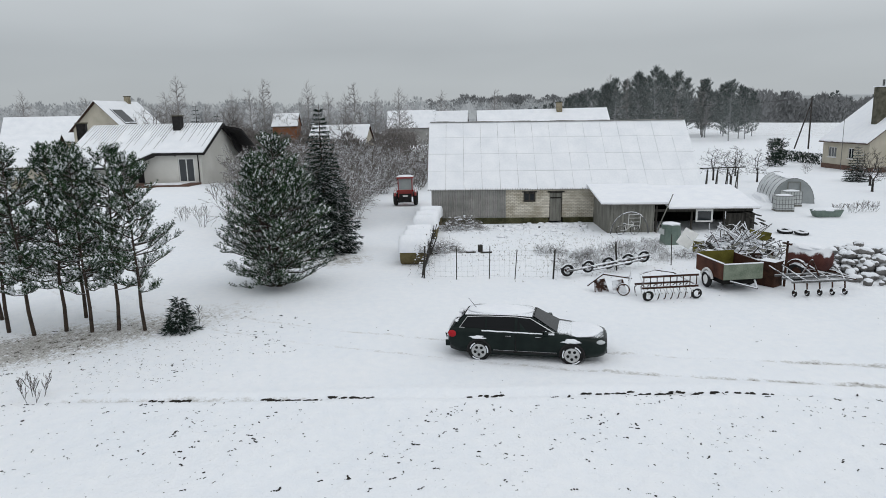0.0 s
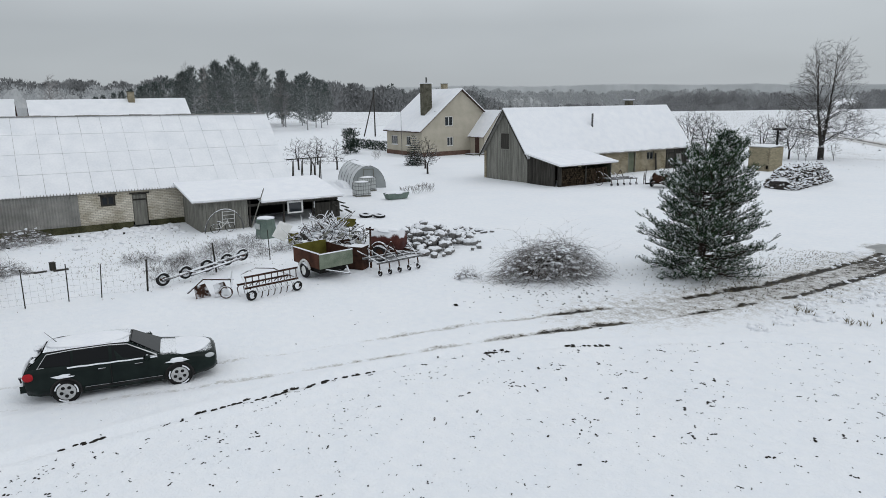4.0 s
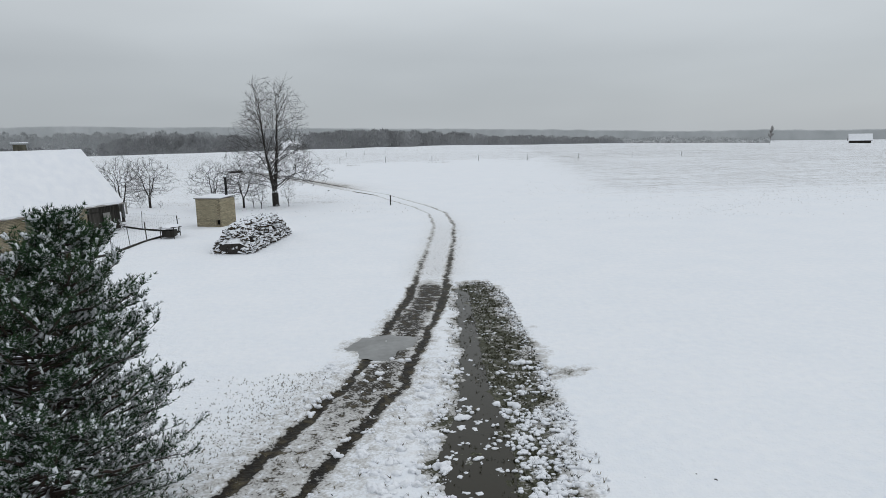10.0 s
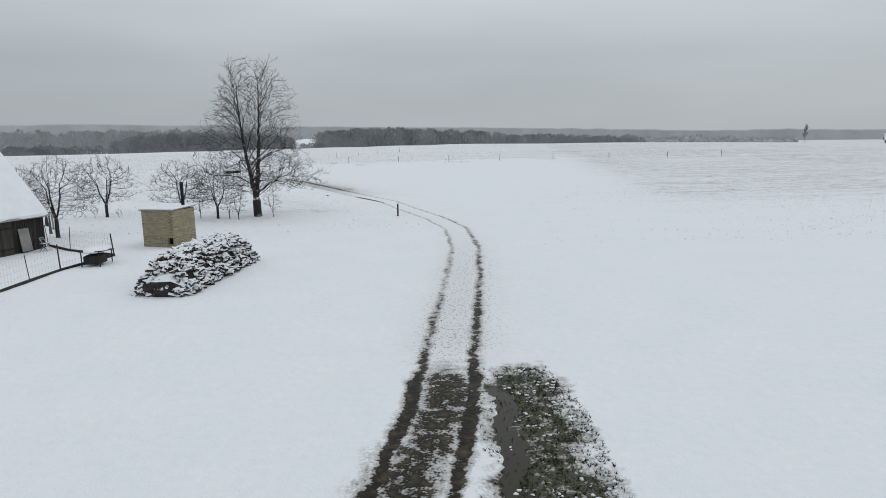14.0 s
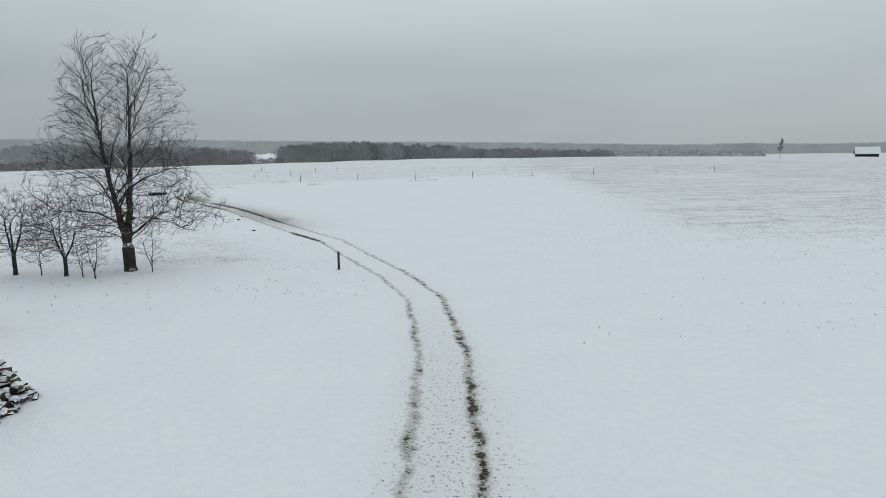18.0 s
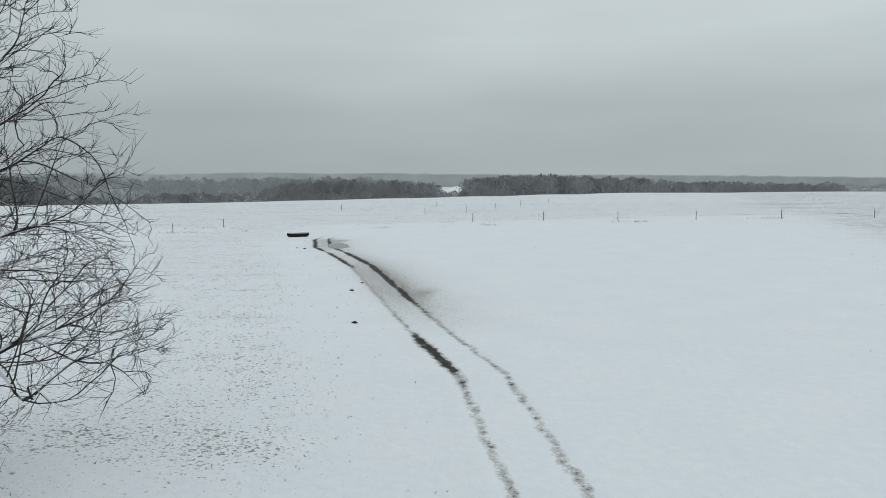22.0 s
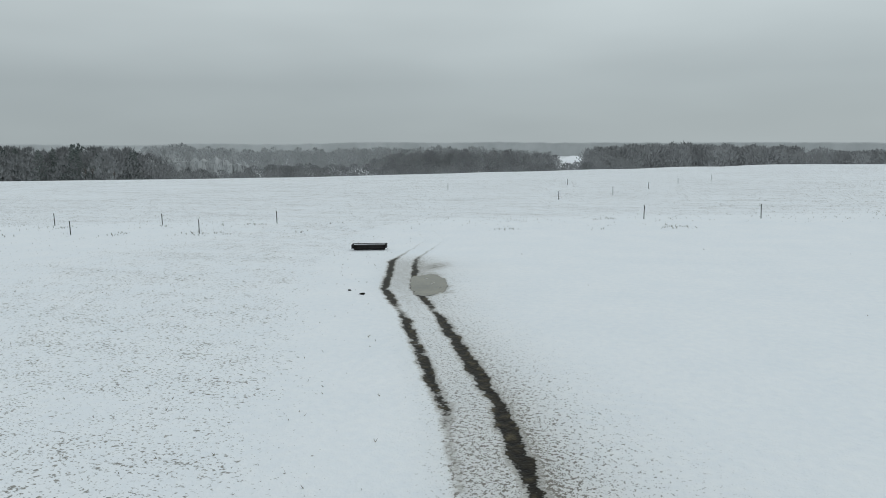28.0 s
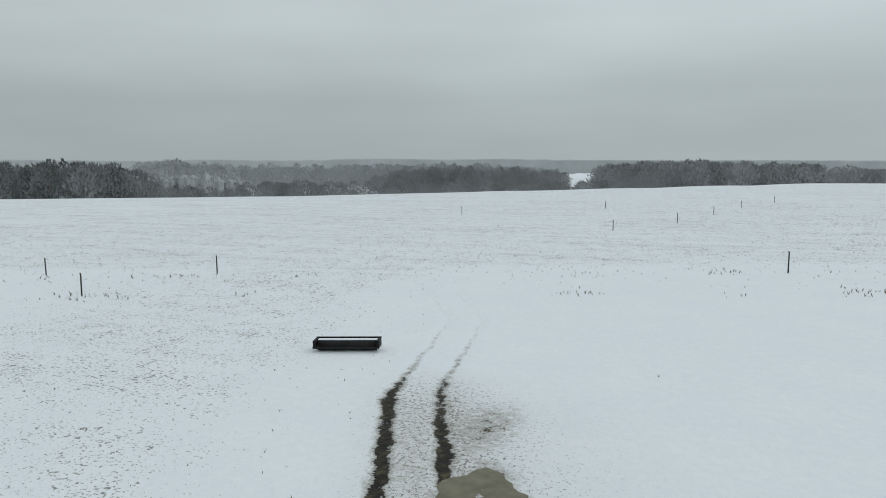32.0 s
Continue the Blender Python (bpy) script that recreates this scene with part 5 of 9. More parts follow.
def bare_parts(seed, height, fork=0.22, spread_=0.5, levels=4, stems=1, thick=0.02, kids=(4, 5), limbs=9, wild=0.35, upward=0.25, first=0.45, tight=0.12, sag=0.0, top=0.12, sides=7, thin=0.006):
    """A leafless tree: stems that taper out at the top, limbs longest low down, then finer and finer twigs."""
    rnd = random.Random(seed)
    wood, twig = Geo(), Geo()

    def grow(p, d, ln, r, lev):
        n = 8 if lev == 0 else (5 if lev == 1 else 3)
        out = 0.95 if lev == 0 else 0.6
        pts = [p]
        dd = d.copy()
        for i in range(n):
            bend = upward * 0.5 - sag * i / n if lev else 0.25
            dd = (dd + Vector((rnd.uniform(-1, 1), rnd.uniform(-1, 1), rnd.uniform(-0.6, 0.6) + bend)) * wild * (0.12 if lev == 0 else 0.5)).normalized()
            pts.append(pts[-1] + dd * ln / n)
        for i in range(n):
            a, b = max(thin, r * (1 - out * i / n)), max(thin * 0.8, r * (1 - out * (i + 1) / n))
            (wood if lev < 2 else twig).tube(pts[i], pts[i + 1], a, b, sides if lev == 0 else (5 if lev == 1 else 3), False)
        if lev >= levels:
            return
        m = limbs if lev == 0 else rnd.randint(*kids)
        lo = fork if lev == 0 else 0.15
        for i in range(m):
            u = lo + (1 - lo) * (i + rnd.random()) / m
            k = min(n - 1, int(u * n))
            q = pts[k].lerp(pts[k + 1], u * n - k)
            ax = (pts[k + 1] - pts[k]).normalized()
            a = rnd.uniform(0, 2 * math.pi) if lev else i * 2.4 + rnd.uniform(-0.5, 0.5)
            s = ax.orthogonal().normalized()
            o = s * math.cos(a) + ax.cross(s) * math.sin(a)
            wide_ = spread_ if lev == 0 else spread_ * rnd.uniform(0.6, 1.0)
            nd = (ax * (1 - wide_) + o * wide_ + Vector((0, 0, upward))).normalized()
            v = (u - lo) / (1 - lo)
            reach = height * first * ((1 - v) ** 0.6 * (0.85 + 0.3 * min(1, v * 4)) + top) if lev == 0 else ln * 0.58 * (1.2 - 0.55 * u)
            grow(q, nd, reach * rnd.uniform(0.8, 1.15), max(thin, r * (1 - out * u) * (rnd.uniform(0.28, 0.4) if lev == 0 else rnd.uniform(0.42, 0.6))), lev + 1)
    for s in range(stems):
        a = s * 2 * math.pi / stems + 0.5
        d = Vector((math.cos(a) * tight, math.sin(a) * tight, 1)).normalized() if stems > 1 else Vector((rnd.uniform(-0.06, 0.06), rnd.uniform(-0.06, 0.06), 1)).normalized()
        grow(Vector((math.cos(a) * 0.15 * (stems > 1), math.sin(a) * 0.15 * (stems > 1), -0.15)), d, height * (1 if s == 0 else rnd.uniform(0.88, 0.96)), height * thick, 0)
    return wood, twig


def bare_tree(name, x, y, label, seed, height, group="", category="tree", bark=None, fine=None, **k):
    t = thing(name, pose(x, y, lay(x, y)), label, category, group)
    w, g = bare_parts(seed, height, **k)
    part("trunk", w, bark or m_bark, t)
    part("twig_crown", g, fine or m_twig, t)
    return t


def crowned_parts(seed, height, stems, fork, profile, points, thick, limbs=0, rise=(0.3, 1.4), step=0.3, near=0.55, see=3.0, tip=0.006, twig=0.5, shell=0.5, keen=0.1, power=2.35, spurs=(3, 1), fat=2.4):
    """A leafless tree whose branches grow towards free room in its crown. profile: (share of height, half width); stems: (x, y, top share)."""
    rnd = random.Random(seed)
    rng = np.random.default_rng(seed)
    ph, pw = [p[0] for p in profile], [p[1] for p in profile]
    lo = ph[0]
    wide = max(pw)
    pts = []
    while len(pts) < points:
        h = rnd.uniform(lo, 1.0)
        w = float(np.interp(h, ph, pw))
        if rnd.random() > (w / wide) ** 1.5 + 0.05:
            continue
        a = rnd.uniform(0, 6.283)
        r = w * (rnd.uniform(0.55, 1.0) if rnd.random() < shell else math.sqrt(rnd.random())) * (1 + 0.16 * math.sin(3 * a + 9 * h) + 0.1 * math.sin(7 * a - 14 * h))
        pts.append((r * math.cos(a), r * math.sin(a), h * height))
    P = np.array(pts)
    N, par = [np.array((0.0, 0.0, -0.2))], [-1]
    while N[-1][2] < fork * height:
        N.append(N[-1] + np.array((rnd.uniform(-0.04, 0.04) * step, rnd.uniform(-0.04, 0.04) * step, step)))
        par.append(len(N) - 2)
    crotch = len(N) - 1
    for sx, sy, top in stems:
        k, p0 = crotch, N[crotch]
        ln = max(2, int((top - fork) * height / step))
        for i in range(1, ln + 1):
            u = i / ln
            e = math.sin(u * math.pi / 2)
            N.append(np.array((p0[0] + sx * e + rnd.gauss(0, 0.09 * step), p0[1] + sy * e + rnd.gauss(0, 0.09 * step), p0[2] + (top - fork) * height * u)))
            par.append(k)
            k = len(N) - 1
    if limbs:
        trunk = len(N)
        for q in range(limbs):
            k = crotch + 1 + int((trunk - crotch - 2) * ((q * 0.618034 + 0.02) % 1.0))
            p = N[k]
            h = p[2] / height
            a = q * 2.39996 + rnd.uniform(-0.4, 0.4)
            o = np.array((math.cos(a), math.sin(a), 0.0))
            reach = max(0.4, float(np.interp(h, ph, pw)) - float(p @ o)) * rnd.uniform(0.5, 0.8)
            sl = rise[0] + (rise[1] - rise[0]) * h
            d = o + np.array((0, 0, sl + 0.35))
            for i in range(max(2, int(reach * math.hypot(1, sl) / step))):
                d = d + rng.normal(0, 0.09, 3) - np.array((0, 0, 0.05 * (1 - h)))
                d = d / np.linalg.norm(d)
                N.append(N[k] + d * step)
                par.append(k)
                k = len(N) - 1
    A = np.array(N)
    dist = np.full(len(P), 1e9)
    own = np.zeros(len(P), int)

    def look_at(first):
        for c in range(first, len(A), 64):
            q = A[c:c + 64]
            d = np.linalg.norm(P[:, None, :] - q[None], axis=2)
            m = d.argmin(1)
            dm = d[np.arange(len(P)), m]
            better = dm < dist
            dist[better], own[better] = dm[better], m[better] + c
    look_at(0)
    for turn in range(90):
        live = (dist < see) & (dist > near)
        if not live.any():
            break
        dirs = P[live] - A[own[live]]
        dirs /= np.linalg.norm(dirs, axis=1)[:, None]
        total = np.zeros_like(A)
        np.add.at(total, own[live], dirs)
        grow = np.unique(own[live])
        grow = grow[(np.bincount(np.array(par[1:]), minlength=len(A))[grow] < 3) & (np.linalg.norm(total[grow], axis=1) > 0.35)]
        if len(grow) == 0:
            break
        v = total[grow]
        v /= np.linalg.norm(v, axis=1)[:, None] + 1e-6
        v += rng.normal(0, 0.09, v.shape) + np.array((0, 0, keen))
        back = np.array([A[i] - A[par[i]] if par[i] >= 0 else (0, 0, step) for i in grow]) / step
        v += 0.85 * back
        v /= np.linalg.norm(v, axis=1)[:, None] + 1e-6
        first = len(A)
        A = np.vstack([A, A[grow] + v * step])
        par.extend(int(i) for i in grow)
        look_at(first)
        keepers = dist > near
        P, dist, own = P[keepers], dist[keepers], own[keepers]
        if len(P) == 0 or len(A) > 14000:
            break
    n = len(A)
    load = np.zeros(n)
    kids = np.zeros(n, int)
    for i in range(n - 1, 0, -1):
        if kids[i] == 0:
            load[i] = tip ** power
        load[par[i]] += load[i]
        kids[par[i]] += 1
    rad = load ** (1 / power)
    rad *= np.interp(rad / rad[0], [0, 0.08, 1], [1, 1, thick * height / rad[0]])
    wood, fine = Geo(), Geo()
    for i in range(1, n):
        k = par[i]
        r = rad[i]
        heir = k == 0 or rad[k] < r * (2.6 if k == crotch else 1.6)
        big = r > 0.02
        (wood if big else fine).tube(A[k], A[i], rad[k] if heir and (kids[k] < 3 or k == crotch) else min(rad[k], r * 1.15), r, 9 if r > 0.12 else (5 if big else 3), False)
        if kids[i] < 2 and r < tip * fat:
            ax = Vector(A[i] - A[k]).normalized()
            for _ in range(spurs[0] if kids[i] == 0 else spurs[1]):
                d = (ax * rnd.uniform(0.6, 1.1) + Vector((rnd.uniform(-1, 1), rnd.uniform(-1, 1), rnd.uniform(-0.2, 1.3))) * 0.6).normalized()
                p = Vector(A[k]).lerp(Vector(A[i]), rnd.random())
                m = p + d * twig * rnd.uniform(0.25, 0.5)
                e = m + (d + Vector((rnd.uniform(-0.3, 0.3), rnd.uniform(-0.3, 0.3), rnd.uniform(-0.1, 0.4)))).normalized() * twig * rnd.uniform(0.25, 0.6)
                fine.tube(p, m, tip * 0.85, tip * 0.7, 3, False)
                fine.tube(m, e, tip * 0.7, tip * 0.45, 3, False)
    wood.tube((0, 0, -0.2), (0, 0, 0.8), rad[0] * 1.3, rad[0] * 0.5, 11, False)
    return wood, fine


def crowned_tree(name, x, y, label, category, group="", rz=0, bark=None, twig_mat=None, **k):
    t = thing(name, pose(x, y, lay(x, y), 0, 0, rz), label, category, group)
    w, f = crowned_parts(**k)
    part("trunk", w, bark or m_bark, t)
    part("twig_crown", f, twig_mat or m_dark_twig, t)
    return t


# the pine beside the ruts and the big pair by the lane
pine("pine_tree", -6.9, 15.4, "bushy young pine with snow on every tuft", 41, 5.7, 0.03, 4.55, stems=3, limbs=230, shoots=9, needle=0.19, per=8, droop=0.2, fingers=5, skirt=0.88)
pine("pine_tree", -25.7, -11.7, "broad snow-dusted pine beside the lane", 42, 6.3, 0.04, 5.2, rz=180, stems=3, limbs=230, shoots=9, needle=0.21, per=8, fingers=4, skirt=0.62, taper=1.5)
spruce("spruce_tree", -33.0, -9.0, "tall dark spruce behind a pine", 43, 7.9, 3.7, 34, 17)
# the row of young pines
row = [(-22.2, -20.8, 7.6, 1), (-21.5, -19.8, 7.1, 2), (-21.6, -18.85, 7.4, 3), (-21.2, -17.95, 7.0, 1), (-21.15, -17.1, 7.2, 2), (-20.85, -16.2, 6.9, 3), (-24.0, -21.6, 7.2, 2), (-23.2, -18.6, 7.3, 3)]
proto = {}
for i, (x, y, h, k) in enumerate(row):
    if k not in proto:
        proto[k] = pine("pine_tree", x, y, "slim young pine with bare stem and snowy crown", 50 + k, 6.2, 0.25, 2.8, group="row of young pines", limbs=44, shoots=7, needle=0.22, per=7, fingers=4)
    else:
        c = copy_thing(proto[k], pose(x, y, lay(x, y), 0, 0, 47 * i))
        c.scale = (h / 7.3,) * 3
spruce("spruce_sapling", -20.4, -15.0, "small spruce sapling at the end of a pine row", 44, 1.25, 0.95, 9, 7)
bare_tree("shrub", -20.6, -14.4, "thin leafless sapling in snow", 61, 0.9, category="shrub", levels=2, limbs=6, thick=0.01)

# the great bare tree and the orchard
crowned_tree("oak_tree", -15.0, 71.6, "tall leafless tree with two stems and snow along its limbs", "tree", seed=70, height=12.4, stems=((-0.9, -0.5, 0.84), (0.55, 0.5, 0.88)), fork=0.09, profile=((0.16, 3.6), (0.22, 5.0), (0.3, 4.9), (0.4, 4.1), (0.55, 3.7), (0.7, 3.3), (0.82, 2.8), (0.92, 2.0), (1.0, 0.7)), points=5200, thick=0.026, limbs=60, rise=(0.1, 1.9), step=0.25, near=0.32, see=1.9, tip=0.007, twig=0.52, shell=0.4, keen=0.42, power=2.05, spurs=(3, 1))
BUSHY = ((0.22, 0.45), (0.32, 0.95), (0.5, 1.0), (0.7, 0.92), (0.88, 0.62), (1.0, 0.15))
for i, (x, y, h) in enumerate(((-25.85, 61.6, 5.5), (-28.2, 73.2, 5.2), (-21.1, 71.4, 4.8), (-17.9, 70.4, 4.3), (-31.0, 66.5, 4.4))):
    crowned_tree("fruit_tree", x, y, "leafless fruit tree with frosted twigs", "tree", "orchard by the shed", 70 * i, seed=80 + i, height=h, stems=((0.4, 0.1, 0.6), (-0.55, 0.2, 0.55), (0.1, -0.6, 0.6)), fork=0.2, profile=[(a, b * h * 0.52) for a, b in BUSHY], points=750, thick=0.024, step=0.14, near=0.2, see=1.4, tip=0.0065, twig=0.4)
for i, (x, y, h) in enumerate(((-15.9, 69.3, 2.4), (-13.6, 71.0, 2.2), (-19.5, 71.0, 2.6), (-16.8, 69.9, 2.2), (-29.1, 72.9, 0.7), (-26.9, 72.5, 0.6))):
    crowned_tree("shrub", x, y, "thin leafless shrub in snow", "shrub", "orchard by the shed", 50 * i, seed=90 + i, height=h, stems=((0.2, 0.1, 0.8), (-0.3, 0.1, 0.7)), fork=0.1, profile=[(a, b * h * 0.33) for a, b in BUSHY], points=140, thick=0.012, step=0.13, near=0.18, see=1.2, tip=0.006, twig=0.3)
for i, (x, y, h) in enumerate(((-42.5, 37.5, 3.2), (-46.5, 41.5, 3.4), (-51.5, 30.5, 3.6), (-54.0, 35.5, 3.2), (-57.5, 33.0, 3.4), (-50.0, 24.0, 3.8), (-45.2, 21.0, 3.6), (-60.5, 38.0, 3.2))):
    crowned_tree("fruit_tree", x, y, "pruned leafless fruit tree in a snowy garden", "tree", "garden fruit trees", 40 * i, seed=100 + i, height=h, stems=((0.3, 0.15, 0.55), (-0.45, 0.1, 0.5)), fork=0.26, profile=[(a, b * h * 0.42) for a, b in BUSHY], points=260, thick=0.03, step=0.17, near=0.28, see=1.5, tip=0.009, twig=0.35)


def far_woods(name, spots, seed, size, mat, label, per=60, tall=1.0, width=1.0):
    """Distant trees, each an uneven dense core furred with upright sprays; one mesh."""
    rnd = random.Random(seed)
    g = Geo()
    vs, fs = g.v, g.f
    soft = tall < 1.5
    for n_, (x, y, *more) in enumerate(spots):
        h = (more[0] if more else size) * rnd.uniform(0.82, 1.08) * (1 + 0.22 * noise.noise(Vector((x / 45, y / 45, seed))))
        w = h * rnd.uniform(0.34, 0.46) * width / tall
        z0 = lay(x, y)
        if soft and per < 250:
            for q in range(2):
                a = rnd.uniform(0, 6.283)
                g.lump((x + math.cos(a) * w * 0.3 * (q > 0), y + math.sin(a) * w * 0.3 * (q > 0), z0 + h * (0.45 + 0.1 * q)), (w * (0.5 - 0.12 * q), w * (0.5 - 0.12 * q), h * (0.38 - 0.08 * q)), (n_ + 31 * q) % 97, 4, 7, 0.6)
        for i in range(per):
            a = rnd.uniform(0, 6.283)
            u = rnd.random()
            prof = math.sin(min(1, u * 0.80 + 0.20) * math.pi) ** 0.5 if soft else (1.02 - u) ** 0.8
            r = prof * w * (rnd.uniform(0.35, 1.12) if soft else math.sqrt(rnd.random()))
            px, py, pz = x + math.cos(a) * r, y + math.sin(a) * r, z0 + h * (0.02 + 0.95 * u)
            s = h * (rnd.uniform(0.014, 0.036) if soft else rnd.uniform(0.02, 0.05)) / tall ** 1.6
            k = len(vs)
            b = rnd.uniform(0, 3.14)
            up = h * (rnd.uniform(0.05, 0.12) if soft else rnd.uniform(0.015, 0.05))
            vs += [(px - math.cos(b) * s, py - math.sin(b) * s, pz), (px + math.cos(b) * s, py + math.sin(b) * s, pz + rnd.uniform(-0.3, 0.3) * s), (px + math.cos(a) * up * 0.5, py + math.sin(a) * up * 0.5, pz + up)]
            fs.append((k, k + 1, k + 2))
        k = len(vs)
        t = h * 0.012
        vs += [(x - t, y, z0 - 1), (x + t, y, z0 - 1), (x, y + t, z0 - 1), (x, y, z0 + h * 0.8)]
        fs += [(k, k + 1, k + 3), (k + 1, k + 2, k + 3), (k + 2, k, k + 3)]
    return whole(name, g, mat, label, "trees", kind="stuff")


def band(seed, n, a0, a1, d0, d1, ox=-10, oy=60):
    """Spots between two bearings (degrees left of ahead) and two distances."""
    rnd = random.Random(seed)
    out = []
    for _ in range(n):
        a, d = radians(rnd.uniform(a0, a1)), rnd.uniform(d0, d1)
        out.append((ox - math.sin(a) * d, oy + math.cos(a) * d))
    return out


def polar(bearing, d):
    """A spot so many metres away at a bearing, degrees left of the field's axis, from the yard's edge."""
    a = radians(bearing)
    return 3.1 - math.sin(a) * d, -11.7 + math.cos(a) * d


# ---- distance ----
def wood_band(seed, n, a0, a1, d0, d1, tops):
    """Spots of a wood with its height given along the bearing: pairs of degrees and metres."""
    return [(x, y, float(np.interp(math.degrees(math.atan2(-10 - x, y - 60)), [q[0] for q in tops], [q[1] for q in tops]))) for x, y in band(seed, n, a0, a1, d0, d1)]


def far_ridge():
    """Wooded hills along the horizon; haze of snowy air put into their colour."""
    bs = np.linspace(-75, 125, 1400)
    rise = np.interp(bs, [-75, -30, -20, -11, 4, 10, 22, 40, 56, 75, 100, 125], [-0.4, -0.4, -0.25, 0.06, 0.46, 0.58, 0.95, 1.12, 1.3, 1.1, 0.9, 0.8])
    g = Geo()
    vs, fs = g.v, g.f
    for i, (b, e) in enumerate(zip(bs, rise)):
        a = radians(b)
        top = 6.8 + 1500 * math.tan(radians(e)) + 2.2 * noise.noise(Vector((b * 0.16, 1, 2))) + 1.3 * noise.noise(Vector((b * 0.9, 4, 2))) + 0.8 * noise.noise(Vector((b * 4.1, 7, 2)))
        for r, z in ((1500, -60.0), (1500, top - 2.5), (1506, top - 0.5), (1518, top), (1580, top - 10)):
            vs.append((-10 - math.sin(a) * r, 60 + math.cos(a) * r, z))
        if i:
            k = 5 * i
            for j in range(4):
                fs.append((k - 5 + j, k + j, k + j + 1, k - 4 + j))
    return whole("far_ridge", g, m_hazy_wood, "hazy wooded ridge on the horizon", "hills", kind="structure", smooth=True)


far_ridge()
LOW = ((6, 10), (12, 8.5), (40, 9.5), (44, 18), (57, 20), (64, 16), (85, 14))
# nearer woods darker, farther ones paler: haze lies in the material colours
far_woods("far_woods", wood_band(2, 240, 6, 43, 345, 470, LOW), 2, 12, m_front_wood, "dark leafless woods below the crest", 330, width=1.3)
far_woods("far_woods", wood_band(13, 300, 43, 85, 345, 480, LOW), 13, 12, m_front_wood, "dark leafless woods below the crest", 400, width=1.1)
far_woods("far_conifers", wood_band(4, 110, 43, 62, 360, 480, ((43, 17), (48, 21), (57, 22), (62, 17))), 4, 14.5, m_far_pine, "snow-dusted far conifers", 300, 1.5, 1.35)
far_woods("far_woods", wood_band(14, 240, 12.5, 44, 590, 720, ((12, 14), (17, 16), (22, 19), (30, 17), (44, 21))), 14, 20, m_pale_wood, "pale woods on the far slope with haze in the colour", 330, width=1.0)
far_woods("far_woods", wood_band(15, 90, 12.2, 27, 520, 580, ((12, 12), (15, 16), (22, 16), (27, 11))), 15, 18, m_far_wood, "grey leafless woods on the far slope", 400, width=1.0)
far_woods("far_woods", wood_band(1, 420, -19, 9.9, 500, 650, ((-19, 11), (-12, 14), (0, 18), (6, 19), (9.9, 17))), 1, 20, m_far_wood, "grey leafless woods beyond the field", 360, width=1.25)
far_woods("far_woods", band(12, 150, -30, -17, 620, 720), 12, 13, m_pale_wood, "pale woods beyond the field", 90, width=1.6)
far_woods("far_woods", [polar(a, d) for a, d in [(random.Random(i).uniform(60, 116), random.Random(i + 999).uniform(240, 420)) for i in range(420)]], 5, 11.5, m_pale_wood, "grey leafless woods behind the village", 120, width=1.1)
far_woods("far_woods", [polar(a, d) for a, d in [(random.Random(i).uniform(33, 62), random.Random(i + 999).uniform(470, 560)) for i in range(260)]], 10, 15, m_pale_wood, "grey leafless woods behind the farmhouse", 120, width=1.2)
# a white clearing between two woods
g = Geo()
for i in range(12):
    for j in range(4):
        g.v.append((-10 - 980 * math.sin(radians(9.2 + 0.32 * i)), 60 + 980 * math.cos(radians(9.2 + 0.32 * i)) + j * 40, -12 + 3.4 * j + 0.4 * math.sin(i * 1.7 + j)))
for i in range(11):
    for j in range(3):
        g.f.append((4 * i + j, 4 * i + j + 1, 4 * i + j + 5, 4 * i + j + 4))
whole("far_clearing", g, m_snow, "snowy clearing between far woods", "ground", kind="structure")


def grove(seed, n):
    rnd = random.Random(seed)
    out = []
    for _ in range(n):
        b = rnd.uniform(51.0, 68.5)
        out.append((*polar(b, rnd.uniform(165, 220)), float(np.interp(b, [51, 52.5, 58, 61, 64, 68.5], [11.5, 13.5, 17, 15, 11.5, 8]))))
    return out


grove_trees = {}
for i, (x, y, h) in enumerate(grove(6, 46)):
    k = i % 4
    if k not in grove_trees:
        t = thing("conifer", pose(x, y, lay(x, y)), "snow-dusted grey-green conifer in a grove behind a barn", "tree", "conifer grove")
        w, c, sn = pine_parts(160 + k, 13.0, 0.12, 5.6, limbs=80, shoots=5, needle=0.6, per=5, fingers=2)
        part("trunk", w, m_far_wood, t)
        part("crown", c, m_far_pine, t)
        grove_trees[k] = t
        t.scale = (h / 13.0,) * 3
    else:
        c = copy_thing(grove_trees[k], pose(x, y, lay(x, y), 0, 0, 67 * i))
        c.scale = (h / 13.0,) * 3
far_woods("far_bushes", [polar(a, d) for a, d in [(random.Random(i + 5).uniform(78, 101), random.Random(i + 55).uniform(90, 160)) for i in range(150)]], 8, 4.6, m_brush, "brown leafless thicket between houses", 420)

for i, (b, d, h, w) in enumerate(((95.3, 100, 8.5, 3.6), (93.8, 98, 7.0, 3.4), (92.6, 105, 6.5, 3.4))):
    spruce("spruce_tree", *polar(b, d), "dark spruce among village gardens", 140 + i, h, w, 16, 6, "garden spruces")

# village
BUNGALOW = (-67.4, -29.6, 70.3)


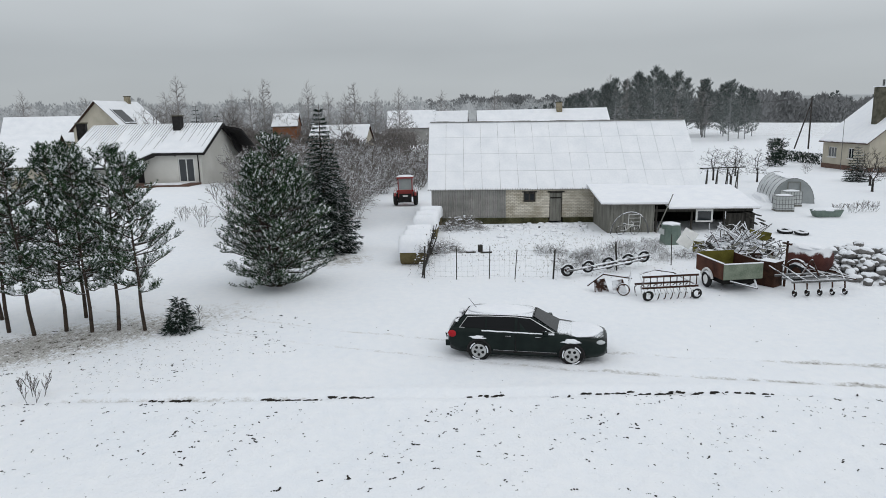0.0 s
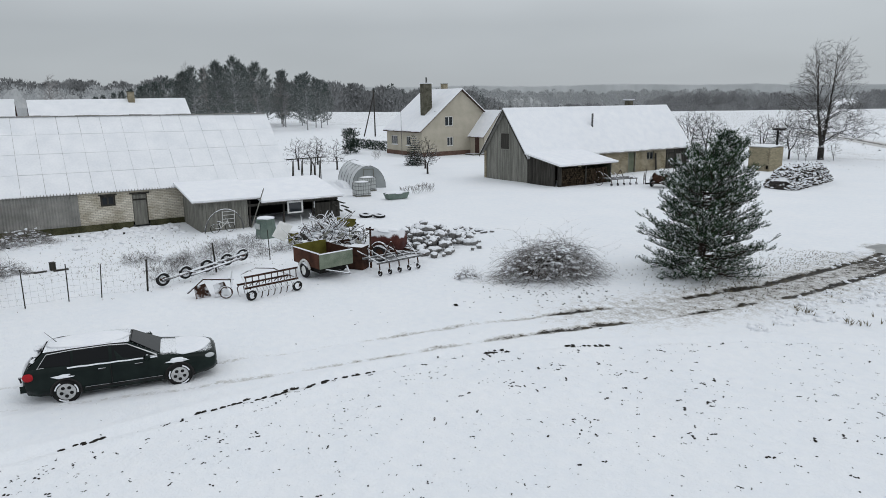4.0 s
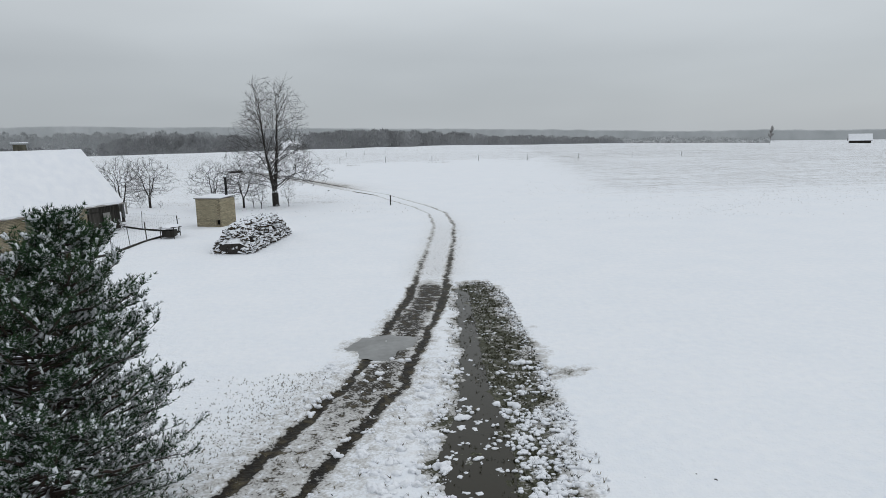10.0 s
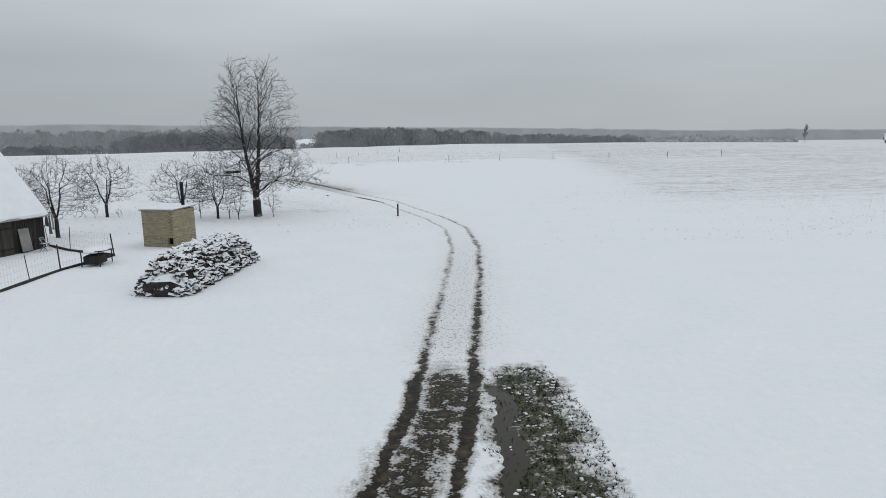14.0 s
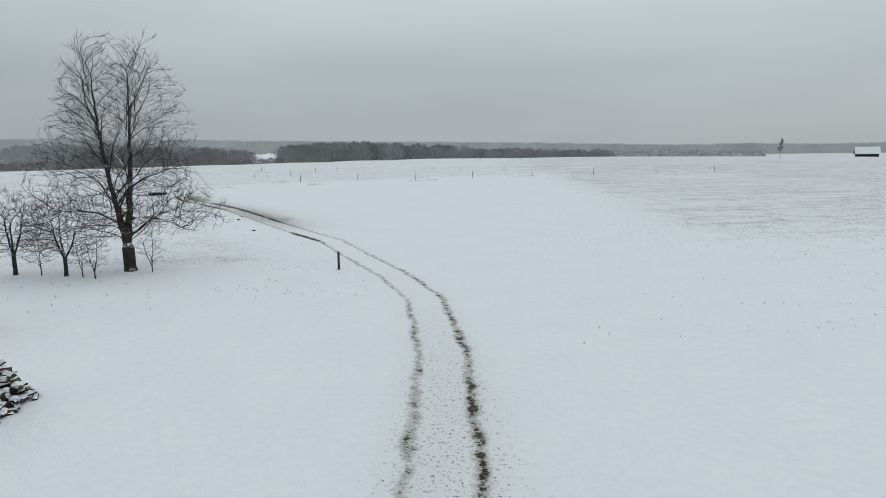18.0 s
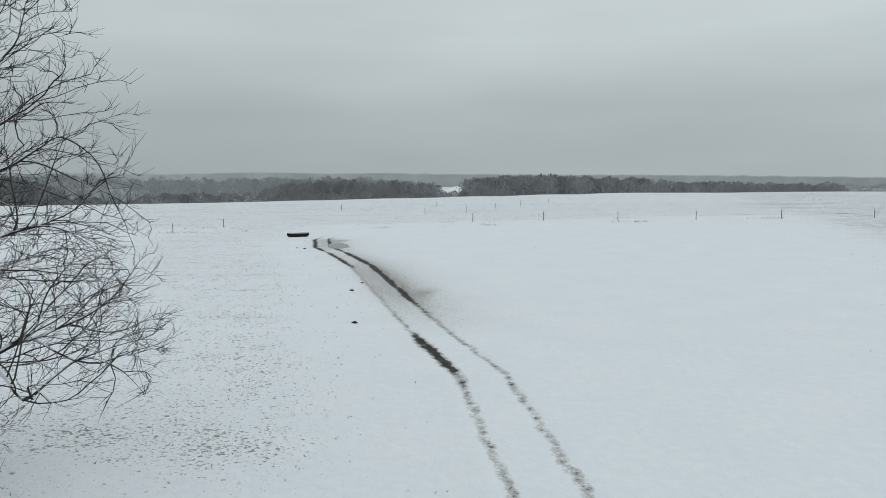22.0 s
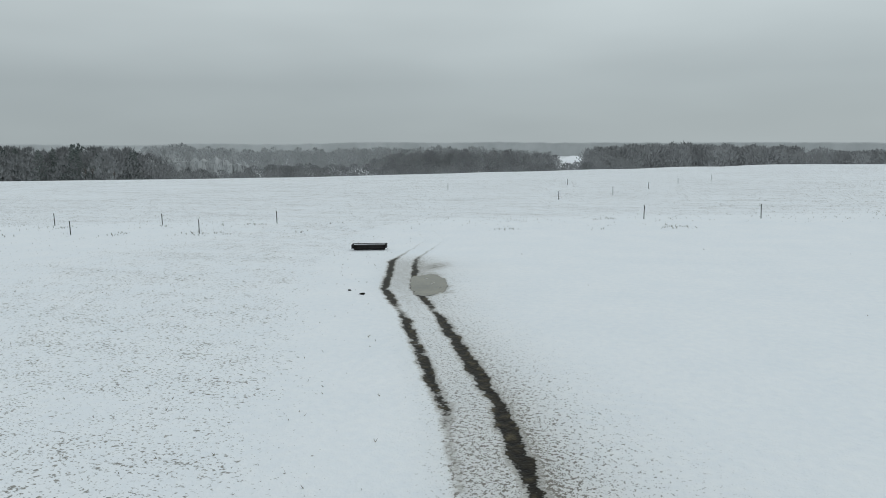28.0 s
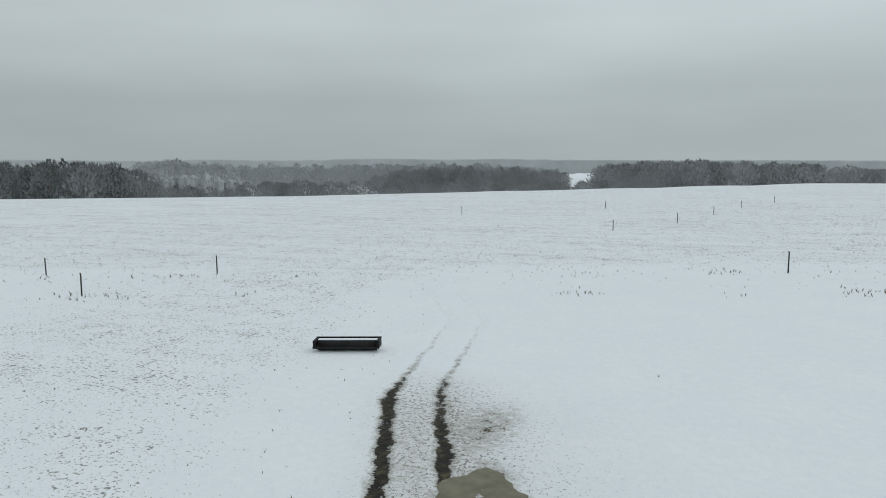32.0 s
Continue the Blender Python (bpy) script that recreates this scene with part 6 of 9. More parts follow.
def bungalow():
    h = simple_house(*BUNGALOW, 12.6, 9.0, 3.05, 5.45, m_white_plaster, "off-white bungalow with ribbed snowy roof and black trim", 0.4, ((8.9, 3.6, 0.75, 6.3),), trim=m_black_trim, wins=((10.3, 11.85, 0.2, 2.4, 1),), name="house", chim_mat=m_black_trim)
    k = 2.4 / 4.5
    zf = lambda y: 3.05 + k * y

    def sloped(pts, lift, deep):
        """A slab on the roof's slope over a plan outline."""
        n = len(pts)
        vs = [(a, b, zf(b) + lift) for a, b in pts] + [(a, b, zf(b) + lift + deep) for a, b in pts]
        return Geo().add(vs, [tuple(range(n - 1, -1, -1)), tuple(range(n, 2 * n))] + [(i, (i + 1) % n, n + (i + 1) % n, n + i) for i in range(n)])
    # the roof runs lower over the porch, with a slanting edge
    r = part("porch_roof", sloped([(-0.4, -2.4), (6.1, -2.4), (8.2, -0.42), (-0.4, -0.42)], -0.1, 0.1), m_black_trim, h)
    part("porch_snow", sloped([(-0.41, -2.42), (6.05, -2.42), (8.1, -0.38), (-0.41, -0.38)], 0.004, 0.16), m_roof_snow, r)
    part("porch_edge", sloped([(6.1, -2.45), (6.28, -2.42), (8.36, -0.46), (8.2, -0.42)], -0.2, 0.34), m_black_trim, h)
    part("eave_board", Geo().box(8.37, 13.02, -0.46, -0.41, zf(-0.4) - 0.14, zf(-0.4) + 0.05).box(-0.41, 6.1, -2.46, -2.42, zf(-2.4) - 0.14, zf(-2.4) + 0.03), m_black_trim, h)
    part("rake_board", sloped([(13.01, -0.42), (13.11, -0.42), (13.11, 4.5), (13.01, 4.5)], -0.14, 0.24), m_black_trim, h)
    k2 = lambda y: 5.45 - k * (y - 4.5)
    part("rake_board", Geo().add([(13.01, 4.5, k2(4.5) - 0.14), (13.11, 4.5, k2(4.5) - 0.14), (13.11, 9.4, k2(9.4) - 0.14), (13.01, 9.4, k2(9.4) - 0.14), (13.01, 4.5, k2(4.5) + 0.1), (13.11, 4.5, k2(4.5) + 0.1), (13.11, 9.4, k2(9.4) + 0.1), (13.01, 9.4, k2(9.4) + 0.1)], ((0, 1, 2, 3), (7, 6, 5, 4), (0, 4, 5, 1), (1, 5, 6, 2), (2, 6, 7, 3), (3, 7, 4, 0))), m_black_trim, h)
    part("canopy_roof", Geo().add([(12.8, 4.6, k2(4.6) - 0.02), (14.6, 5.2, k2(5.2) - 0.1), (14.6, 10.2, k2(10.2) - 0.1), (12.8, 10.2, k2(10.2) - 0.02), (12.8, 4.6, k2(4.6) - 0.2), (14.6, 5.2, k2(5.2) - 0.3), (14.6, 10.2, k2(10.2) - 0.3), (12.8, 10.2, k2(10.2) - 0.2)], ((3, 2, 1, 0), (4, 5, 6, 7), (0, 1, 5, 4), (1, 2, 6, 5), (2, 3, 7, 6), (3, 0, 4, 7))), m_black_trim, h, "deep black roof overhang")
    part("canopy_boarding", Geo().add([(13.3, 4.8, 5.2), (13.3, 10.0, 2.3), (13.3, 9.0, 1.6), (13.3, 6.6, 3.0), (13.2, 4.8, 5.2), (13.2, 10.0, 2.3), (13.2, 9.0, 1.6), (13.2, 6.6, 3.0)], ((3, 2, 1, 0), (4, 5, 6, 7), (0, 1, 5, 4), (1, 2, 6, 5), (2, 3, 7, 6), (3, 0, 4, 7))), m_black_trim, h)
    rnd = random.Random(21)
    for i in range(46):
        x = -0.3 + i * 0.285
        lo = rnd.uniform(1.0, 4.0) if rnd.random() < 0.8 else rnd.uniform(-0.3, 1.0)
        rib = part("roof_rib", Geo().add([(x - 0.012, lo, zf(lo) + 0.175), (x + 0.012, lo, zf(lo) + 0.175), (x + 0.025, 4.45, zf(4.45) + 0.195), (x - 0.03, 4.45, zf(4.45) + 0.195), (x - 0.02, lo, zf(lo) + 0.1), (x + 0.02, lo, zf(lo) + 0.1), (x + 0.03, 4.45, zf(4.45) + 0.1), (x - 0.03, 4.45, zf(4.45) + 0.1)], ((0, 1, 2, 3), (4, 7, 6, 5), (0, 4, 5, 1), (1, 5, 6, 2), (2, 6, 7, 3), (3, 7, 4, 0))), m_asbestos, h)
    part("downpipe", Geo().tube((12.3, -0.06, 0.1), (12.3, -0.06, 2.7), 0.05, 0.05, 7), m_black_trim, h)
    part("porch_door", Geo().box(6.3, 6.9, -0.05, -0.004, 0.2, 2.25), m_black_trim, h, "dark door under the porch roof")
    part("patio", Geo().box(4.6, 12.4, -2.6, -0.01, -0.1, 0.16), m_plinth, h, "brown raised patio")
    part("patio_snow", Geo().box(8.2, 11.5, -2.5, -0.4, 0.164, 0.21), m_snow, h)
    part("step", Geo().box(6.4, 9.4, -3.2, -2.604, -0.1, 0.06), m_plinth, h)
    for x in (0.4, 3.3, 6.0):
        part("porch_post", Geo().box(x - 0.07, x + 0.07, -2.3, -2.16, 0.0, zf(-2.3) - 0.11), m_black_trim, h)
    part("wall_lamp", Geo().tube((10.1, -0.12, 2.68), (10.1, -0.004, 2.68), 0.07, 0.09, 10), m_steel, h)
    return h


bungalow()
s = thing("chimney_stack", pose(*polar(103.4, 78.0), 1.4), "tall dark square chimney beside a low house", "chimney")
part("shaft", Geo().box(-0.42, 0.42, -0.42, 0.42, -0.2, 5.9), m_black_trim, s)
part("cap", Geo().box(-0.5, 0.5, -0.5, 0.5, 5.904, 6.05), m_concrete, s)
simple_house(polar(111.5, 74)[0], polar(111.5, 74)[1] - 4.6, 92, 12, 9, 2.0, 4.6, m_plaster, "low house with snowy roof behind pines", 0.4, trim=m_brown_trim)
two = simple_house(-107.3, -32.2, 152.5, 9, 9, 5.0, 9.0, m_plaster, "two-storey cream house with a big skylight in its snowy roof", 0.5, ((7, 4.4, 0.7, 9.9),), wins=((1.5, 2.8, 2.8, 4.2), (5, 6.3, 2.8, 4.2)))
sky = part("skylight", Geo().add([(1.0, 0.5, 5.75), (3.6, 0.5, 5.75), (3.6, 3.0, 7.97), (1.0, 3.0, 7.97), (1.0, 0.5, 5.4), (3.6, 0.5, 5.4), (3.6, 3.0, 7.6), (1.0, 3.0, 7.6)], ((0, 1, 2, 3), (7, 6, 5, 4), (0, 4, 5, 1), (1, 5, 6, 2), (2, 6, 7, 3), (3, 7, 4, 0))), m_steel, two)
part("pane", Geo().add([(1.2, 0.7, 5.95), (3.4, 0.7, 5.95), (3.4, 2.8, 7.82), (1.2, 2.8, 7.82)], ((0, 1, 2, 3),)), m_glass, sky)
simple_house(*polar(108.5, 122), 95, 16, 9, 3.2, 6.8, m_plaster, "long low house with snowy roof", 0.4)
simple_house(*polar(89.5, 118), 80, 4, 6, 6.2, 8.2, m_red_brick, "orange brick house seen over bushes", 0.2)
simple_house(*polar(86.8, 108), 66, 9, 7, 3.0, 6.2, m_plaster, "small house with snowy roof among bushes", 0.3)
simple_house(*polar(80.0, 175), 78, 12, 8, 4.5, 8.6, m_asbestos, "distant village house under snow", 0.4)
simple_house(*polar(76.0, 120), 70, 5, 8, 4.2, 8.2, m_dark_board, "dark gabled outbuilding under snow", 0.4)
simple_house(*polar(72.3, 96), 74, 18, 7, 5.3, 7.9, m_asbestos, "long outbuilding with thin snow on its roof", 0.4, ((11.5, 3.2, 0.8, 8.9),))
simple_house(279, 440, -29, 12, 8, 2.2, 5.8, m_dark_board, "lone dark farmhouse far across the field", 0.8, name="farmhouse")
simple_house(302, 435, -25, 14, 7, 2.0, 4.0, m_dark_board, "low farm building far across the field", 0.5, name="farm_building")
bare_tree("tree", 182, 355, "lone leafless tree far across the field", 171, 9.5, bark=m_birch_twig, fine=m_birch_twig, levels=3, limbs=22, spread_=0.45, thick=0.012, kids=(6, 7), upward=0.4, first=0.22, thin=0.03, wild=0.2)

# utility pole with its stay and wires
pole = thing("utility_pole", pose(-100.0, 84.1, lay(-100.0, 84.1)), "wooden utility pole with slanting stay", "pole")
part("pole", Geo().tube((0, 0, -0.3), (0, 0, 9.3), 0.15, 0.10, 8), m_bark, pole)
part("stay", Geo().tube((-2.4, -1.0, -0.3), (0, 0, 8.6), 0.13, 0.10, 8), m_bark, pole)
part("crossarm", Geo().box(-0.6, 0.6, -0.06, 0.06, 8.9, 9.02), m_bark, pole)
part("insulator", Geo().tube((-0.5, 0, 9.03), (-0.5, 0, 9.25), 0.06, 0.04, 6), m_white_paint, pole)
part("insulator", Geo().tube((0.5, 0, 9.03), (0.5, 0, 9.25), 0.06, 0.04, 6), m_white_paint, pole)
g = Geo()
px, py = -100.0, 84.1
g.rod([(px + (-56 - px) * t, py + (54 - py) * t, 9.1 - 3.4 * t - 3.2 * t * (1 - t)) for t in np.linspace(0, 1, 9)], 0.015, 4)
g.rod([(px - 40 * t, py - 28 * t, 9.1 - 3.0 * t * (1 - t)) for t in np.linspace(0, 1, 9)], 0.015, 4)
whole("power_line", g, m_black_rubber, "thin overhead wires from a wooden pole", "wire")


# ---- the estate car ----
def estate_car(m):
    c = thing("estate_car", m, "dark green estate car with snow on roof and bonnet", "car")
    # cross-sections: x, sill, half width at sill, waist, half width at waist, top, half width at top
    st = [(-2.36, 0.42, 0.66, 0.62, 0.74, 0.82, 0.72), (-2.28, 0.30, 0.76, 0.62, 0.83, 0.95, 0.79), (-2.0, 0.24, 0.82, 0.62, 0.89, 0.97, 0.84),
          (-1.38, 0.22, 0.85, 0.60, 0.905, 0.97, 0.86), (-0.4, 0.21, 0.85, 0.60, 0.905, 0.95, 0.865), (0.6, 0.21, 0.85, 0.60, 0.905, 0.93, 0.86),
          (1.0, 0.22, 0.85, 0.60, 0.905, 0.90, 0.84), (1.38, 0.22, 0.85, 0.58, 0.90, 0.86, 0.80), (1.8, 0.23, 0.82, 0.55, 0.885, 0.835, 0.76), (2.12, 0.26, 0.76, 0.53, 0.84, 0.785, 0.70), (2.28, 0.29, 0.68, 0.51, 0.77, 0.735, 0.64), (2.37, 0.34, 0.58, 0.50, 0.66, 0.67, 0.55)]
    vs, fs = [], []
    for x, zs, ws, zm, wm, zt, wt in st:
        row = [(x, -ws * 0.85, zs - 0.03), (x, -ws, zs), (x, -wm, (zs + zm) / 2 + 0.03), (x, -wm, zm), (x, -(wm + wt) / 2, (zm * 0.35 + zt * 0.65)), (x, -wt, zt), (x, -wt * 0.6, zt + 0.035), (x, 0, zt + 0.05)]
        vs += row + [(a, -b, d) for a, b, d in reversed(row[:-1])]
    k = 15
    for i in range(len(st) - 1):
        for j in range(k - 1):
            a = i * k + j
            fs.append((a, a + k, a + k + 1, a + 1))
        fs.append((i * k + k - 1, (i + 1) * k + k - 1, (i + 1) * k, i * k))
    fs.append(tuple(range(k)))
    fs.append(tuple(reversed(range((len(st) - 1) * k, len(st) * k))))
    part("body", Geo().add(vs, fs), m_car, c, "dark green painted body", True)
    # cabin: lower ring and roof ring
    lo = [(-2.26, 0.70), (-1.2, 0.80), (0.0, 0.82), (0.98, 0.76)]
    hi = [(-1.86, 0.55), (-1.1, 0.60), (-0.3, 0.61), (0.18, 0.55)]
    zl = (0.96, 0.95, 0.94, 0.91)
    zh = (1.36, 1.40, 1.405, 1.365)
    vs = []
    for (x, w), z, (X, W), Z in zip(lo, zl, hi, zh):
        vs += [(x, -w, z), (X, -W, Z), (X * 1.0, 0, Z + 0.035), (X, W, Z), (x, w, z)]
    fs = []
    for i in range(3):
        for j in range(4):
            a = i * 5 + j
            fs.append((a, a + 5, a + 6, a + 1))
    fs += [(0, 1, 2, 3, 4), (19, 18, 17, 16, 15)]
    part("cabin", Geo().add(vs, fs), m_car, c)

    def side(s, pts):
        """A pane on the cabin's flank; pts: (x, u), u from the belt (0) to the roof (1)."""
        out = []
        for x, u in pts:
            w0 = np.interp(x, [-2.26, -1.2, 0, 0.98], [0.70, 0.80, 0.82, 0.76])
            w1 = np.interp(x, [-1.86, -1.1, -0.3, 0.18], [0.55, 0.60, 0.61, 0.55])
            z0, z1 = np.interp(x, [-2.26, 0.98], [0.965, 0.91]), np.interp(x, [-1.86, -1.1, -0.3, 0.18], [1.36, 1.40, 1.405, 1.365])
            out.append((x, s * (w0 + (w1 - w0) * u + 0.012), z0 + (z1 - z0) * u))
        n = len(out)
        inner = [(x, y - s * 0.02, z) for x, y, z in out]
        f = [tuple(range(n)), tuple(range(2 * n - 1, n - 1, -1))] + [(i, n + i, n + (i + 1) % n, (i + 1) % n) for i in range(n)]
        if s > 0:
            f = [tuple(reversed(q)) for q in f]
        return Geo().add(out + inner, f)
    for s in (-1, 1):
        part("side_window", side(s, [(-1.98, 0.12), (-1.22, 0.1), (-1.22, 0.86), (-1.74, 0.8)]), m_car_glass, c, "tinted rear quarter window")
        part("side_window", side(s, [(-1.16, 0.1), (-0.32, 0.1), (-0.32, 0.88), (-1.16, 0.87)]), m_car_glass, c, "tinted rear door window")
        part("side_window", side(s, [(-0.24, 0.1), (0.72, 0.1), (0.52, 0.36), (0.12, 0.84), (-0.24, 0.88)]), m_car_glass, c, "tinted front door window")
        part("waist_trim", side(s, [(-2.02, 0.035), (0.85, 0.035), (0.85, 0.085), (-2.02, 0.085)]), m_chrome, c)
        part("belt_snow", Geo().rod([(-1.3 + 0.24 * q, s * (0.868 - 0.002 * q), 0.955 - 0.004 * q + 0.01 * (q % 2)) for q in range(10)], 0.022, 5), m_snow, c, "snow caught along the belt line")
        part("sill_trim", Geo().box(-0.95, 0.95, s * 0.875 - 0.03, s * 0.875 + 0.03, 0.30, 0.36), m_black_rubber, c)
        mir = part("door_mirror", Geo().lump((0.62, s * 0.98, 0.99), (0.08, 0.12, 0.08), 3, 5, 8, 0.1), m_car, c, "wing mirror", True)
        part("mirror_glass", Geo().box(0.53, 0.55, s * 0.98 - 0.08, s * 0.98 + 0.08, 0.94, 1.04), m_car_glass, mir)
        part("roof_rail", Geo().rod([(-1.80, s * 0.58, 1.35), (-1.6, s * 0.605, 1.375), (-0.3, s * 0.62, 1.39), (0.1, s * 0.58, 1.365)], 0.012, 5), m_black_trim, c)
        line = [(-2.0, 0.06), (-1.78, 0.84), (-1.2, 0.90), (-0.3, 0.91), (0.14, 0.87), (0.84, 0.06)]
        for (xa, ua), (xb, ub) in zip(line, line[1:]):
            part("window_trim", side(s, [(xa, ua), (xb, ub), (xb + 0.03 * (xb > 0.5), ub + 0.045), (xa, ua + 0.045)]), m_chrome, c)
        part("tail_lamp", Geo().lump((-2.2, s * 0.79, 0.80), (0.16, 0.09, 0.12), 4, 8, 12, 0.05), m_lamp_red, c, "red tail lamp")
        part("headlamp", Geo().lump((2.14, s * 0.66, 0.69), (0.19, 0.13, 0.075), 2, 8, 12, 0.05), m_lamp_clear, c, "clear headlamp")
        for x in (-0.35, 0.55):
            part("door_handle", Geo().box(x - 0.24, x - 0.06, s * 0.905 - 0.02, s * 0.905 + 0.015, 0.80, 0.83), m_black_rubber, c)
        part("door_gap", Geo().box(-0.29, -0.275, s * 0.91 - 0.02, s * 0.91 + 0.002, 0.32, 0.9), m_black_trim, c)
        for x in (-1.38, 1.38):
            w = part("wheel", Geo().ring((x, s * 0.85, 0.315), (0, 1, 0), 0.245, 0.078, 28, 10), m_tyre_and_shade, c, "tyre packed with snow", True)
            for q in range(3):
                a0 = q * 2.2 + x + s
                part("tyre_snow", Geo().rod([(x + 0.268 * math.cos(a0 + h * 0.22), s * 0.925, 0.315 + 0.268 * math.sin(a0 + h * 0.22)) for h in range(5)], 0.019, 5), m_snow, w)
            part("rim", Geo().tube((x, s * 0.85 - 0.05, 0.315), (x, s * 0.85 + 0.05, 0.315), 0.205, 0.205, 24), m_tyre_and_shade, w)
            part("wheel_face", Geo().tube((x, s * 0.86, 0.315), (x, s * 0.922, 0.315), 0.215, 0.205, 24), m_alloy, w, "silver alloy wheel")
            for a in range(5):
                th = 2 * math.pi * (a + 0.5) / 5 + 0.3
                px_, pz_ = x + 0.125 * math.cos(th), 0.315 + 0.125 * math.sin(th)
                # dark plug stands in for the shaded gap between spokes
                part("wheel_opening", Geo().tube((px_, s * 0.88, pz_), (px_, s * 0.926, pz_), 0.048, 0.048, 10), m_tyre_and_shade, w)
            part("hub", Geo().tube((x, s * 0.88, 0.315), (x, s * 0.935, 0.315), 0.06, 0.05, 12), m_alloy, w)
            for a in range(5):
                th = 2 * math.pi * a / 5 + 0.3
                p0 = Vector((x + 0.05 * math.cos(th), s * 0.922, 0.315 + 0.05 * math.sin(th)))
                p1 = Vector((x + 0.215 * math.cos(th), s * 0.916, 0.315 + 0.215 * math.sin(th)))
                part("spoke", Geo().tube(p0, p1, 0.018, 0.02, 6), m_alloy, w)
            part("rim_edge", Geo().ring((x, s * 0.912, 0.315), (0, 1, 0), 0.215, 0.018, 24, 6), m_alloy, w)
            arc = [(x + 0.355 * math.cos(t), s * 0.90, 0.315 + 0.355 * math.sin(t)) for t in np.linspace(-0.2, math.pi + 0.2, 14)]
            part("wheel_arch", Geo().rod(arc, 0.03, 6), m_black_trim, c)
            # black disc on the body stands in for shade inside the arch
            part("arch_shadow", Geo().tube((x, s * 0.70, 0.33), (x, s * 0.906, 0.33), 0.345, 0.345, 24), m_tyre_and_shade, c)
            part("arch_snow", Geo().lump((x - 0.04, s * 0.875, 0.735), (0.27, 0.05, 0.065), 5 + int(x), 5, 12, 0.6), m_snow, c, "snow stuck above the wheel")
    part("windscreen", Geo().add([(0.93, -0.66, 0.955), (0.24, -0.50, 1.375), (0.24, 0.50, 1.375), (0.93, 0.66, 0.955), (0.90, -0.64, 0.93), (0.2, -0.48, 1.36), (0.2, 0.48, 1.36), (0.90, 0.64, 0.93)],
                                 ((0, 3, 2, 1), (4, 5, 6, 7), (0, 1, 5, 4), (2, 3, 7, 6))), m_car_glass, c, "windscreen cleared of snow")
    part("rear_window", Geo().add([(-2.24, -0.58, 1.0), (-1.92, -0.48, 1.34), (-1.92, 0.48, 1.34), (-2.24, 0.58, 1.0), (-2.2, -0.56, 0.99), (-1.88, -0.46, 1.33), (-1.88, 0.46, 1.33), (-2.2, 0.56, 0.99)],
                                  ((1, 2, 3, 0), (7, 6, 5, 4), (0, 4, 5, 1), (2, 6, 7, 3))), m_car_glass, c, "half-cleared rear window")
    for i, y in enumerate((-0.4, -0.12, 0.2, 0.42)):
        part("window_snow", Geo().lump((-2.10 - 0.02 * (i % 2), y, 1.12 + 0.07 * (i % 3)), (0.10, 0.16, 0.06), i, 4, 7, 0.6), m_snow, c)
    part("roof_snow", Geo().lump((-0.84, 0, 1.40), (1.04, 0.575, 0.075), 8, 10, 22, 0.1), m_snow, c, "thick cap of snow on the roof", True)
    part("bonnet_snow", Geo().lump((1.52, 0.0, 0.855), (0.74, 0.78, 0.06), 9, 8, 20, 0.1), m_snow, c, "snow on the bonnet", True)
    part("tailgate_snow", Geo().lump((-2.35, 0, 0.80), (0.07, 0.68, 0.19), 10, 8, 16, 0.3), m_snow, c, "snow on the tailgate", True)
    part("grille", Geo().box(2.30, 2.385, -0.42, 0.42, 0.47, 0.64), m_black_trim, c)
    part("bumper", Geo().box(2.2, 2.385, -0.56, 0.56, 0.32, 0.44), m_car, c)
    part("rear_bumper", Geo().box(-2.44, -2.28, -0.76, 0.76, 0.38, 0.58), m_car, c)
    part("number_plate", Geo().box(-2.452, -2.442, -0.26, 0.26, 0.60, 0.71), m_white_paint, c, "snow-covered plate")
    part("tow_hitch", Geo().rod([(-2.3, 0, 0.35), (-2.55, 0, 0.36), (-2.58, 0, 0.5)], 0.025, 6).lump((-2.58, 0, 0.53), 0.04, 1, 5, 8, 0), m_black_rubber, c)
    part("aerial", Geo().tube((-1.6, 0, 1.44), (-1.85, 0, 1.75), 0.01, 0.005, 5), m_black_trim, c)
    return c


HEAD = math.degrees(math.atan2(0.891, 0.459))
cx, cy = -14.65 + 1.32 * 0.459 - 0.8 * 0.891, -6.15 + 1.32 * 0.891 + 0.8 * 0.459
estate_car(pose(cx, cy, -0.03, 0, 0, HEAD)).scale = (0.96, 0.96, 0.93)


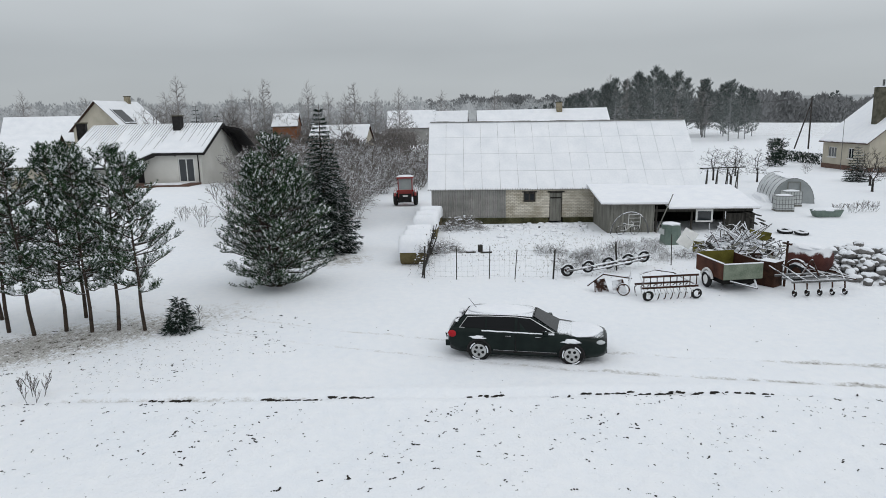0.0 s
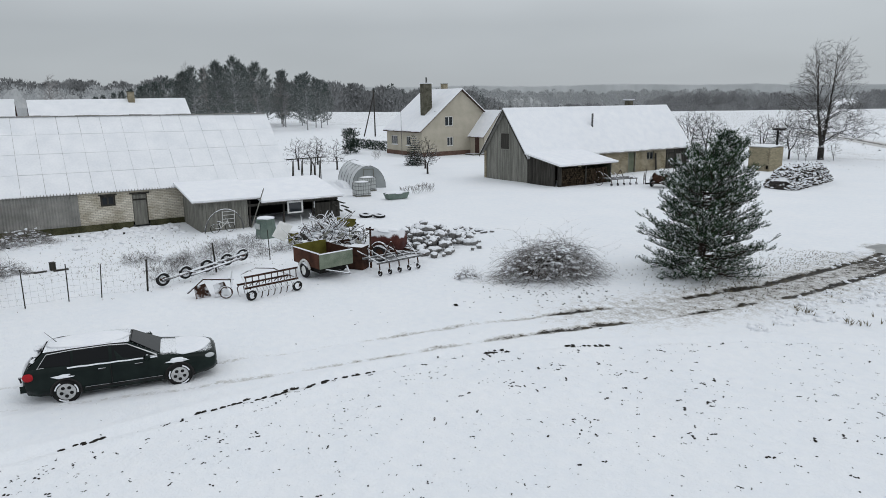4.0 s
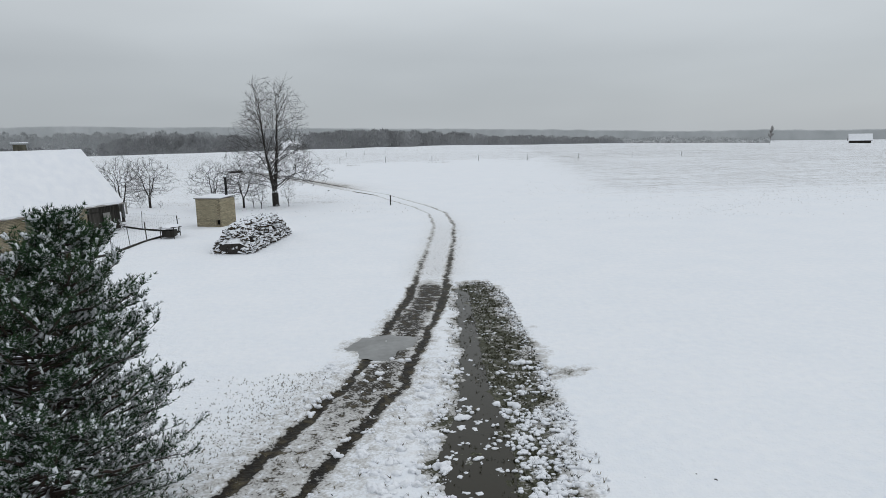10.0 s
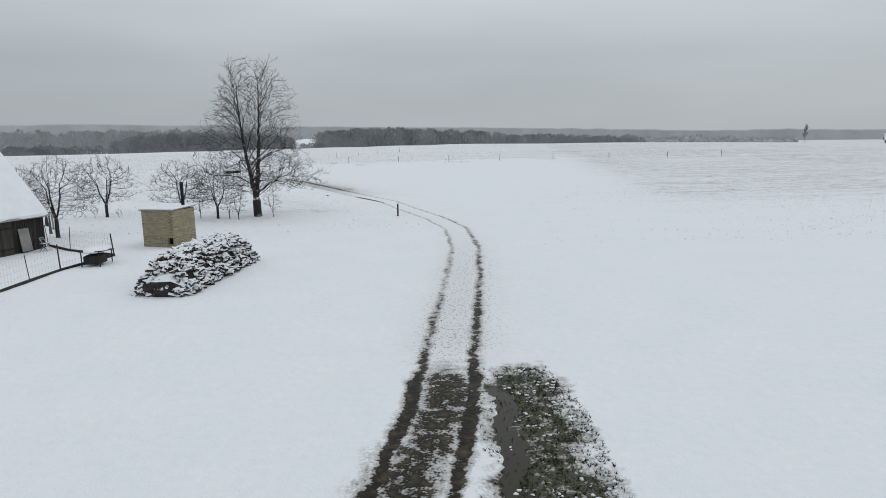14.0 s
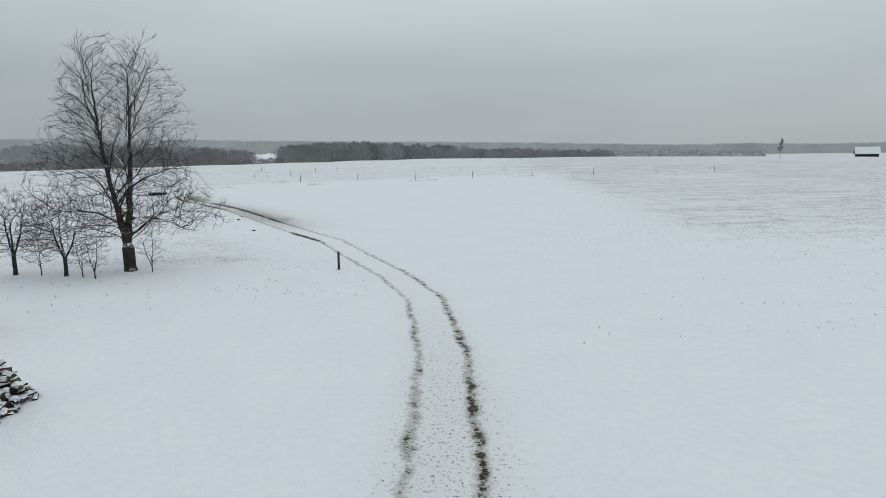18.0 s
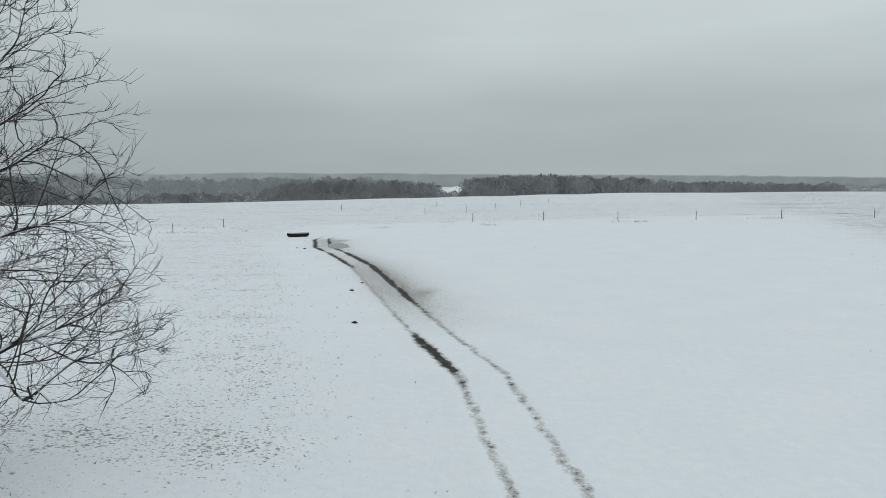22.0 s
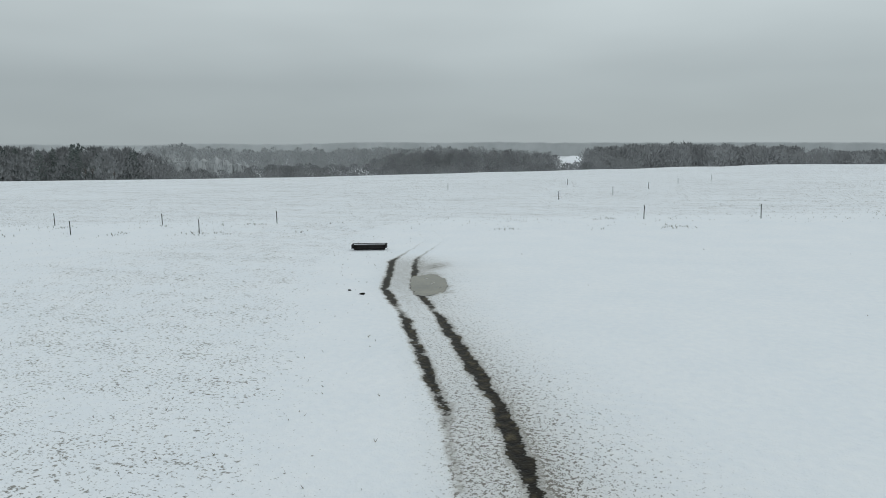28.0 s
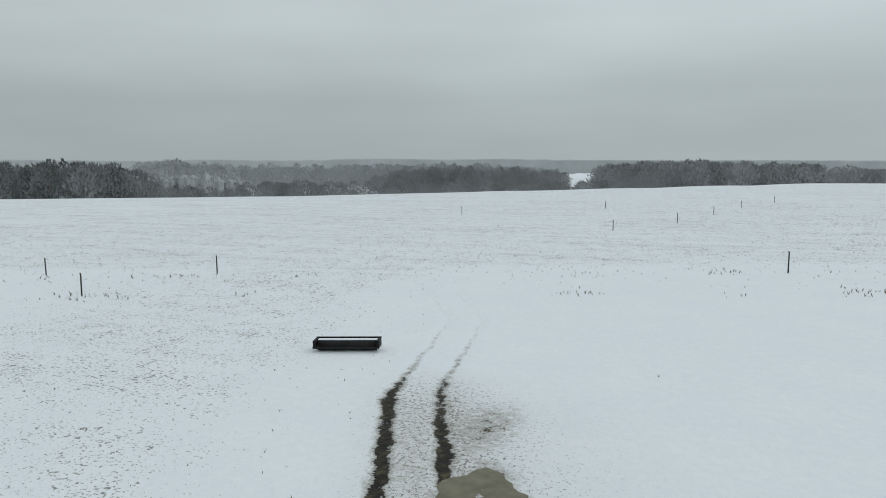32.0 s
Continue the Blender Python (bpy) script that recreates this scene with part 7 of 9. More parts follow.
# ---- yard and field things ----
def stone_heap():
    rnd = random.Random(21)
    heap = thing("stone_heap", pose(-20.0, 13.4, 0), "heap of field stones capped with snow", "stones")
    protos = []
    for k in range(6):
        g = Geo().lump((0, 0, 0), (rnd.uniform(0.22, 0.36), rnd.uniform(0.2, 0.32), rnd.uniform(0.2, 0.3)), 30 + k, 6, 9, 0.35)
        protos.append(part("stone", g, m_stone, heap, "", True))
        protos[-1].location = (rnd.uniform(-2, 2), rnd.uniform(-2, 2), 0.15)
    for i in range(190):
        o = rnd.choice(protos).copy()
        scene.collection.objects.link(o)
        u, v = rnd.gauss(0, 1), rnd.gauss(0, 1)
        x, y = u * 1.0 + v * 0.3, v * 1.1 - u * 0.3 - 0.6
        hgt = max(0, 1.05 - 0.42 * (u * u * 0.6 + v * v * 0.6))
        o.location = (x, y, 0.08 + hgt * rnd.random())
        o.rotation_euler = (rnd.uniform(-0.5, 0.5), rnd.uniform(-0.5, 0.5), rnd.uniform(0, 6.28))
        s = rnd.uniform(0.4, 0.95)
        o.scale = (s, s, s)
    for i in range(45):
        o = rnd.choice(protos).copy()
        scene.collection.objects.link(o)
        o.location = (rnd.uniform(-1.6, 0.8), rnd.uniform(2.0, 4.2), 0.06)
        o.rotation_euler = (0, 0, rnd.uniform(0, 6.28))
        s = rnd.uniform(0.25, 0.6)
        o.scale = (s, s, s)


stone_heap()


def brush_mound(x, y, rz, label, seed, long, wide, high, count, twig_mat, core=True):
    """Cut branches heaped so that their tips arch out of the mound, with snow caught on them."""
    rnd = random.Random(seed)
    t = thing("brush_pile", pose(x, y, lay(x, y), 0, 0, rz), label, "branches")
    g, s = Geo(), Geo()
    for i in range(count):
        a, r = rnd.uniform(0, 6.283), rnd.random() ** 0.55
        top = (1 - r ** 2.4) * high
        p = Vector((math.cos(a) * r * long, math.sin(a) * r * wide, max(0.02, top * rnd.uniform(0.35, 1.0))))
        lead = Vector((math.cos(a) * 0.7 + rnd.choice((-1, 1)) * 0.7, math.sin(a) * 0.7, rnd.uniform(-0.1, 0.75)))
        d = (lead + Vector((rnd.uniform(-0.4, 0.4), rnd.uniform(-0.5, 0.5), 0))).normalized()
        ln = rnd.uniform(0.4, 1.25) * high
        w = rnd.uniform(0.004, 0.011)
        pts = [p]
        for k in range(3):
            d = (d + Vector((rnd.uniform(-0.25, 0.25), rnd.uniform(-0.25, 0.25), -0.22 - 0.12 * k))).normalized()
            q = pts[-1] + d * ln / 3
            q.z = max(q.z, 0.015)
            g.tube(pts[-1], q, w * (1 - 0.28 * k), w * (0.72 - 0.28 * k), 4 if k == 0 else 3, False)
            pts.append(q)
        for _ in range(3):
            k = rnd.randrange(3)
            b = pts[k].lerp(pts[k + 1], rnd.random())
            g.tube(b, b + Vector((rnd.uniform(-0.22, 0.22), rnd.uniform(-0.22, 0.22), rnd.uniform(-0.05, 0.25))), w * 0.45, w * 0.25, 3, False)
        if i % 5 == 0:
            c = pts[1]
            for _ in range(2):
                s.lump(c + Vector((rnd.gauss(0, 0.06), rnd.gauss(0, 0.06), 0.02)), (rnd.uniform(0.03, 0.1), rnd.uniform(0.03, 0.09), rnd.uniform(0.02, 0.045)), i, 4, 7, 0.6)
    part("brushwood", g, twig_mat, t)
    if core:
        # added soil-dark lump stands in for shade between the branches
        part("core", Geo().lump((0, 0, high * 0.14), (long * 0.7, wide * 0.68, high * 0.44), 4, 8, 14, 0.7), m_soil, t, "dark filler for the shade inside the heap", True)
    tagged(part("snow", s, m_snow, t, "", True), kind="stuff")
    part("trampled_snow", Geo().lump((0.1, -0.2, -0.03), (long * 1.25, wide * 1.35, 0.12), 7, 6, 22, 0.4), m_snow, t, "", True)
    return t


def brush_piles():
    brush_mound(-11.6, 11.4, 52, "mound of cut branches dusted with snow", 22, 1.75, 1.0, 1.5, 1500, m_twig)
    brush_mound(-36.9, -0.2, AXIS, "small heap of brown brush against the sheet wall", 24, 1.25, 0.6, 0.85, 420, m_brush, False)
    brush_mound(-30.2, -3.0, AXIS, "low tangle of twigs beside the straw bales", 25, 0.8, 0.4, 0.6, 200, m_brush, False)
    brush_mound(-14.0, 9.0, 20, "sprig of cut twigs lying in snow", 26, 0.4, 0.25, 0.4, 90, m_twig, False)


brush_piles()


def brush_fence():
    """Old stakes and dry creepers that lean between the bales and the yard."""
    rnd = random.Random(27)
    t = thing("stake_fence", pose(0, 0, 0), "row of leaning dark stakes tangled with dry creepers", "fence")
    for i in range(12):
        u = i / 11
        x, y = -25.3 - 6.0 * u, -5.5 + 1.9 * u
        h = rnd.uniform(0.9, 1.45)
        part("stake", Geo().tube((x, y, -0.15), (x + rnd.uniform(-0.25, 0.45), y + rnd.uniform(-0.1, 0.45), h), rnd.uniform(0.025, 0.055), 0.025, 6), m_dark_board, t)
    g, s = Geo(), Geo()
    for i in range(420):
        u = rnd.random()
        p = Vector((-25.3 - 6.0 * u + rnd.gauss(0, 0.14), -5.5 + 1.9 * u + rnd.gauss(0, 0.2), rnd.uniform(0.05, 1.15)))
        q = p + Vector((rnd.uniform(-0.3, 0.3), rnd.uniform(-0.2, 0.2), rnd.uniform(-0.3, 0.3)))
        q.z = max(0.02, q.z)
        g.tube(p, q, 0.007, 0.004, 3, False)
        if i % 4 == 0:
            s.lump(p, (rnd.uniform(0.03, 0.08), rnd.uniform(0.03, 0.06), 0.025), i, 4, 6, 0.6)
    part("creepers", g, m_dark_twig, t, "tangled dry creepers")
    tagged(part("snow", s, m_snow, t, "", True), kind="stuff")


brush_fence()


def yard_lumps():
    """Uneven snow over rubbish in the fenced yard, with dark gaps."""
    rnd = random.Random(28)
    s, d = Geo(), Geo()
    m = pose(-39.7, -1.5, 0, 0, 0, AXIS)
    for i in range(520):
        u, v = rnd.uniform(-0.3, 10.4), -0.35 - abs(rnd.gauss(0, 2.0))
        if rnd.random() < 0.45:
            u, v = rnd.gauss(8.3, 1.2), -0.5 - abs(rnd.gauss(0, 0.9))
        if v < -9 or (u > 10.0 and v > -5):
            continue
        p = m @ Vector((u, v, 0))
        r = rnd.choice((0.04, 0.06, 0.08, 0.12, 0.2)) * rnd.uniform(0.7, 1.2)
        z = lay(p.x, p.y)
        s.lump((p.x, p.y, z), (r * 1.4, r * 1.1, r * 0.55), i, 5, 8, 0.6)
        if i % 5 == 0:
            d.lump((p.x + rnd.gauss(0, 0.1), p.y + rnd.gauss(0, 0.1), z + 0.01), (r * 0.8, r * 0.6, r * 0.35), i, 4, 7, 0.8)
    whole("yard_snow", s, m_snow, "uneven lumps of snow over yard rubbish", "snow", kind="stuff", smooth=True)
    whole("yard_dirt", d, m_soil, "dark bits of earth in the yard", "soil", kind="stuff")
    for u, v, ln in ((0.6, -6.4, 1.1), (2.2, -6.2, 0.9), (3.2, -6.3, 0.6)):
        p = m @ Vector((u, v - 3.4, 0))
        o = whole("low_board", Geo().box(-ln / 2, ln / 2, -0.05, 0.05, 0, 0.07), m_dark_board, "short dark board lying in snow", "board", "boards by the fence")
        o.matrix_basis = pose(p.x, p.y, lay(p.x, p.y), 0, 0, AXIS + 3)
    o = whole("small_box", Geo().box(-0.12, 0.12, -0.1, 0.1, 0, 0.34).box(-0.13, 0.13, -0.11, 0.11, 0.344, 0.37), m_dark_board, "small dark box standing in snow", "box")
    p = m @ Vector((2.9, -9.4, 0))
    o.location = (p.x, p.y, lay(p.x, p.y))


yard_lumps()


def log_pile():
    t = thing("log_pile", pose(-11.4, 48.3, 0, 0, 0, 84), "long heap of split firewood under snow", "firewood")
    rnd = random.Random(23)
    protos = []
    for k in range(5):
        r = rnd.uniform(0.06, 0.1)
        g = Geo().tube((-0.24, 0, 0), (0.24, 0, 0), r, r * rnd.uniform(0.8, 1), 5 + k % 2)
        protos.append(part("log", g, m_log, t))
        protos[-1].location = (k * 0.5 - 1, 0, 0.2)

    def top(u, v):
        return 1.62 * (1 - (abs(u) / 4.3) ** 6) * (1 - (abs(v) / 1.3) ** 3.2)
    n = 0
    while n < 290:
        u, v = rnd.uniform(-4.1, 4.1), rnd.uniform(-1.25, 1.25)
        h = top(u, v)
        if h < 0.1:
            continue
        o = rnd.choice(protos).copy()
        scene.collection.objects.link(o)
        o.location = (u, v, max(0.08, h * (1 if abs(v) < 0.9 else rnd.uniform(0.4, 1))))
        o.rotation_euler = (rnd.uniform(0, 3), rnd.uniform(-0.5, 0.5), rnd.uniform(0, 6.28))
        n += 1
    rest, snow = Geo(), Geo()
    for i in range(900):
        u, v = rnd.uniform(-4.2, 4.2), rnd.uniform(-1.28, 1.28)
        h = top(u, v)
        if h < 0.06:
            continue
        z = h * rnd.uniform(0.15, 1.0) if abs(v) > 0.8 or abs(u) > 3.6 else h * rnd.uniform(0.75, 1.02)
        a, b = rnd.uniform(0, 6.28), rnd.uniform(-0.4, 0.4)
        d = Vector((math.cos(a), math.sin(a), b)) * 0.22
        c = Vector((u, v, max(0.06, z)))
        r = rnd.uniform(0.05, 0.09)
        rest.tube(c - d, c + d, r, r * 0.9, 5)
        if z > h * 0.5:
            snow.lump(c + Vector((0, 0, r)), (rnd.uniform(0.1, 0.23), rnd.uniform(0.08, 0.16), 0.055), i, 3, 6, 0.5)
    tagged(part("split_wood", rest, m_log, t), kind="stuff")
    tagged(part("snow", snow, m_snow, t), kind="stuff")
    core = Geo()
    for i in range(9):
        u = -3.6 + i * 0.9
        core.lump((u, 0, 0.3), (0.75, 1.08, top(u, 0) - 0.42), i, 6, 10, 0.2)
    tagged(part("inner_wood", core, m_bark, t), kind="stuff")


log_pile()


shared = {}


def brick_hut():
    t = thing("smokehouse", pose(-18.2, 57.4, 0, 0, 0, -16), "small yellow brick smokehouse with iron flue", "hut")
    part("wall", wall(0, 2.15, 0, 0.2, -0.1, 2.2, [(1.75, 2.15, 0.15, 0.55)]), m_dirty_brick, t)
    part("wall", Geo().box(1.95, 2.15, 0.202, 2.0, -0.1, 2.2), m_dirty_brick, t)
    part("wall", Geo().box(0, 0.2, 0.202, 2.0, -0.1, 2.2), m_dirty_brick, t)
    part("wall", Geo().box(0, 2.15, 2.002, 2.2, -0.1, 2.2), m_dirty_brick, t)
    # brick courses on the two faces by the yard
    proto = Geo().box(0, 0.25, -0.012, 0.0, 0, 0.085)
    for face, ln in ((0, 2.15), (1, 2.2)):
        for row in range(21):
            for col in range(8):
                u = 0.015 + col * 0.27 + (0.12 if row % 2 else 0.0)
                if u + 0.25 > ln or (face == 0 and row < 6 and u > 1.45):
                    continue
                if "brick_mesh" not in shared:
                    ob = part("brick", proto, m_hut_brick, t)
                    shared["brick_mesh"] = ob.data
                else:
                    ob = new("brick", shared["brick_mesh"])
                    ob.parent = t
                ob.matrix_basis = pose(u, -0.001, 0.0 + row * 0.103) if face == 0 else pose(2.151, u, row * 0.103, 0, 0, 90)
    # dark sheet behind the opening stands in for its unlit depth
    part("stoke_hole", Geo().box(1.7, 1.94, 0.25, 0.3, 0.1, 0.6), m_inner_shade, t)
    part("roof", slope_slab(-0.1, 2.25, -0.12, 2.21, 2.3, 2.3, 0.05, cells=2), m_asbestos, t)
    g = Geo()
    for i in range(16):
        g.tube((-0.05 + i * 0.15, -0.15, 2.24), (-0.05 + i * 0.15, 0.0, 2.245), 0.03, 0.03, 5)
    part("roof_edge", g, m_asbestos, t)
    part("roof_snow", slope_slab(-0.1, 2.25, -0.08, 2.27, 2.3, 2.36, 0.05, 0.03, 5, 8, 6), m_snow, t)
    f = part("flue", Geo().tube((1.75, 1.7, 2.3), (1.75, 1.7, 3.75), 0.1, 0.1, 10), m_black_trim, t, "black iron flue pipe")
    part("flue_cap", Geo().tube((1.75, 1.7, 3.76), (1.75, 1.7, 3.8), 0.14, 0.14, 10), m_black_trim, f)


brick_hut()


def fence(name, posts, hgt, label, board=False, dense=6, tall=None):
    t = thing(name, pose(0, 0, 0), label, "fence")
    rnd = random.Random(len(posts) + int(hgt * 10))
    for i, (x, y) in enumerate(posts):
        h = hgt * rnd.uniform(0.92, 1.08)
        part("post", Geo().tube((x, y, -0.2), (x + rnd.uniform(-0.12, 0.12), y + rnd.uniform(-0.12, 0.12), h), 0.04 if i in (0, 4, 5) else 0.022, 0.035 if i in (0, 4, 5) else 0.02, 7), m_dark_board, t)
    for (x0, y0), (x1, y1) in zip(posts, posts[1:]):
        for k in range(dense):
            z = 0.12 + (hgt - 0.2) * k / (dense - 1)
            part("wire", Geo().rod([(x0, y0, z), ((x0 + x1) / 2, (y0 + y1) / 2, z - 0.03), (x1, y1, z)], 0.0022, 3), m_wire, t)
        n = int(math.hypot(x1 - x0, y1 - y0) / 0.22)
        g = Geo()
        for k in range(1, n):
            u = k / n
            g.tube((x0 + (x1 - x0) * u, y0 + (y1 - y0) * u, 0.08), (x0 + (x1 - x0) * u, y0 + (y1 - y0) * u, hgt - 0.1), 0.002, 0.002, 3, False)
        if n > 1:
            part("net", g, m_wire, t)
        if board:
            ln = math.hypot(x1 - x0, y1 - y0)
            m = pose((x0 + x1) / 2, (y0 + y1) / 2, 0, 0, 0, math.degrees(math.atan2(y1 - y0, x1 - x0)))
            part("bottom_board", Geo().box(-ln / 2, ln / 2, -0.05, 0.05, 0.0, 0.13, m), m_dark_board, t)
    return t


fence("wire_fence", [(-25.1, -5.4), (-24.4, -4.1), (-24.1, -2.7), (-23.6, -1.7), (-23.0, -0.17), (-23.4, 3.1), (-23.6, 6.0)], 1.35, "sagging wire fence with thin posts")
fence("mesh_fence", [(-21.4, 41.4), (-19.87, 43.5), (-19.3, 44.9), (-19.3, 47.6), (-19.2, 50.0), (-18.5, 54.2), (-22.0, 56.0), (-24.4, 58.0)], 1.35, "wire mesh fence on dark posts with a bottom board", True, 5)

for i, (x, y, h) in enumerate(((-79.5, 143.3, 1.3), (-69.7, 137.3, 1.3), (-57.4, 140.9, 1.3), (-66.4, 145.5, 1.2), (-54.7, 149.2, 1.2), (-19.3, 159.3, 1.3), (-8.9, 161.4, 1.3), (1.9, 162.5, 1.3), (13, 164, 1.3), (25, 166, 1.3), (38, 168.5, 1.3), (-92, 139, 1.3), (-28, 200, 1.2), (-24, 215, 1.2), (-34, 188, 1.2), (-20, 232, 1.2), (-41, 228, 1.2), (-60, 210, 1.2), (-14, 250, 1.2), (52, 171, 1.3), (66, 175, 1.3))):
    o = whole("field_post", Geo().tube((0, 0, -0.3), (0.03 * (i % 3 - 1), 0.02, h), 0.045, 0.04, 7).lump((0, 0, h + 0.01), (0.06, 0.06, 0.03), i, 3, 6, 0.2), m_dark_board, "thin wooden post beside the field track", "post", "field posts")
    o.location = (x, y, lay(x, y))
o = whole("field_post", Geo().tube((0, 0, -0.3), (0.02, 0, 0.95), 0.07, 0.06, 8).lump((0.02, 0, 0.96), (0.08, 0.08, 0.04), 2, 3, 6, 0.2), m_dark_board, "short dark post alone in the snow", "post")
o.location = (-3.4, 70.3, lay(-3.4, 70.3))


def land_roller():
    t = thing("field_roller", pose(-36.65, 135.75, 0, 0, 0, 18.5), "black steel land roller in an open frame", "roller")
    part("drum", Geo().tube((-1.16, 0, 0.19), (1.16, 0, 0.19), 0.2, 0.2, 28), m_black_trim, t, "heavy black roller drum", True)
    part("frame", Geo().box(-1.3, 1.3, -0.36, -0.3, 0.14, 0.2).box(-1.3, 1.3, 0.3, 0.36, 0.38, 0.45).box(-1.3, -1.2, -0.3, 0.3, 0.14, 0.43).box(1.2, 1.3, -0.3, 0.3, 0.14, 0.43), m_black_trim, t)
    part("snow", Geo().box(-1.17, 1.17, 0.0, 0.24, 0.33, 0.41), m_snow, t, "strip of snow on the drum")
    part("drawbar", Geo().rod([(-0.5, 0.34, 0.4), (0, 1.2, 0.1), (0.5, 0.34, 0.4)], 0.04, 6), m_black_trim, t)


land_roller()


def tank_trailer(x, y, rz, label, tank_mat):
    t = thing("tank_trailer", pose(x, y, 0, 0, 0, rz), label, "trailer")
    part("tank", Geo().tube((-0.75, 0, 0.95), (0.75, 0, 0.95), 0.46, 0.46, 24), tank_mat, t, "", True)
    part("tank_snow", Geo().lump((0, 0, 1.34), (0.76, 0.38, 0.15), 3, 6, 14, 0.2), m_snow, t)
    part("chassis", Geo().box(-1.2, 1.0, -0.35, -0.25, 0.42, 0.52).box(-1.2, 1.0, 0.25, 0.35, 0.42, 0.52).box(-0.1, 0.1, -0.7, 0.7, 0.36, 0.46), m_rust, t)
    part("drawbar", Geo().rod([(1.0, -0.3, 0.47), (2.0, 0, 0.42), (1.0, 0.3, 0.47)], 0.04, 6), m_rust, t)
    for s in (-1, 1):
        w = part("wheel", Geo().ring((0, s * 0.72, 0.4), (0, 1, 0), 0.3, 0.1, 22, 8), m_black_rubber, t, "", True)
        part("rim", Geo().tube((0, s * 0.67, 0.4), (0, s * 0.77, 0.4), 0.22, 0.22, 16), m_rust, w)
        part("mudguard", Geo().rod([(0.5 * math.cos(a), s * 0.72, 0.4 + 0.5 * math.sin(a)) for a in np.linspace(0.3, 2.84, 8)], 0.06, 5), m_rust, t)
    return t


tank_trailer(-19.6, 40.4, 95, "rusty tank trailer with snow on top", m_rust)
tank_trailer(-19.3, 9.6, 12, "old red oxide tank on a wheeled frame", m_tank_red)


def box_trailer():
    t = thing("farm_trailer", pose(-19.5, 5.9, 0, 0, 0, -8), "small farm trailer with brown and pale green sides", "trailer")
    L, W = 2.1, 1.6
    part("floor", Geo().box(-L / 2, L / 2, -W / 2, W / 2, 0.5, 0.56), m_dark_board, t)
    part("side_panel", Geo().box(-L / 2, L / 2, -W / 2 - 0.03, -W / 2, 0.52, 1.15), m_brown_panel, t, "brown painted side")
    part("side_panel", Geo().box(-L / 2, L / 2, W / 2, W / 2 + 0.03, 0.52, 1.15), m_brown_panel, t)
    part("end_panel", Geo().box(L / 2, L / 2 + 0.03, -W / 2, W / 2, 0.52, 1.12), m_green_panel, t, "pale green tailboard")
    part("end_panel", Geo().box(-L / 2 - 0.03, -L / 2, -W / 2, W / 2, 0.52, 1.25), m_yellow, t, "faded yellow headboard")
    part("rim_snow", Geo().box(-L / 2, L / 2, -W / 2 - 0.04, -W / 2 + 0.02, 1.154, 1.19).box(L / 2 - 0.01, L / 2 + 0.05, -W / 2, W / 2, 1.124, 1.16), m_snow, t)
    part("axle", Geo().tube((0, -0.95, 0.34), (0, 0.95, 0.34), 0.05, 0.05, 8), m_rust, t)
    for s in (-1, 1):
        w = part("wheel", Geo().ring((0, s * 0.9, 0.34), (0, 1, 0), 0.25, 0.09, 20, 8), m_black_rubber, t, "", True)
        part("rim", Geo().tube((0, s * 0.85, 0.34), (0, s * 0.96, 0.34), 0.18, 0.18, 14), m_white_paint, w)
        part("mudguard", Geo().rod([(0.42 * math.cos(a), s * 0.9, 0.34 + 0.42 * math.sin(a)) for a in np.linspace(0.2, 2.94, 9)], 0.05, 5), m_white_paint, t)
    part("drawbar", Geo().rod([(L / 2, -0.5, 0.45), (L / 2 + 1.0, 0, 0.4), (L / 2, 0.5, 0.45)], 0.04, 6), m_steel, t)
    # added dark block stands in for the shade below the floor
    part("shadow_load", Geo().box(-0.9, 0.9, -0.7, 0.7, 0.3, 0.49), m_inner_shade, t)


box_trailer()


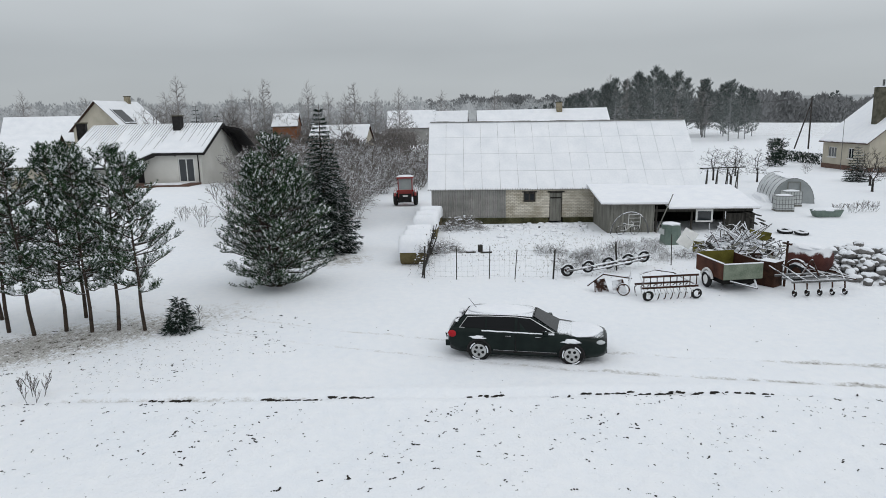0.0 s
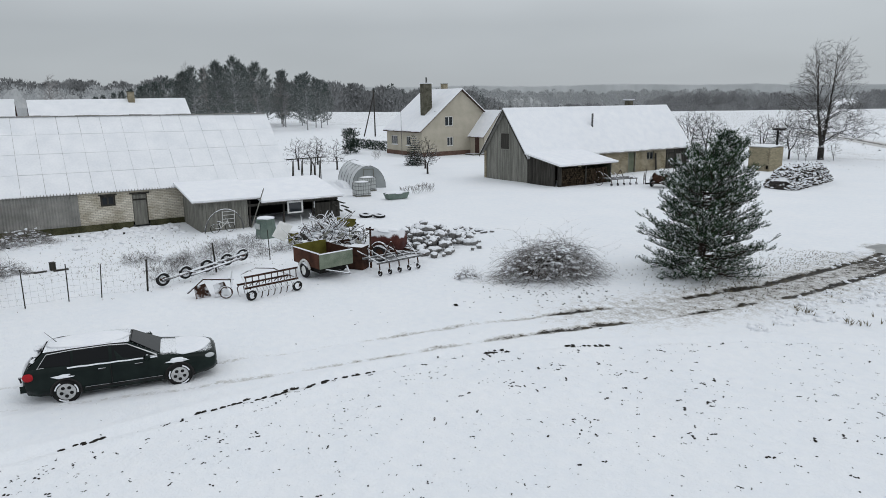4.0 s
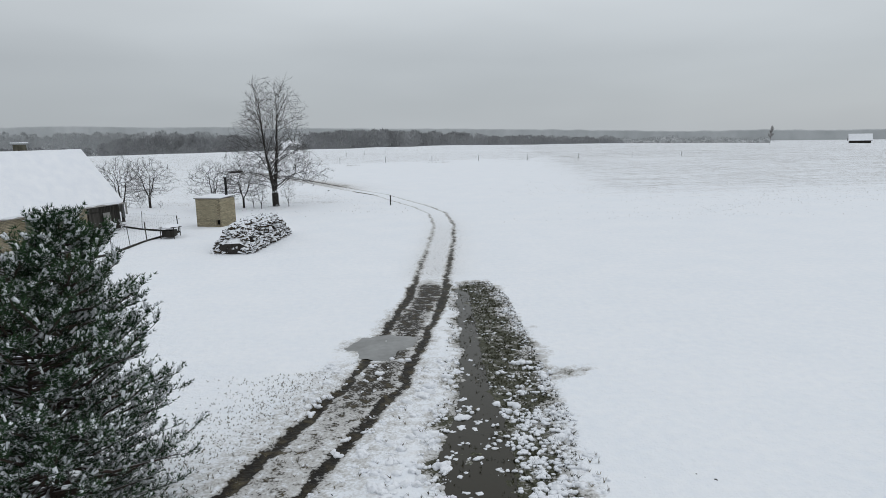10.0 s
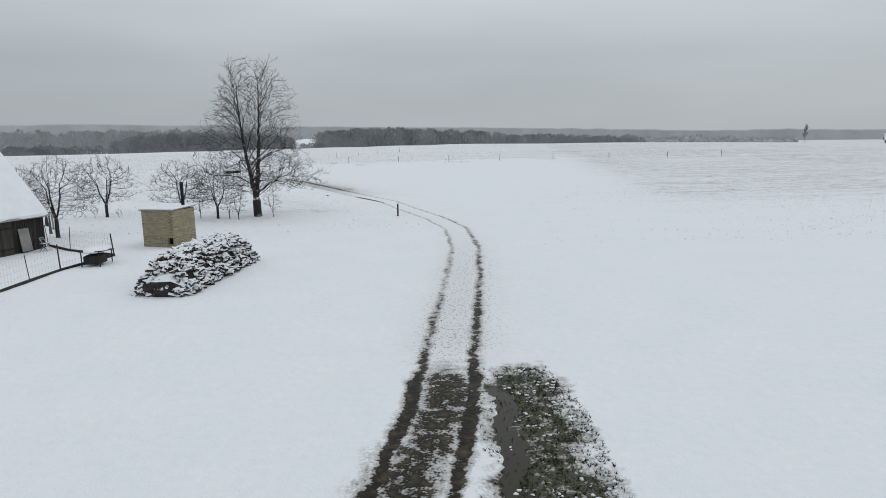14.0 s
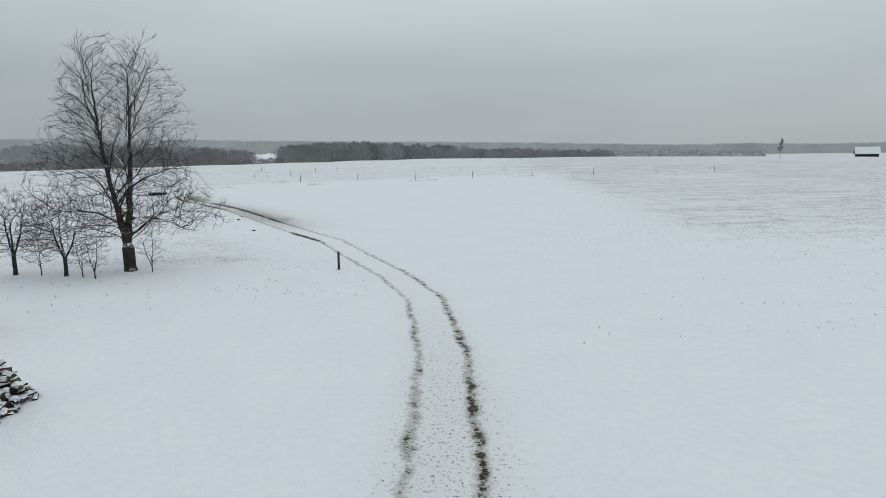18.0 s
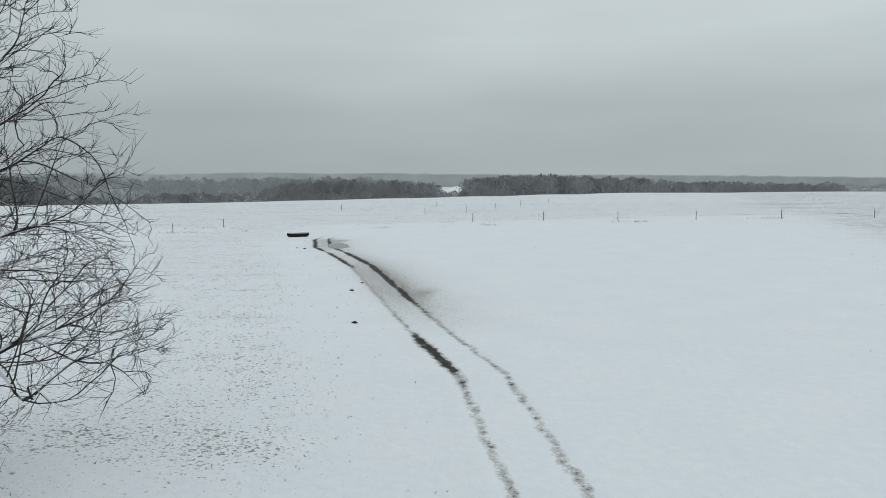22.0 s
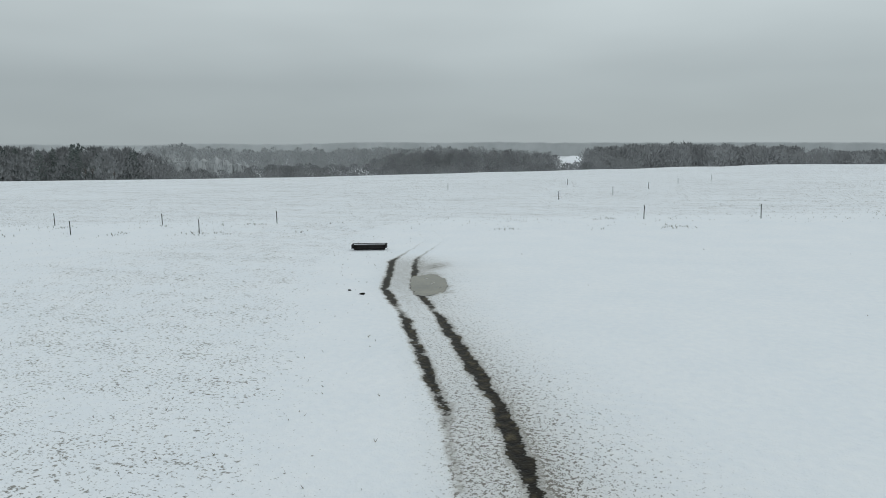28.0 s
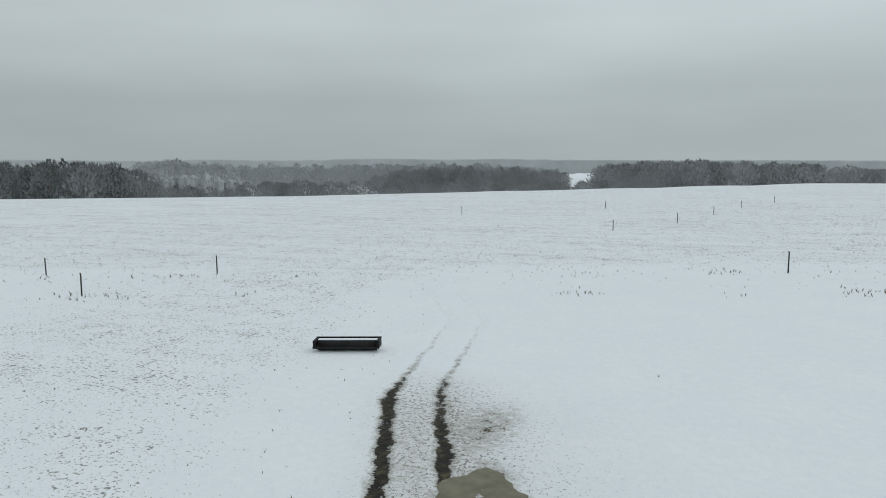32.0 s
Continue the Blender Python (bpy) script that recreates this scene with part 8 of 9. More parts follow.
def scrap_heap():
    rnd = random.Random(33)
    t = thing("scrap_heap", pose(-23.9, 9.8, 0), "tangled heap of scrap poles and boards under snow", "scrap")
    for i in range(185):
        a, r = rnd.uniform(0, 6.283), rnd.random() ** 0.7
        p = Vector((math.cos(a) * r * 2.1, math.sin(a) * r * 2.0, 0.1 + rnd.random() * 1.1 * (1 - r * 0.7)))
        d = Vector((rnd.uniform(-1, 1), rnd.uniform(-1, 1), rnd.uniform(-0.15, 0.6))).normalized() * rnd.uniform(0.4, 1.3)
        q = p + d
        q.z = max(0.05, q.z)
        k = i % 5
        if k < 3:
            part("pole", Geo().tube(p, q, rnd.uniform(0.012, 0.03), None, 6), (m_steel, m_log, m_rust)[k], t)
        elif k == 3:
            m = Matrix.Translation(p) @ Euler((rnd.uniform(-0.6, 0.6), rnd.uniform(-0.6, 0.6), rnd.uniform(0, 6.28))).to_matrix().to_4x4()
            part("plank", Geo().box(-0.6, 0.6, -0.08, 0.08, -0.015, 0.015, m), rnd.choice((m_board, m_dark_board, m_log)), t)
        else:
            part("hoop", Geo().ring(p + Vector((0, 0, 0.15)), Vector((rnd.uniform(-1, 1), rnd.uniform(-1, 1), rnd.uniform(-0.3, 1))), rnd.uniform(0.2, 0.42), 0.02, 16, 5), rnd.choice((m_black_rubber, m_rust)), t)
    for i in range(26):
        a = rnd.uniform(0, 6.283)
        p = Vector((math.cos(a) * rnd.uniform(0.8, 2.2), math.sin(a) * rnd.uniform(0.8, 2.0), 0.1))
        q = Vector((rnd.uniform(-1.2, 1.0), rnd.uniform(-1.2, 1.2), rnd.uniform(0.9, 1.75)))
        part("long_pole", Geo().tube(p, q, rnd.uniform(0.018, 0.03), 0.016, 6), (m_log, m_steel)[i % 2], t)
        part("pole_snow", Geo().tube(p.lerp(q, 0.25) + Vector((0, 0, 0.05)), q + Vector((0, 0, 0.025)), 0.018, 0.018, 5), m_snow, t)
    snow = Geo()
    for i in range(190):
        a, r = rnd.uniform(0, 6.283), rnd.random() ** 0.7
        snow.lump((math.cos(a) * r * 2.0, math.sin(a) * r * 1.9, 0.15 + rnd.random() * 1.0 * (1 - r * 0.6)), (rnd.uniform(0.08, 0.3), rnd.uniform(0.06, 0.2), 0.06), i, 3, 6, 0.5)
    tagged(part("snow", snow, m_snow, t), kind="stuff")
    part("heap_core", Geo().lump((0, 0, 0.2), (1.5, 1.5, 0.55), 5, 6, 12, 0.6), m_rust, t)
    part("yellow_crate", Geo().box(-0.5, 0.5, -0.03, 0.03, 0, 0.5, pose(-0.6, 1.6, 0.7, 20, 10, 60)), m_yellow, t, "faded yellow slatted side")


scrap_heap()


def spike_harrow():
    t = thing("harrow", pose(-18.9, 2.7, 0, 0, 0, 82), "rusty tined harrow dusted with snow", "harrow")
    for y, z in ((-0.35, 0.42), (0.35, 0.42), (-0.35, 0.85)):
        part("beam", Geo().box(-1.1, 1.1, y - 0.04, y + 0.04, z, z + 0.08), m_rust, t)
    for i in range(9):
        x = -1.05 + i * 0.26
        part("bar", Geo().tube((x, -0.35, 0.45), (x, -0.35, 0.9), 0.02, 0.02, 5), m_rust, t)
        part("tine", Geo().rod([(x, 0.3, 0.42), (x, 0.5, 0.3), (x, 0.42, 0.08), (x, 0.3, 0.02)], 0.02, 5), m_rust, t)
        part("tine", Geo().rod([(x, -0.38, 0.42), (x, -0.6, 0.3), (x, -0.52, 0.08), (x, -0.42, 0.02)], 0.02, 5), m_rust, t)
    for s in (-1, 1):
        part("wheel", Geo().ring((s * 0.95, -0.55, 0.22), (0, 1, 0), 0.16, 0.06, 16, 6), m_black_rubber, t)
        part("strut", Geo().rod([(s * 1.0, -0.35, 0.5), (s * 0.7, 0.9, 0.7), (0, 1.1, 0.8)], 0.03, 5), m_rust, t)


spike_harrow()


def disc_row():
    t = thing("disc_implement", pose(-23.3, 2.6, 0, 0, 0, 100), "long tubular frame carrying a row of wheels", "implement")
    part("frame_tube", Geo().tube((-2.2, 0, 0.3), (2.3, 0, 0.55), 0.06, 0.06, 8), m_steel, t)
    part("frame_tube", Geo().tube((-1.2, -0.5, 0.35), (1.6, -0.45, 0.5), 0.05, 0.05, 8), m_steel, t)
    for i, x in enumerate((-2.1, -1.0, 0.1, 1.2, 2.1)):
        w = part("wheel", Geo().ring((x, 0.1, 0.33 + 0.04 * i), (0.3, 1, 0), 0.22, 0.07, 18, 6), m_black_rubber, t, "", True)
        part("hub", Geo().tube((x, 0.02, 0.33 + 0.04 * i), (x, 0.18, 0.33 + 0.04 * i), 0.1, 0.1, 10), m_rust, w)
    for x in (-1.0, 0.4, 1.5):
        part("cross_tube", Geo().tube((x, -0.5, 0.42), (x, 0.1, 0.45), 0.035, 0.035, 6), m_rust, t)


disc_row()


def plough():
    t = thing("plough", pose(-20.1, 1.0, 0, 0, 0, 60), "old rusty plough in the snow", "plough")
    part("beam", Geo().rod([(-0.9, 0, 0.25), (-0.3, 0, 0.75), (0.8, 0.1, 0.6)], 0.05, 6), m_rust, t)
    for x in (-0.6, 0.1):
        part("mouldboard", Geo().add([(x, -0.1, 0.02), (x + 0.55, 0.1, 0.02), (x + 0.35, 0.3, 0.5), (x - 0.05, 0.1, 0.45), (x, -0.13, 0.02), (x + 0.55, 0.07, 0.02), (x + 0.35, 0.27, 0.5), (x - 0.05, 0.07, 0.45)], ((0, 1, 2, 3), (7, 6, 5, 4), (0, 4, 5, 1), (1, 5, 6, 2), (2, 6, 7, 3))), m_rust, t)
    part("hitch", Geo().rod([(0.7, -0.4, 0.4), (0.8, 0, 1.0), (0.7, 0.4, 0.4), (0.7, -0.4, 0.4)], 0.03, 5), m_rust, t)
    part("wheel", Geo().ring((0.5, -0.4, 0.25), (0, 1, 0), 0.22, 0.03, 18, 6), m_rust, t)


plough()


def cultivator(x, y, rz, label, span=2.2):
    t = thing("cultivator", pose(x, y, 0, 0, 0, rz), label, "implement")
    for yy in (-0.45, 0.2, 0.7):
        part("beam", Geo().box(-span / 2, span / 2, yy - 0.035, yy + 0.035, 0.5, 0.58), m_steel, t)
    rnd = random.Random(int(x * 7))
    for i in range(5):
        xx = -span / 2 + 0.1 + i * (span - 0.2) / 4
        part("leg", Geo().rod([(xx, -0.45, 0.5), (xx, -0.5, 0.2), (xx + 0.05, -0.35, 0.02)], 0.03, 5), m_rust, t)
        part("caster", Geo().ring((xx, -0.5, 0.12), (1, 0, 0), 0.1, 0.04, 12, 6), m_black_rubber, t)
        part("strut", Geo().tube((xx, -0.45, 0.55), (xx + rnd.uniform(-0.4, 0.4), 0.7, 0.95), 0.025, 0.025, 5), m_steel, t)
    part("mast", Geo().rod([(-0.4, 0.2, 0.55), (0, 0.1, 1.25), (0.4, 0.2, 0.55)], 0.035, 5), m_rust, t)
    return t


cultivator(-17.6, 8.2, 80, "skeletal steel cultivator with snow on its bars")
cultivator(-23.0, 40.2, 60, "old hay machinery beside the wood store", 2.6)
o = whole("cart_wheel", Geo().ring((0, 0, 0.6), (0.3, 1, 0), 0.58, 0.025, 28, 6).ring((0, 0, 0.6), (0.3, 1, 0), 0.06, 0.03, 12, 5), m_rust, "large thin iron wheel leaning upright", "wheel")
o.location = (-24.2, 38.6, 0)
o = whole("cart_wheel", Geo().ring((0, 0, 0.5), (1, 0.4, 0), 0.48, 0.025, 28, 6).ring((0, 0, 0.5), (1, 0.4, 0), 0.06, 0.03, 12, 5), m_rust, "large thin iron wheel leaning upright", "wheel")
o.location = (-21.6, 41.6, 0)
o = whole("stove", Geo().tube((0, 0, 0), (0, 0, 0.9), 0.3, 0.28, 14).tube((0, 0, 0.9), (0, 0, 0.95), 0.42, 0.42, 14), m_rust, "rusty drum with a wide lid", "drum")
o.location = (-19.9, 42.2, 0)
o = whole("metal_cabinet", Geo().box(-0.35, 0.35, -0.3, 0.3, 0, 0.95).box(-0.37, 0.37, -0.32, 0.32, 0.954, 1.02), m_rust, "dark rusty metal cabinet capped with snow", "cabinet")
o.matrix_basis = pose(-19.05, 7.5, 0, 0, 0, 20)
o = whole("post", Geo().tube((0, 0, -0.2), (0.05, 0, 1.85), 0.05, 0.045, 7).box(-0.2, 0.25, -0.04, 0.04, 1.7, 1.78), m_rust, "tall rusty iron upright", "post")
o.location = (-18.7, 7.9, 0)


def compost_bin():
    t = thing("compost_bin", pose(-28.3, 9.0, 0), "grey-green plastic compost bin with snow lid", "bin")
    part("body", Geo().tube((0, 0, 0), (0, 0, 1.0), 0.6, 0.48, 10), m_bin, t)
    part("lid", Geo().tube((0, 0, 1.002), (0, 0, 1.06), 0.52, 0.5, 14), m_bin, t)
    part("snow", Geo().lump((0, 0, 1.08), (0.5, 0.5, 0.1), 2, 5, 14, 0.2), m_snow, t)
    part("hatch", Geo().box(-0.2, 0.2, -0.57, -0.52, 0.55, 0.85), m_tank_white, t)


compost_bin()
o = whole("white_board", Geo().box(-0.35, 0.35, -0.03, 0.03, 0, 0.95, pose(0, 0, 0.25, -35, 25, 40)), m_white_paint, "snowy white board leaning on scrap", "board")
o.location = (-26.2, 8.3, 0.05)
o = whole("yellow_drum", Geo().tube((0, 0, 0), (0, 0, 0.55), 0.28, 0.28, 14).lump((0, 0, 0.58), (0.28, 0.28, 0.1), 2, 5, 10, 0.2), m_yellow, "yellow plastic drum with snow", "drum")
o.location = (-25.7, 8.9, 0)
arc = [(1.1 * math.cos(a), 0, 1.35 * math.sin(a)) for a in np.linspace(0, math.pi, 15)]
o = whole("bent_pipe", Geo().rod(arc, 0.035, 6), m_steel, "arched plastic pipe against boards", "pipe")
o.matrix_basis = pose(-31.9, 8.6, 0, 12, 0, AXIS)


def bicycle():
    t = thing("bicycle", pose(-31.6, 8.3, 0, 8, 0, AXIS), "small old white bicycle in snow", "bicycle")
    for x in (-0.42, 0.42):
        w = part("wheel", Geo().ring((x, 0, 0.28), (0, 1, 0), 0.26, 0.018, 24, 6), m_black_rubber, t)
        for a in range(8):
            part("spoke", Geo().tube((x, 0, 0.28), (x + 0.25 * math.cos(a * 0.785), 0, 0.28 + 0.25 * math.sin(a * 0.785)), 0.004, 0.004, 3), m_steel, w)
    part("frame", Geo().rod([(-0.42, 0, 0.28), (-0.1, 0, 0.28), (0.3, 0, 0.62), (-0.18, 0, 0.6), (-0.1, 0, 0.28)], 0.018, 6).rod([(0.42, 0, 0.28), (0.28, 0, 0.75)], 0.018, 6), m_white_paint, t)
    part("handlebar", Geo().rod([(0.22, -0.22, 0.78), (0.28, 0, 0.75), (0.22, 0.22, 0.78)], 0.014, 6), m_steel, t)
    part("saddle", Geo().lump((-0.2, 0, 0.66), (0.12, 0.07, 0.04), 1, 4, 8, 0.2), m_black_rubber, t)


bicycle()
t = thing("ladder", pose(-32.3, 9.1, 0, 14, 0, AXIS), "short white metal rack leaning on boards", "rack")
for x in (-0.35, 0.35):
    part("rail", Geo().tube((x, 0, 0), (x, 0, 1.15), 0.022, 0.022, 6), m_white_paint, t)
for z in (0.15, 0.4, 0.65, 0.9, 1.12):
    part("rung", Geo().tube((-0.35, 0, z), (0.35, 0, z), 0.016, 0.016, 6), m_white_paint, t)
o = whole("leaning_pole", Geo().tube((0, 0, 0), (0.5, 0.7, 2.3), 0.035, 0.03, 6), m_board, "long pole leaning on a lean-to roof", "pole")
o.location = (-31.6, 10.2, 0)
for i, (x, y) in enumerate(((-36.6, 9.0), (-37.0, 8.4))):
    o = whole("plank", Geo().box(-0.06, 0.06, -0.02, 0.02, 0, 1.7, pose(0, 0, 0, -14, 8 * i, 70)), m_board, "grey plank leaning on the wall", "plank")
    o.location = (x, y, 0)


def hay_bales():
    rnd = random.Random(44)
    for i, (u, side) in enumerate(((0.0, 0.0), (0.15, 0.1), (0.28, -0.1), (0.62, 0.2), (0.78, 0.0), (1.0, 0.1))):
        x, y = -28.4 - 10.5 * u + side, -5.15 + 3.4 * u
        t = thing("hay_bale", pose(x, y, lay(x, y) - 0.03, 0, 0, rnd.uniform(-9, 9) - 15), "round straw bale under a thick snow cap", "bale", "row of straw bales")
        g = Geo()
        for a, b, r0, r1 in ((-0.62, -0.56, 0.60, 0.65), (-0.56, 0.56, 0.65, 0.65), (0.56, 0.62, 0.65, 0.60)):
            g.tube((0, a, 0.63), (0, b, 0.63), r0, r1, 26)
        part("straw", g, m_straw, t, "", True)
        # snow wraps the top and most of the sides
        n, k = 22, 9
        vs, fs = [], []
        for j in range(k + 1):
            w = -0.68 + 1.36 * j / k
            end = 1 - 0.22 * abs(w / 0.68) ** 6
            for q in range(n + 1):
                a = radians(4 + 172 * q / n)
                thick = (0.045 + 0.10 * max(0, math.sin(a))) * end
                r = (0.65 + thick) * (1 + 0.035 * noise.noise(Vector((q * 0.5, w * 3, i * 7.0)))) * (0.93 + 0.07 * end)
                vs.append((r * math.cos(a), w, 0.63 + r * math.sin(a) * (1.0 if a > 0 else 0.9)))
        m = n + 1
        for j in range(k):
            for q in range(n):
                fs.append((j * m + q, j * m + q + 1, (j + 1) * m + q + 1, (j + 1) * m + q))
        fs.append(tuple(range(m - 1, -1, -1)))
        fs.append(tuple(k * m + q for q in range(m)))
        part("snow", Geo().add(vs, fs), m_snow, t, "rounded snow cap", True)


hay_bales()


def tractor():
    t = thing("tractor", pose(-51.2, -0.9, 0, 0, 0, 166), "small red cab tractor with snow on its roof", "tractor")
    part("cab_frame", Geo().box(-0.9, -0.82, -0.6, -0.52, 1.0, 2.25).box(-0.9, -0.82, 0.52, 0.6, 1.0, 2.25).box(0.3, 0.38, -0.6, -0.52, 1.0, 2.25).box(0.3, 0.38, 0.52, 0.6, 1.0, 2.25), m_red, t)
    part("cab_lower", Geo().box(-0.9, 0.4, -0.6, 0.6, 0.75, 1.35), m_red, t)
    part("cab_roof", Geo().box(-1.0, 0.5, -0.68, 0.68, 2.254, 2.38), m_red, t)
    part("roof_snow", Geo().lump((-0.25, 0, 2.4), (0.75, 0.68, 0.1), 3, 6, 14, 0.15), m_snow, t)
    for nm, g in (("rear_window", Geo().box(-0.88, -0.86, -0.52, 0.52, 1.36, 2.25)), ("side_window", Geo().box(-0.82, 0.3, -0.58, -0.56, 1.36, 2.25)), ("side_window", Geo().box(-0.82, 0.3, 0.56, 0.58, 1.36, 2.25))):
        part(nm, g, m_film_end, t)
    part("bonnet", Geo().box(0.402, 1.9, -0.38, 0.38, 0.75, 1.3), m_red, t)
    part("grille", Geo().box(1.902, 1.94, -0.34, 0.34, 0.78, 1.25), m_black_trim, t)
    for s in (-1, 1):
        w = part("rear_wheel", Geo().ring((-0.4, s * 0.82, 0.66), (0, 1, 0), 0.48, 0.18, 26, 8), m_black_rubber, t, "", True)
        part("rim", Geo().tube((-0.4, s * 0.76, 0.66), (-0.4, s * 0.9, 0.66), 0.34, 0.34, 18), m_white_paint, w)
        w = part("front_wheel", Geo().ring((1.5, s * 0.65, 0.38), (0, 1, 0), 0.27, 0.11, 22, 8), m_black_rubber, t, "", True)
        part("rim", Geo().tube((1.5, s * 0.6, 0.38), (1.5, s * 0.71, 0.38), 0.2, 0.2, 14), m_white_paint, w)
        part("mudguard", Geo().rod([(-0.4 + 0.74 * math.cos(a), s * 0.82, 0.66 + 0.74 * math.sin(a)) for a in np.linspace(0.3, 2.84, 9)], 0.09, 6), m_red, t)
        part("tail_lamp", Geo().box(-0.95, -0.91, s * 0.62 - 0.06, s * 0.62 + 0.06, 1.2, 1.32), m_lamp_red, t)
    part("linkage", Geo().box(-1.15, -0.904, -0.5, 0.5, 0.35, 1.02), m_black_trim, t)
    part("number_plate", Geo().box(-1.17, -1.154, -0.2, 0.2, 0.8, 0.92), m_white_paint, t)


tractor()


def greenhouse():
    t = thing("polytunnel", pose(-39.1, 26.5, 0, 0, 0, 150), "arched garden polytunnel with milky film and snow", "greenhouse")
    n, r, L = 14, 1.45, 6.5
    ring = [(r * math.cos(a), 1.25 * r * math.sin(a) * 1.05) for a in np.linspace(0, math.pi, n)]
    vs = [(0, x, z) for x, z in ring] + [(L, x, z) for x, z in ring] + [(0, x * 0.985, z * 0.985) for x, z in ring] + [(L, x * 0.985, z * 0.985) for x, z in ring]
    fs = []
    for i in range(n - 1):
        fs += [(i, i + 1, n + i + 1, n + i), (2 * n + i + 1, 2 * n + i, 3 * n + i, 3 * n + i + 1)]
    part("cover", Geo().add(vs, fs), m_film, t, "", True)
    for k in range(6):
        x = L * k / 5
        part("hoop", Geo().rod([(x, p * 1.01, q * 1.01) for p, q in ring], 0.02, 5), m_steel, t)
    for x in (0.0, L):
        part("end_panel", Geo().add([(x, p, q) for p, q in ring] + [(x + 0.02, p, q) for p, q in ring], (tuple(range(n)), tuple(range(2 * n - 1, n - 1, -1)))), m_film_end, t)
    part("door_frame", Geo().box(-0.05, -0.01, -0.45, -0.4, 0, 1.6).box(-0.05, -0.01, 0.4, 0.45, 0, 1.6).box(-0.05, -0.01, -0.45, 0.45, 1.6, 1.65), m_board, t)
    part("snow", Geo().lump((L / 2, 0, 1.86), (L / 2, 0.55, 0.08), 4, 8, 16, 0.2), m_snow, t)
    part("drift", Geo().lump((L / 2, 1.6, 0), (L / 2, 0.5, 0.35), 6, 8, 16, 0.3), m_snow, t)


greenhouse()


def tote(x, y, rz):
    t = thing("water_tote", pose(x, y, 0, 0, 0, rz), "white plastic water tote in a wire cage", "container", "water totes")
    part("bottle", Geo().box(-0.55, 0.55, -0.48, 0.48, 0.15, 1.12), m_tank_white, t)
    part("pallet", Geo().box(-0.6, 0.6, -0.5, 0.5, 0.0, 0.12), m_board, t)
    part("snow", Geo().lump((0, 0, 1.13), (0.58, 0.5, 0.08), 3, 5, 12, 0.15), m_snow, t)
    for z in (0.25, 0.55, 0.85, 1.1):
        part("cage_ring", Geo().rod([(-0.58, -0.5, z), (0.58, -0.5, z), (0.58, 0.5, z), (-0.58, 0.5, z), (-0.58, -0.5, z)], 0.015, 4), m_wire, t)
    for i in range(7):
        u = -0.58 + i * 1.16 / 6
        part("cage_bar", Geo().tube((u, -0.5, 0.12), (u, -0.5, 1.12), 0.012, 0.012, 4), m_wire, t)
        part("cage_bar", Geo().tube((u, 0.5, 0.12), (u, 0.5, 1.12), 0.012, 0.012, 4), m_wire, t)


tote(-36.0, 22.9, 65)
tote(-38.0, 25.3, 72)
t = thing("trough", pose(-32.7, 23.4, 0, 0, 0, AXIS), "old bathtub-like trough full of snow", "trough")
part("basin", Geo().add([(-0.75, -0.3, 0.05), (0.75, -0.3, 0.05), (0.75, 0.3, 0.05), (-0.75, 0.3, 0.05), (-0.9, -0.42, 0.5), (0.9, -0.42, 0.5), (0.9, 0.42, 0.5), (-0.9, 0.42, 0.5)], ((3, 2, 1, 0), (0, 1, 5, 4), (1, 2, 6, 5), (2, 3, 7, 6), (3, 0, 4, 7))), m_bin, t)
part("snow", Geo().lump((0, 0, 0.48), (0.92, 0.44, 0.16), 3, 6, 14, 0.2), m_snow, t)
for i, (x, y, s) in enumerate(((-28.7, 16.7, 1.0), (-27.9, 17.1, 0.9), (-26.9, 13.3, 0.8), (-27.6, 14.4, 0.9))):
    o = whole("old_tyre", Geo().ring((0, 0, 0.13), (0.1, 0.05 * i, 1), 0.32 * s, 0.12 * s, 20, 8), m_black_rubber, "discarded tyre with snow in it", "tyre", "discarded tyres", smooth=True)
    o.location = (x, y, 0)
t = thing("rabbit_hutch", pose(-18.2, 51.7, 0, 0, 0, 95), "low dark hutch on legs with snowy lid", "hutch")
part("box", Geo().box(-0.7, 0.3, -0.4, 0.4, 0.12, 0.55), m_dark_board, t)
part("lid", Geo().box(-0.9, 0.9, -0.55, 0.55, 0.72, 0.76, pose(0, 0, 0, 0, 5, 0)), m_dark_board, t)
part("snow", Geo().lump((0, 0, 0.8), (0.97, 0.6, 0.16), 2, 6, 14, 0.2), m_snow, t)
for x in (-0.8, 0.8):
    for y in (-0.45, 0.45):
        part("leg", Geo().tube((x, y, 0), (x, y, 0.72 - 0.08 * x), 0.03, 0.03, 6), m_dark_board, t)
t = thing("hay_rack", pose(-46.0, 25.3, 0, 0, 0, 60), "leaning pole rack in a garden", "rack")
for i in range(4):
    part("upright", Geo().tube((i * 0.8 - 1.2, -0.5, 0), (i * 0.8 - 1.2 + 0.15, 0.3, 2.3), 0.05, 0.04, 6), m_dark_board, t)
    part("brace", Geo().tube((i * 0.8 - 1.2, 0.8, 0), (i * 0.8 - 1.2 + 0.1, 0.2, 2.1), 0.05, 0.04, 6), m_dark_board, t)
part("top_pole", Geo().tube((-1.7, 0.25, 2.25), (1.9, 0.3, 2.35), 0.05, 0.05, 6), m_dark_board, t)

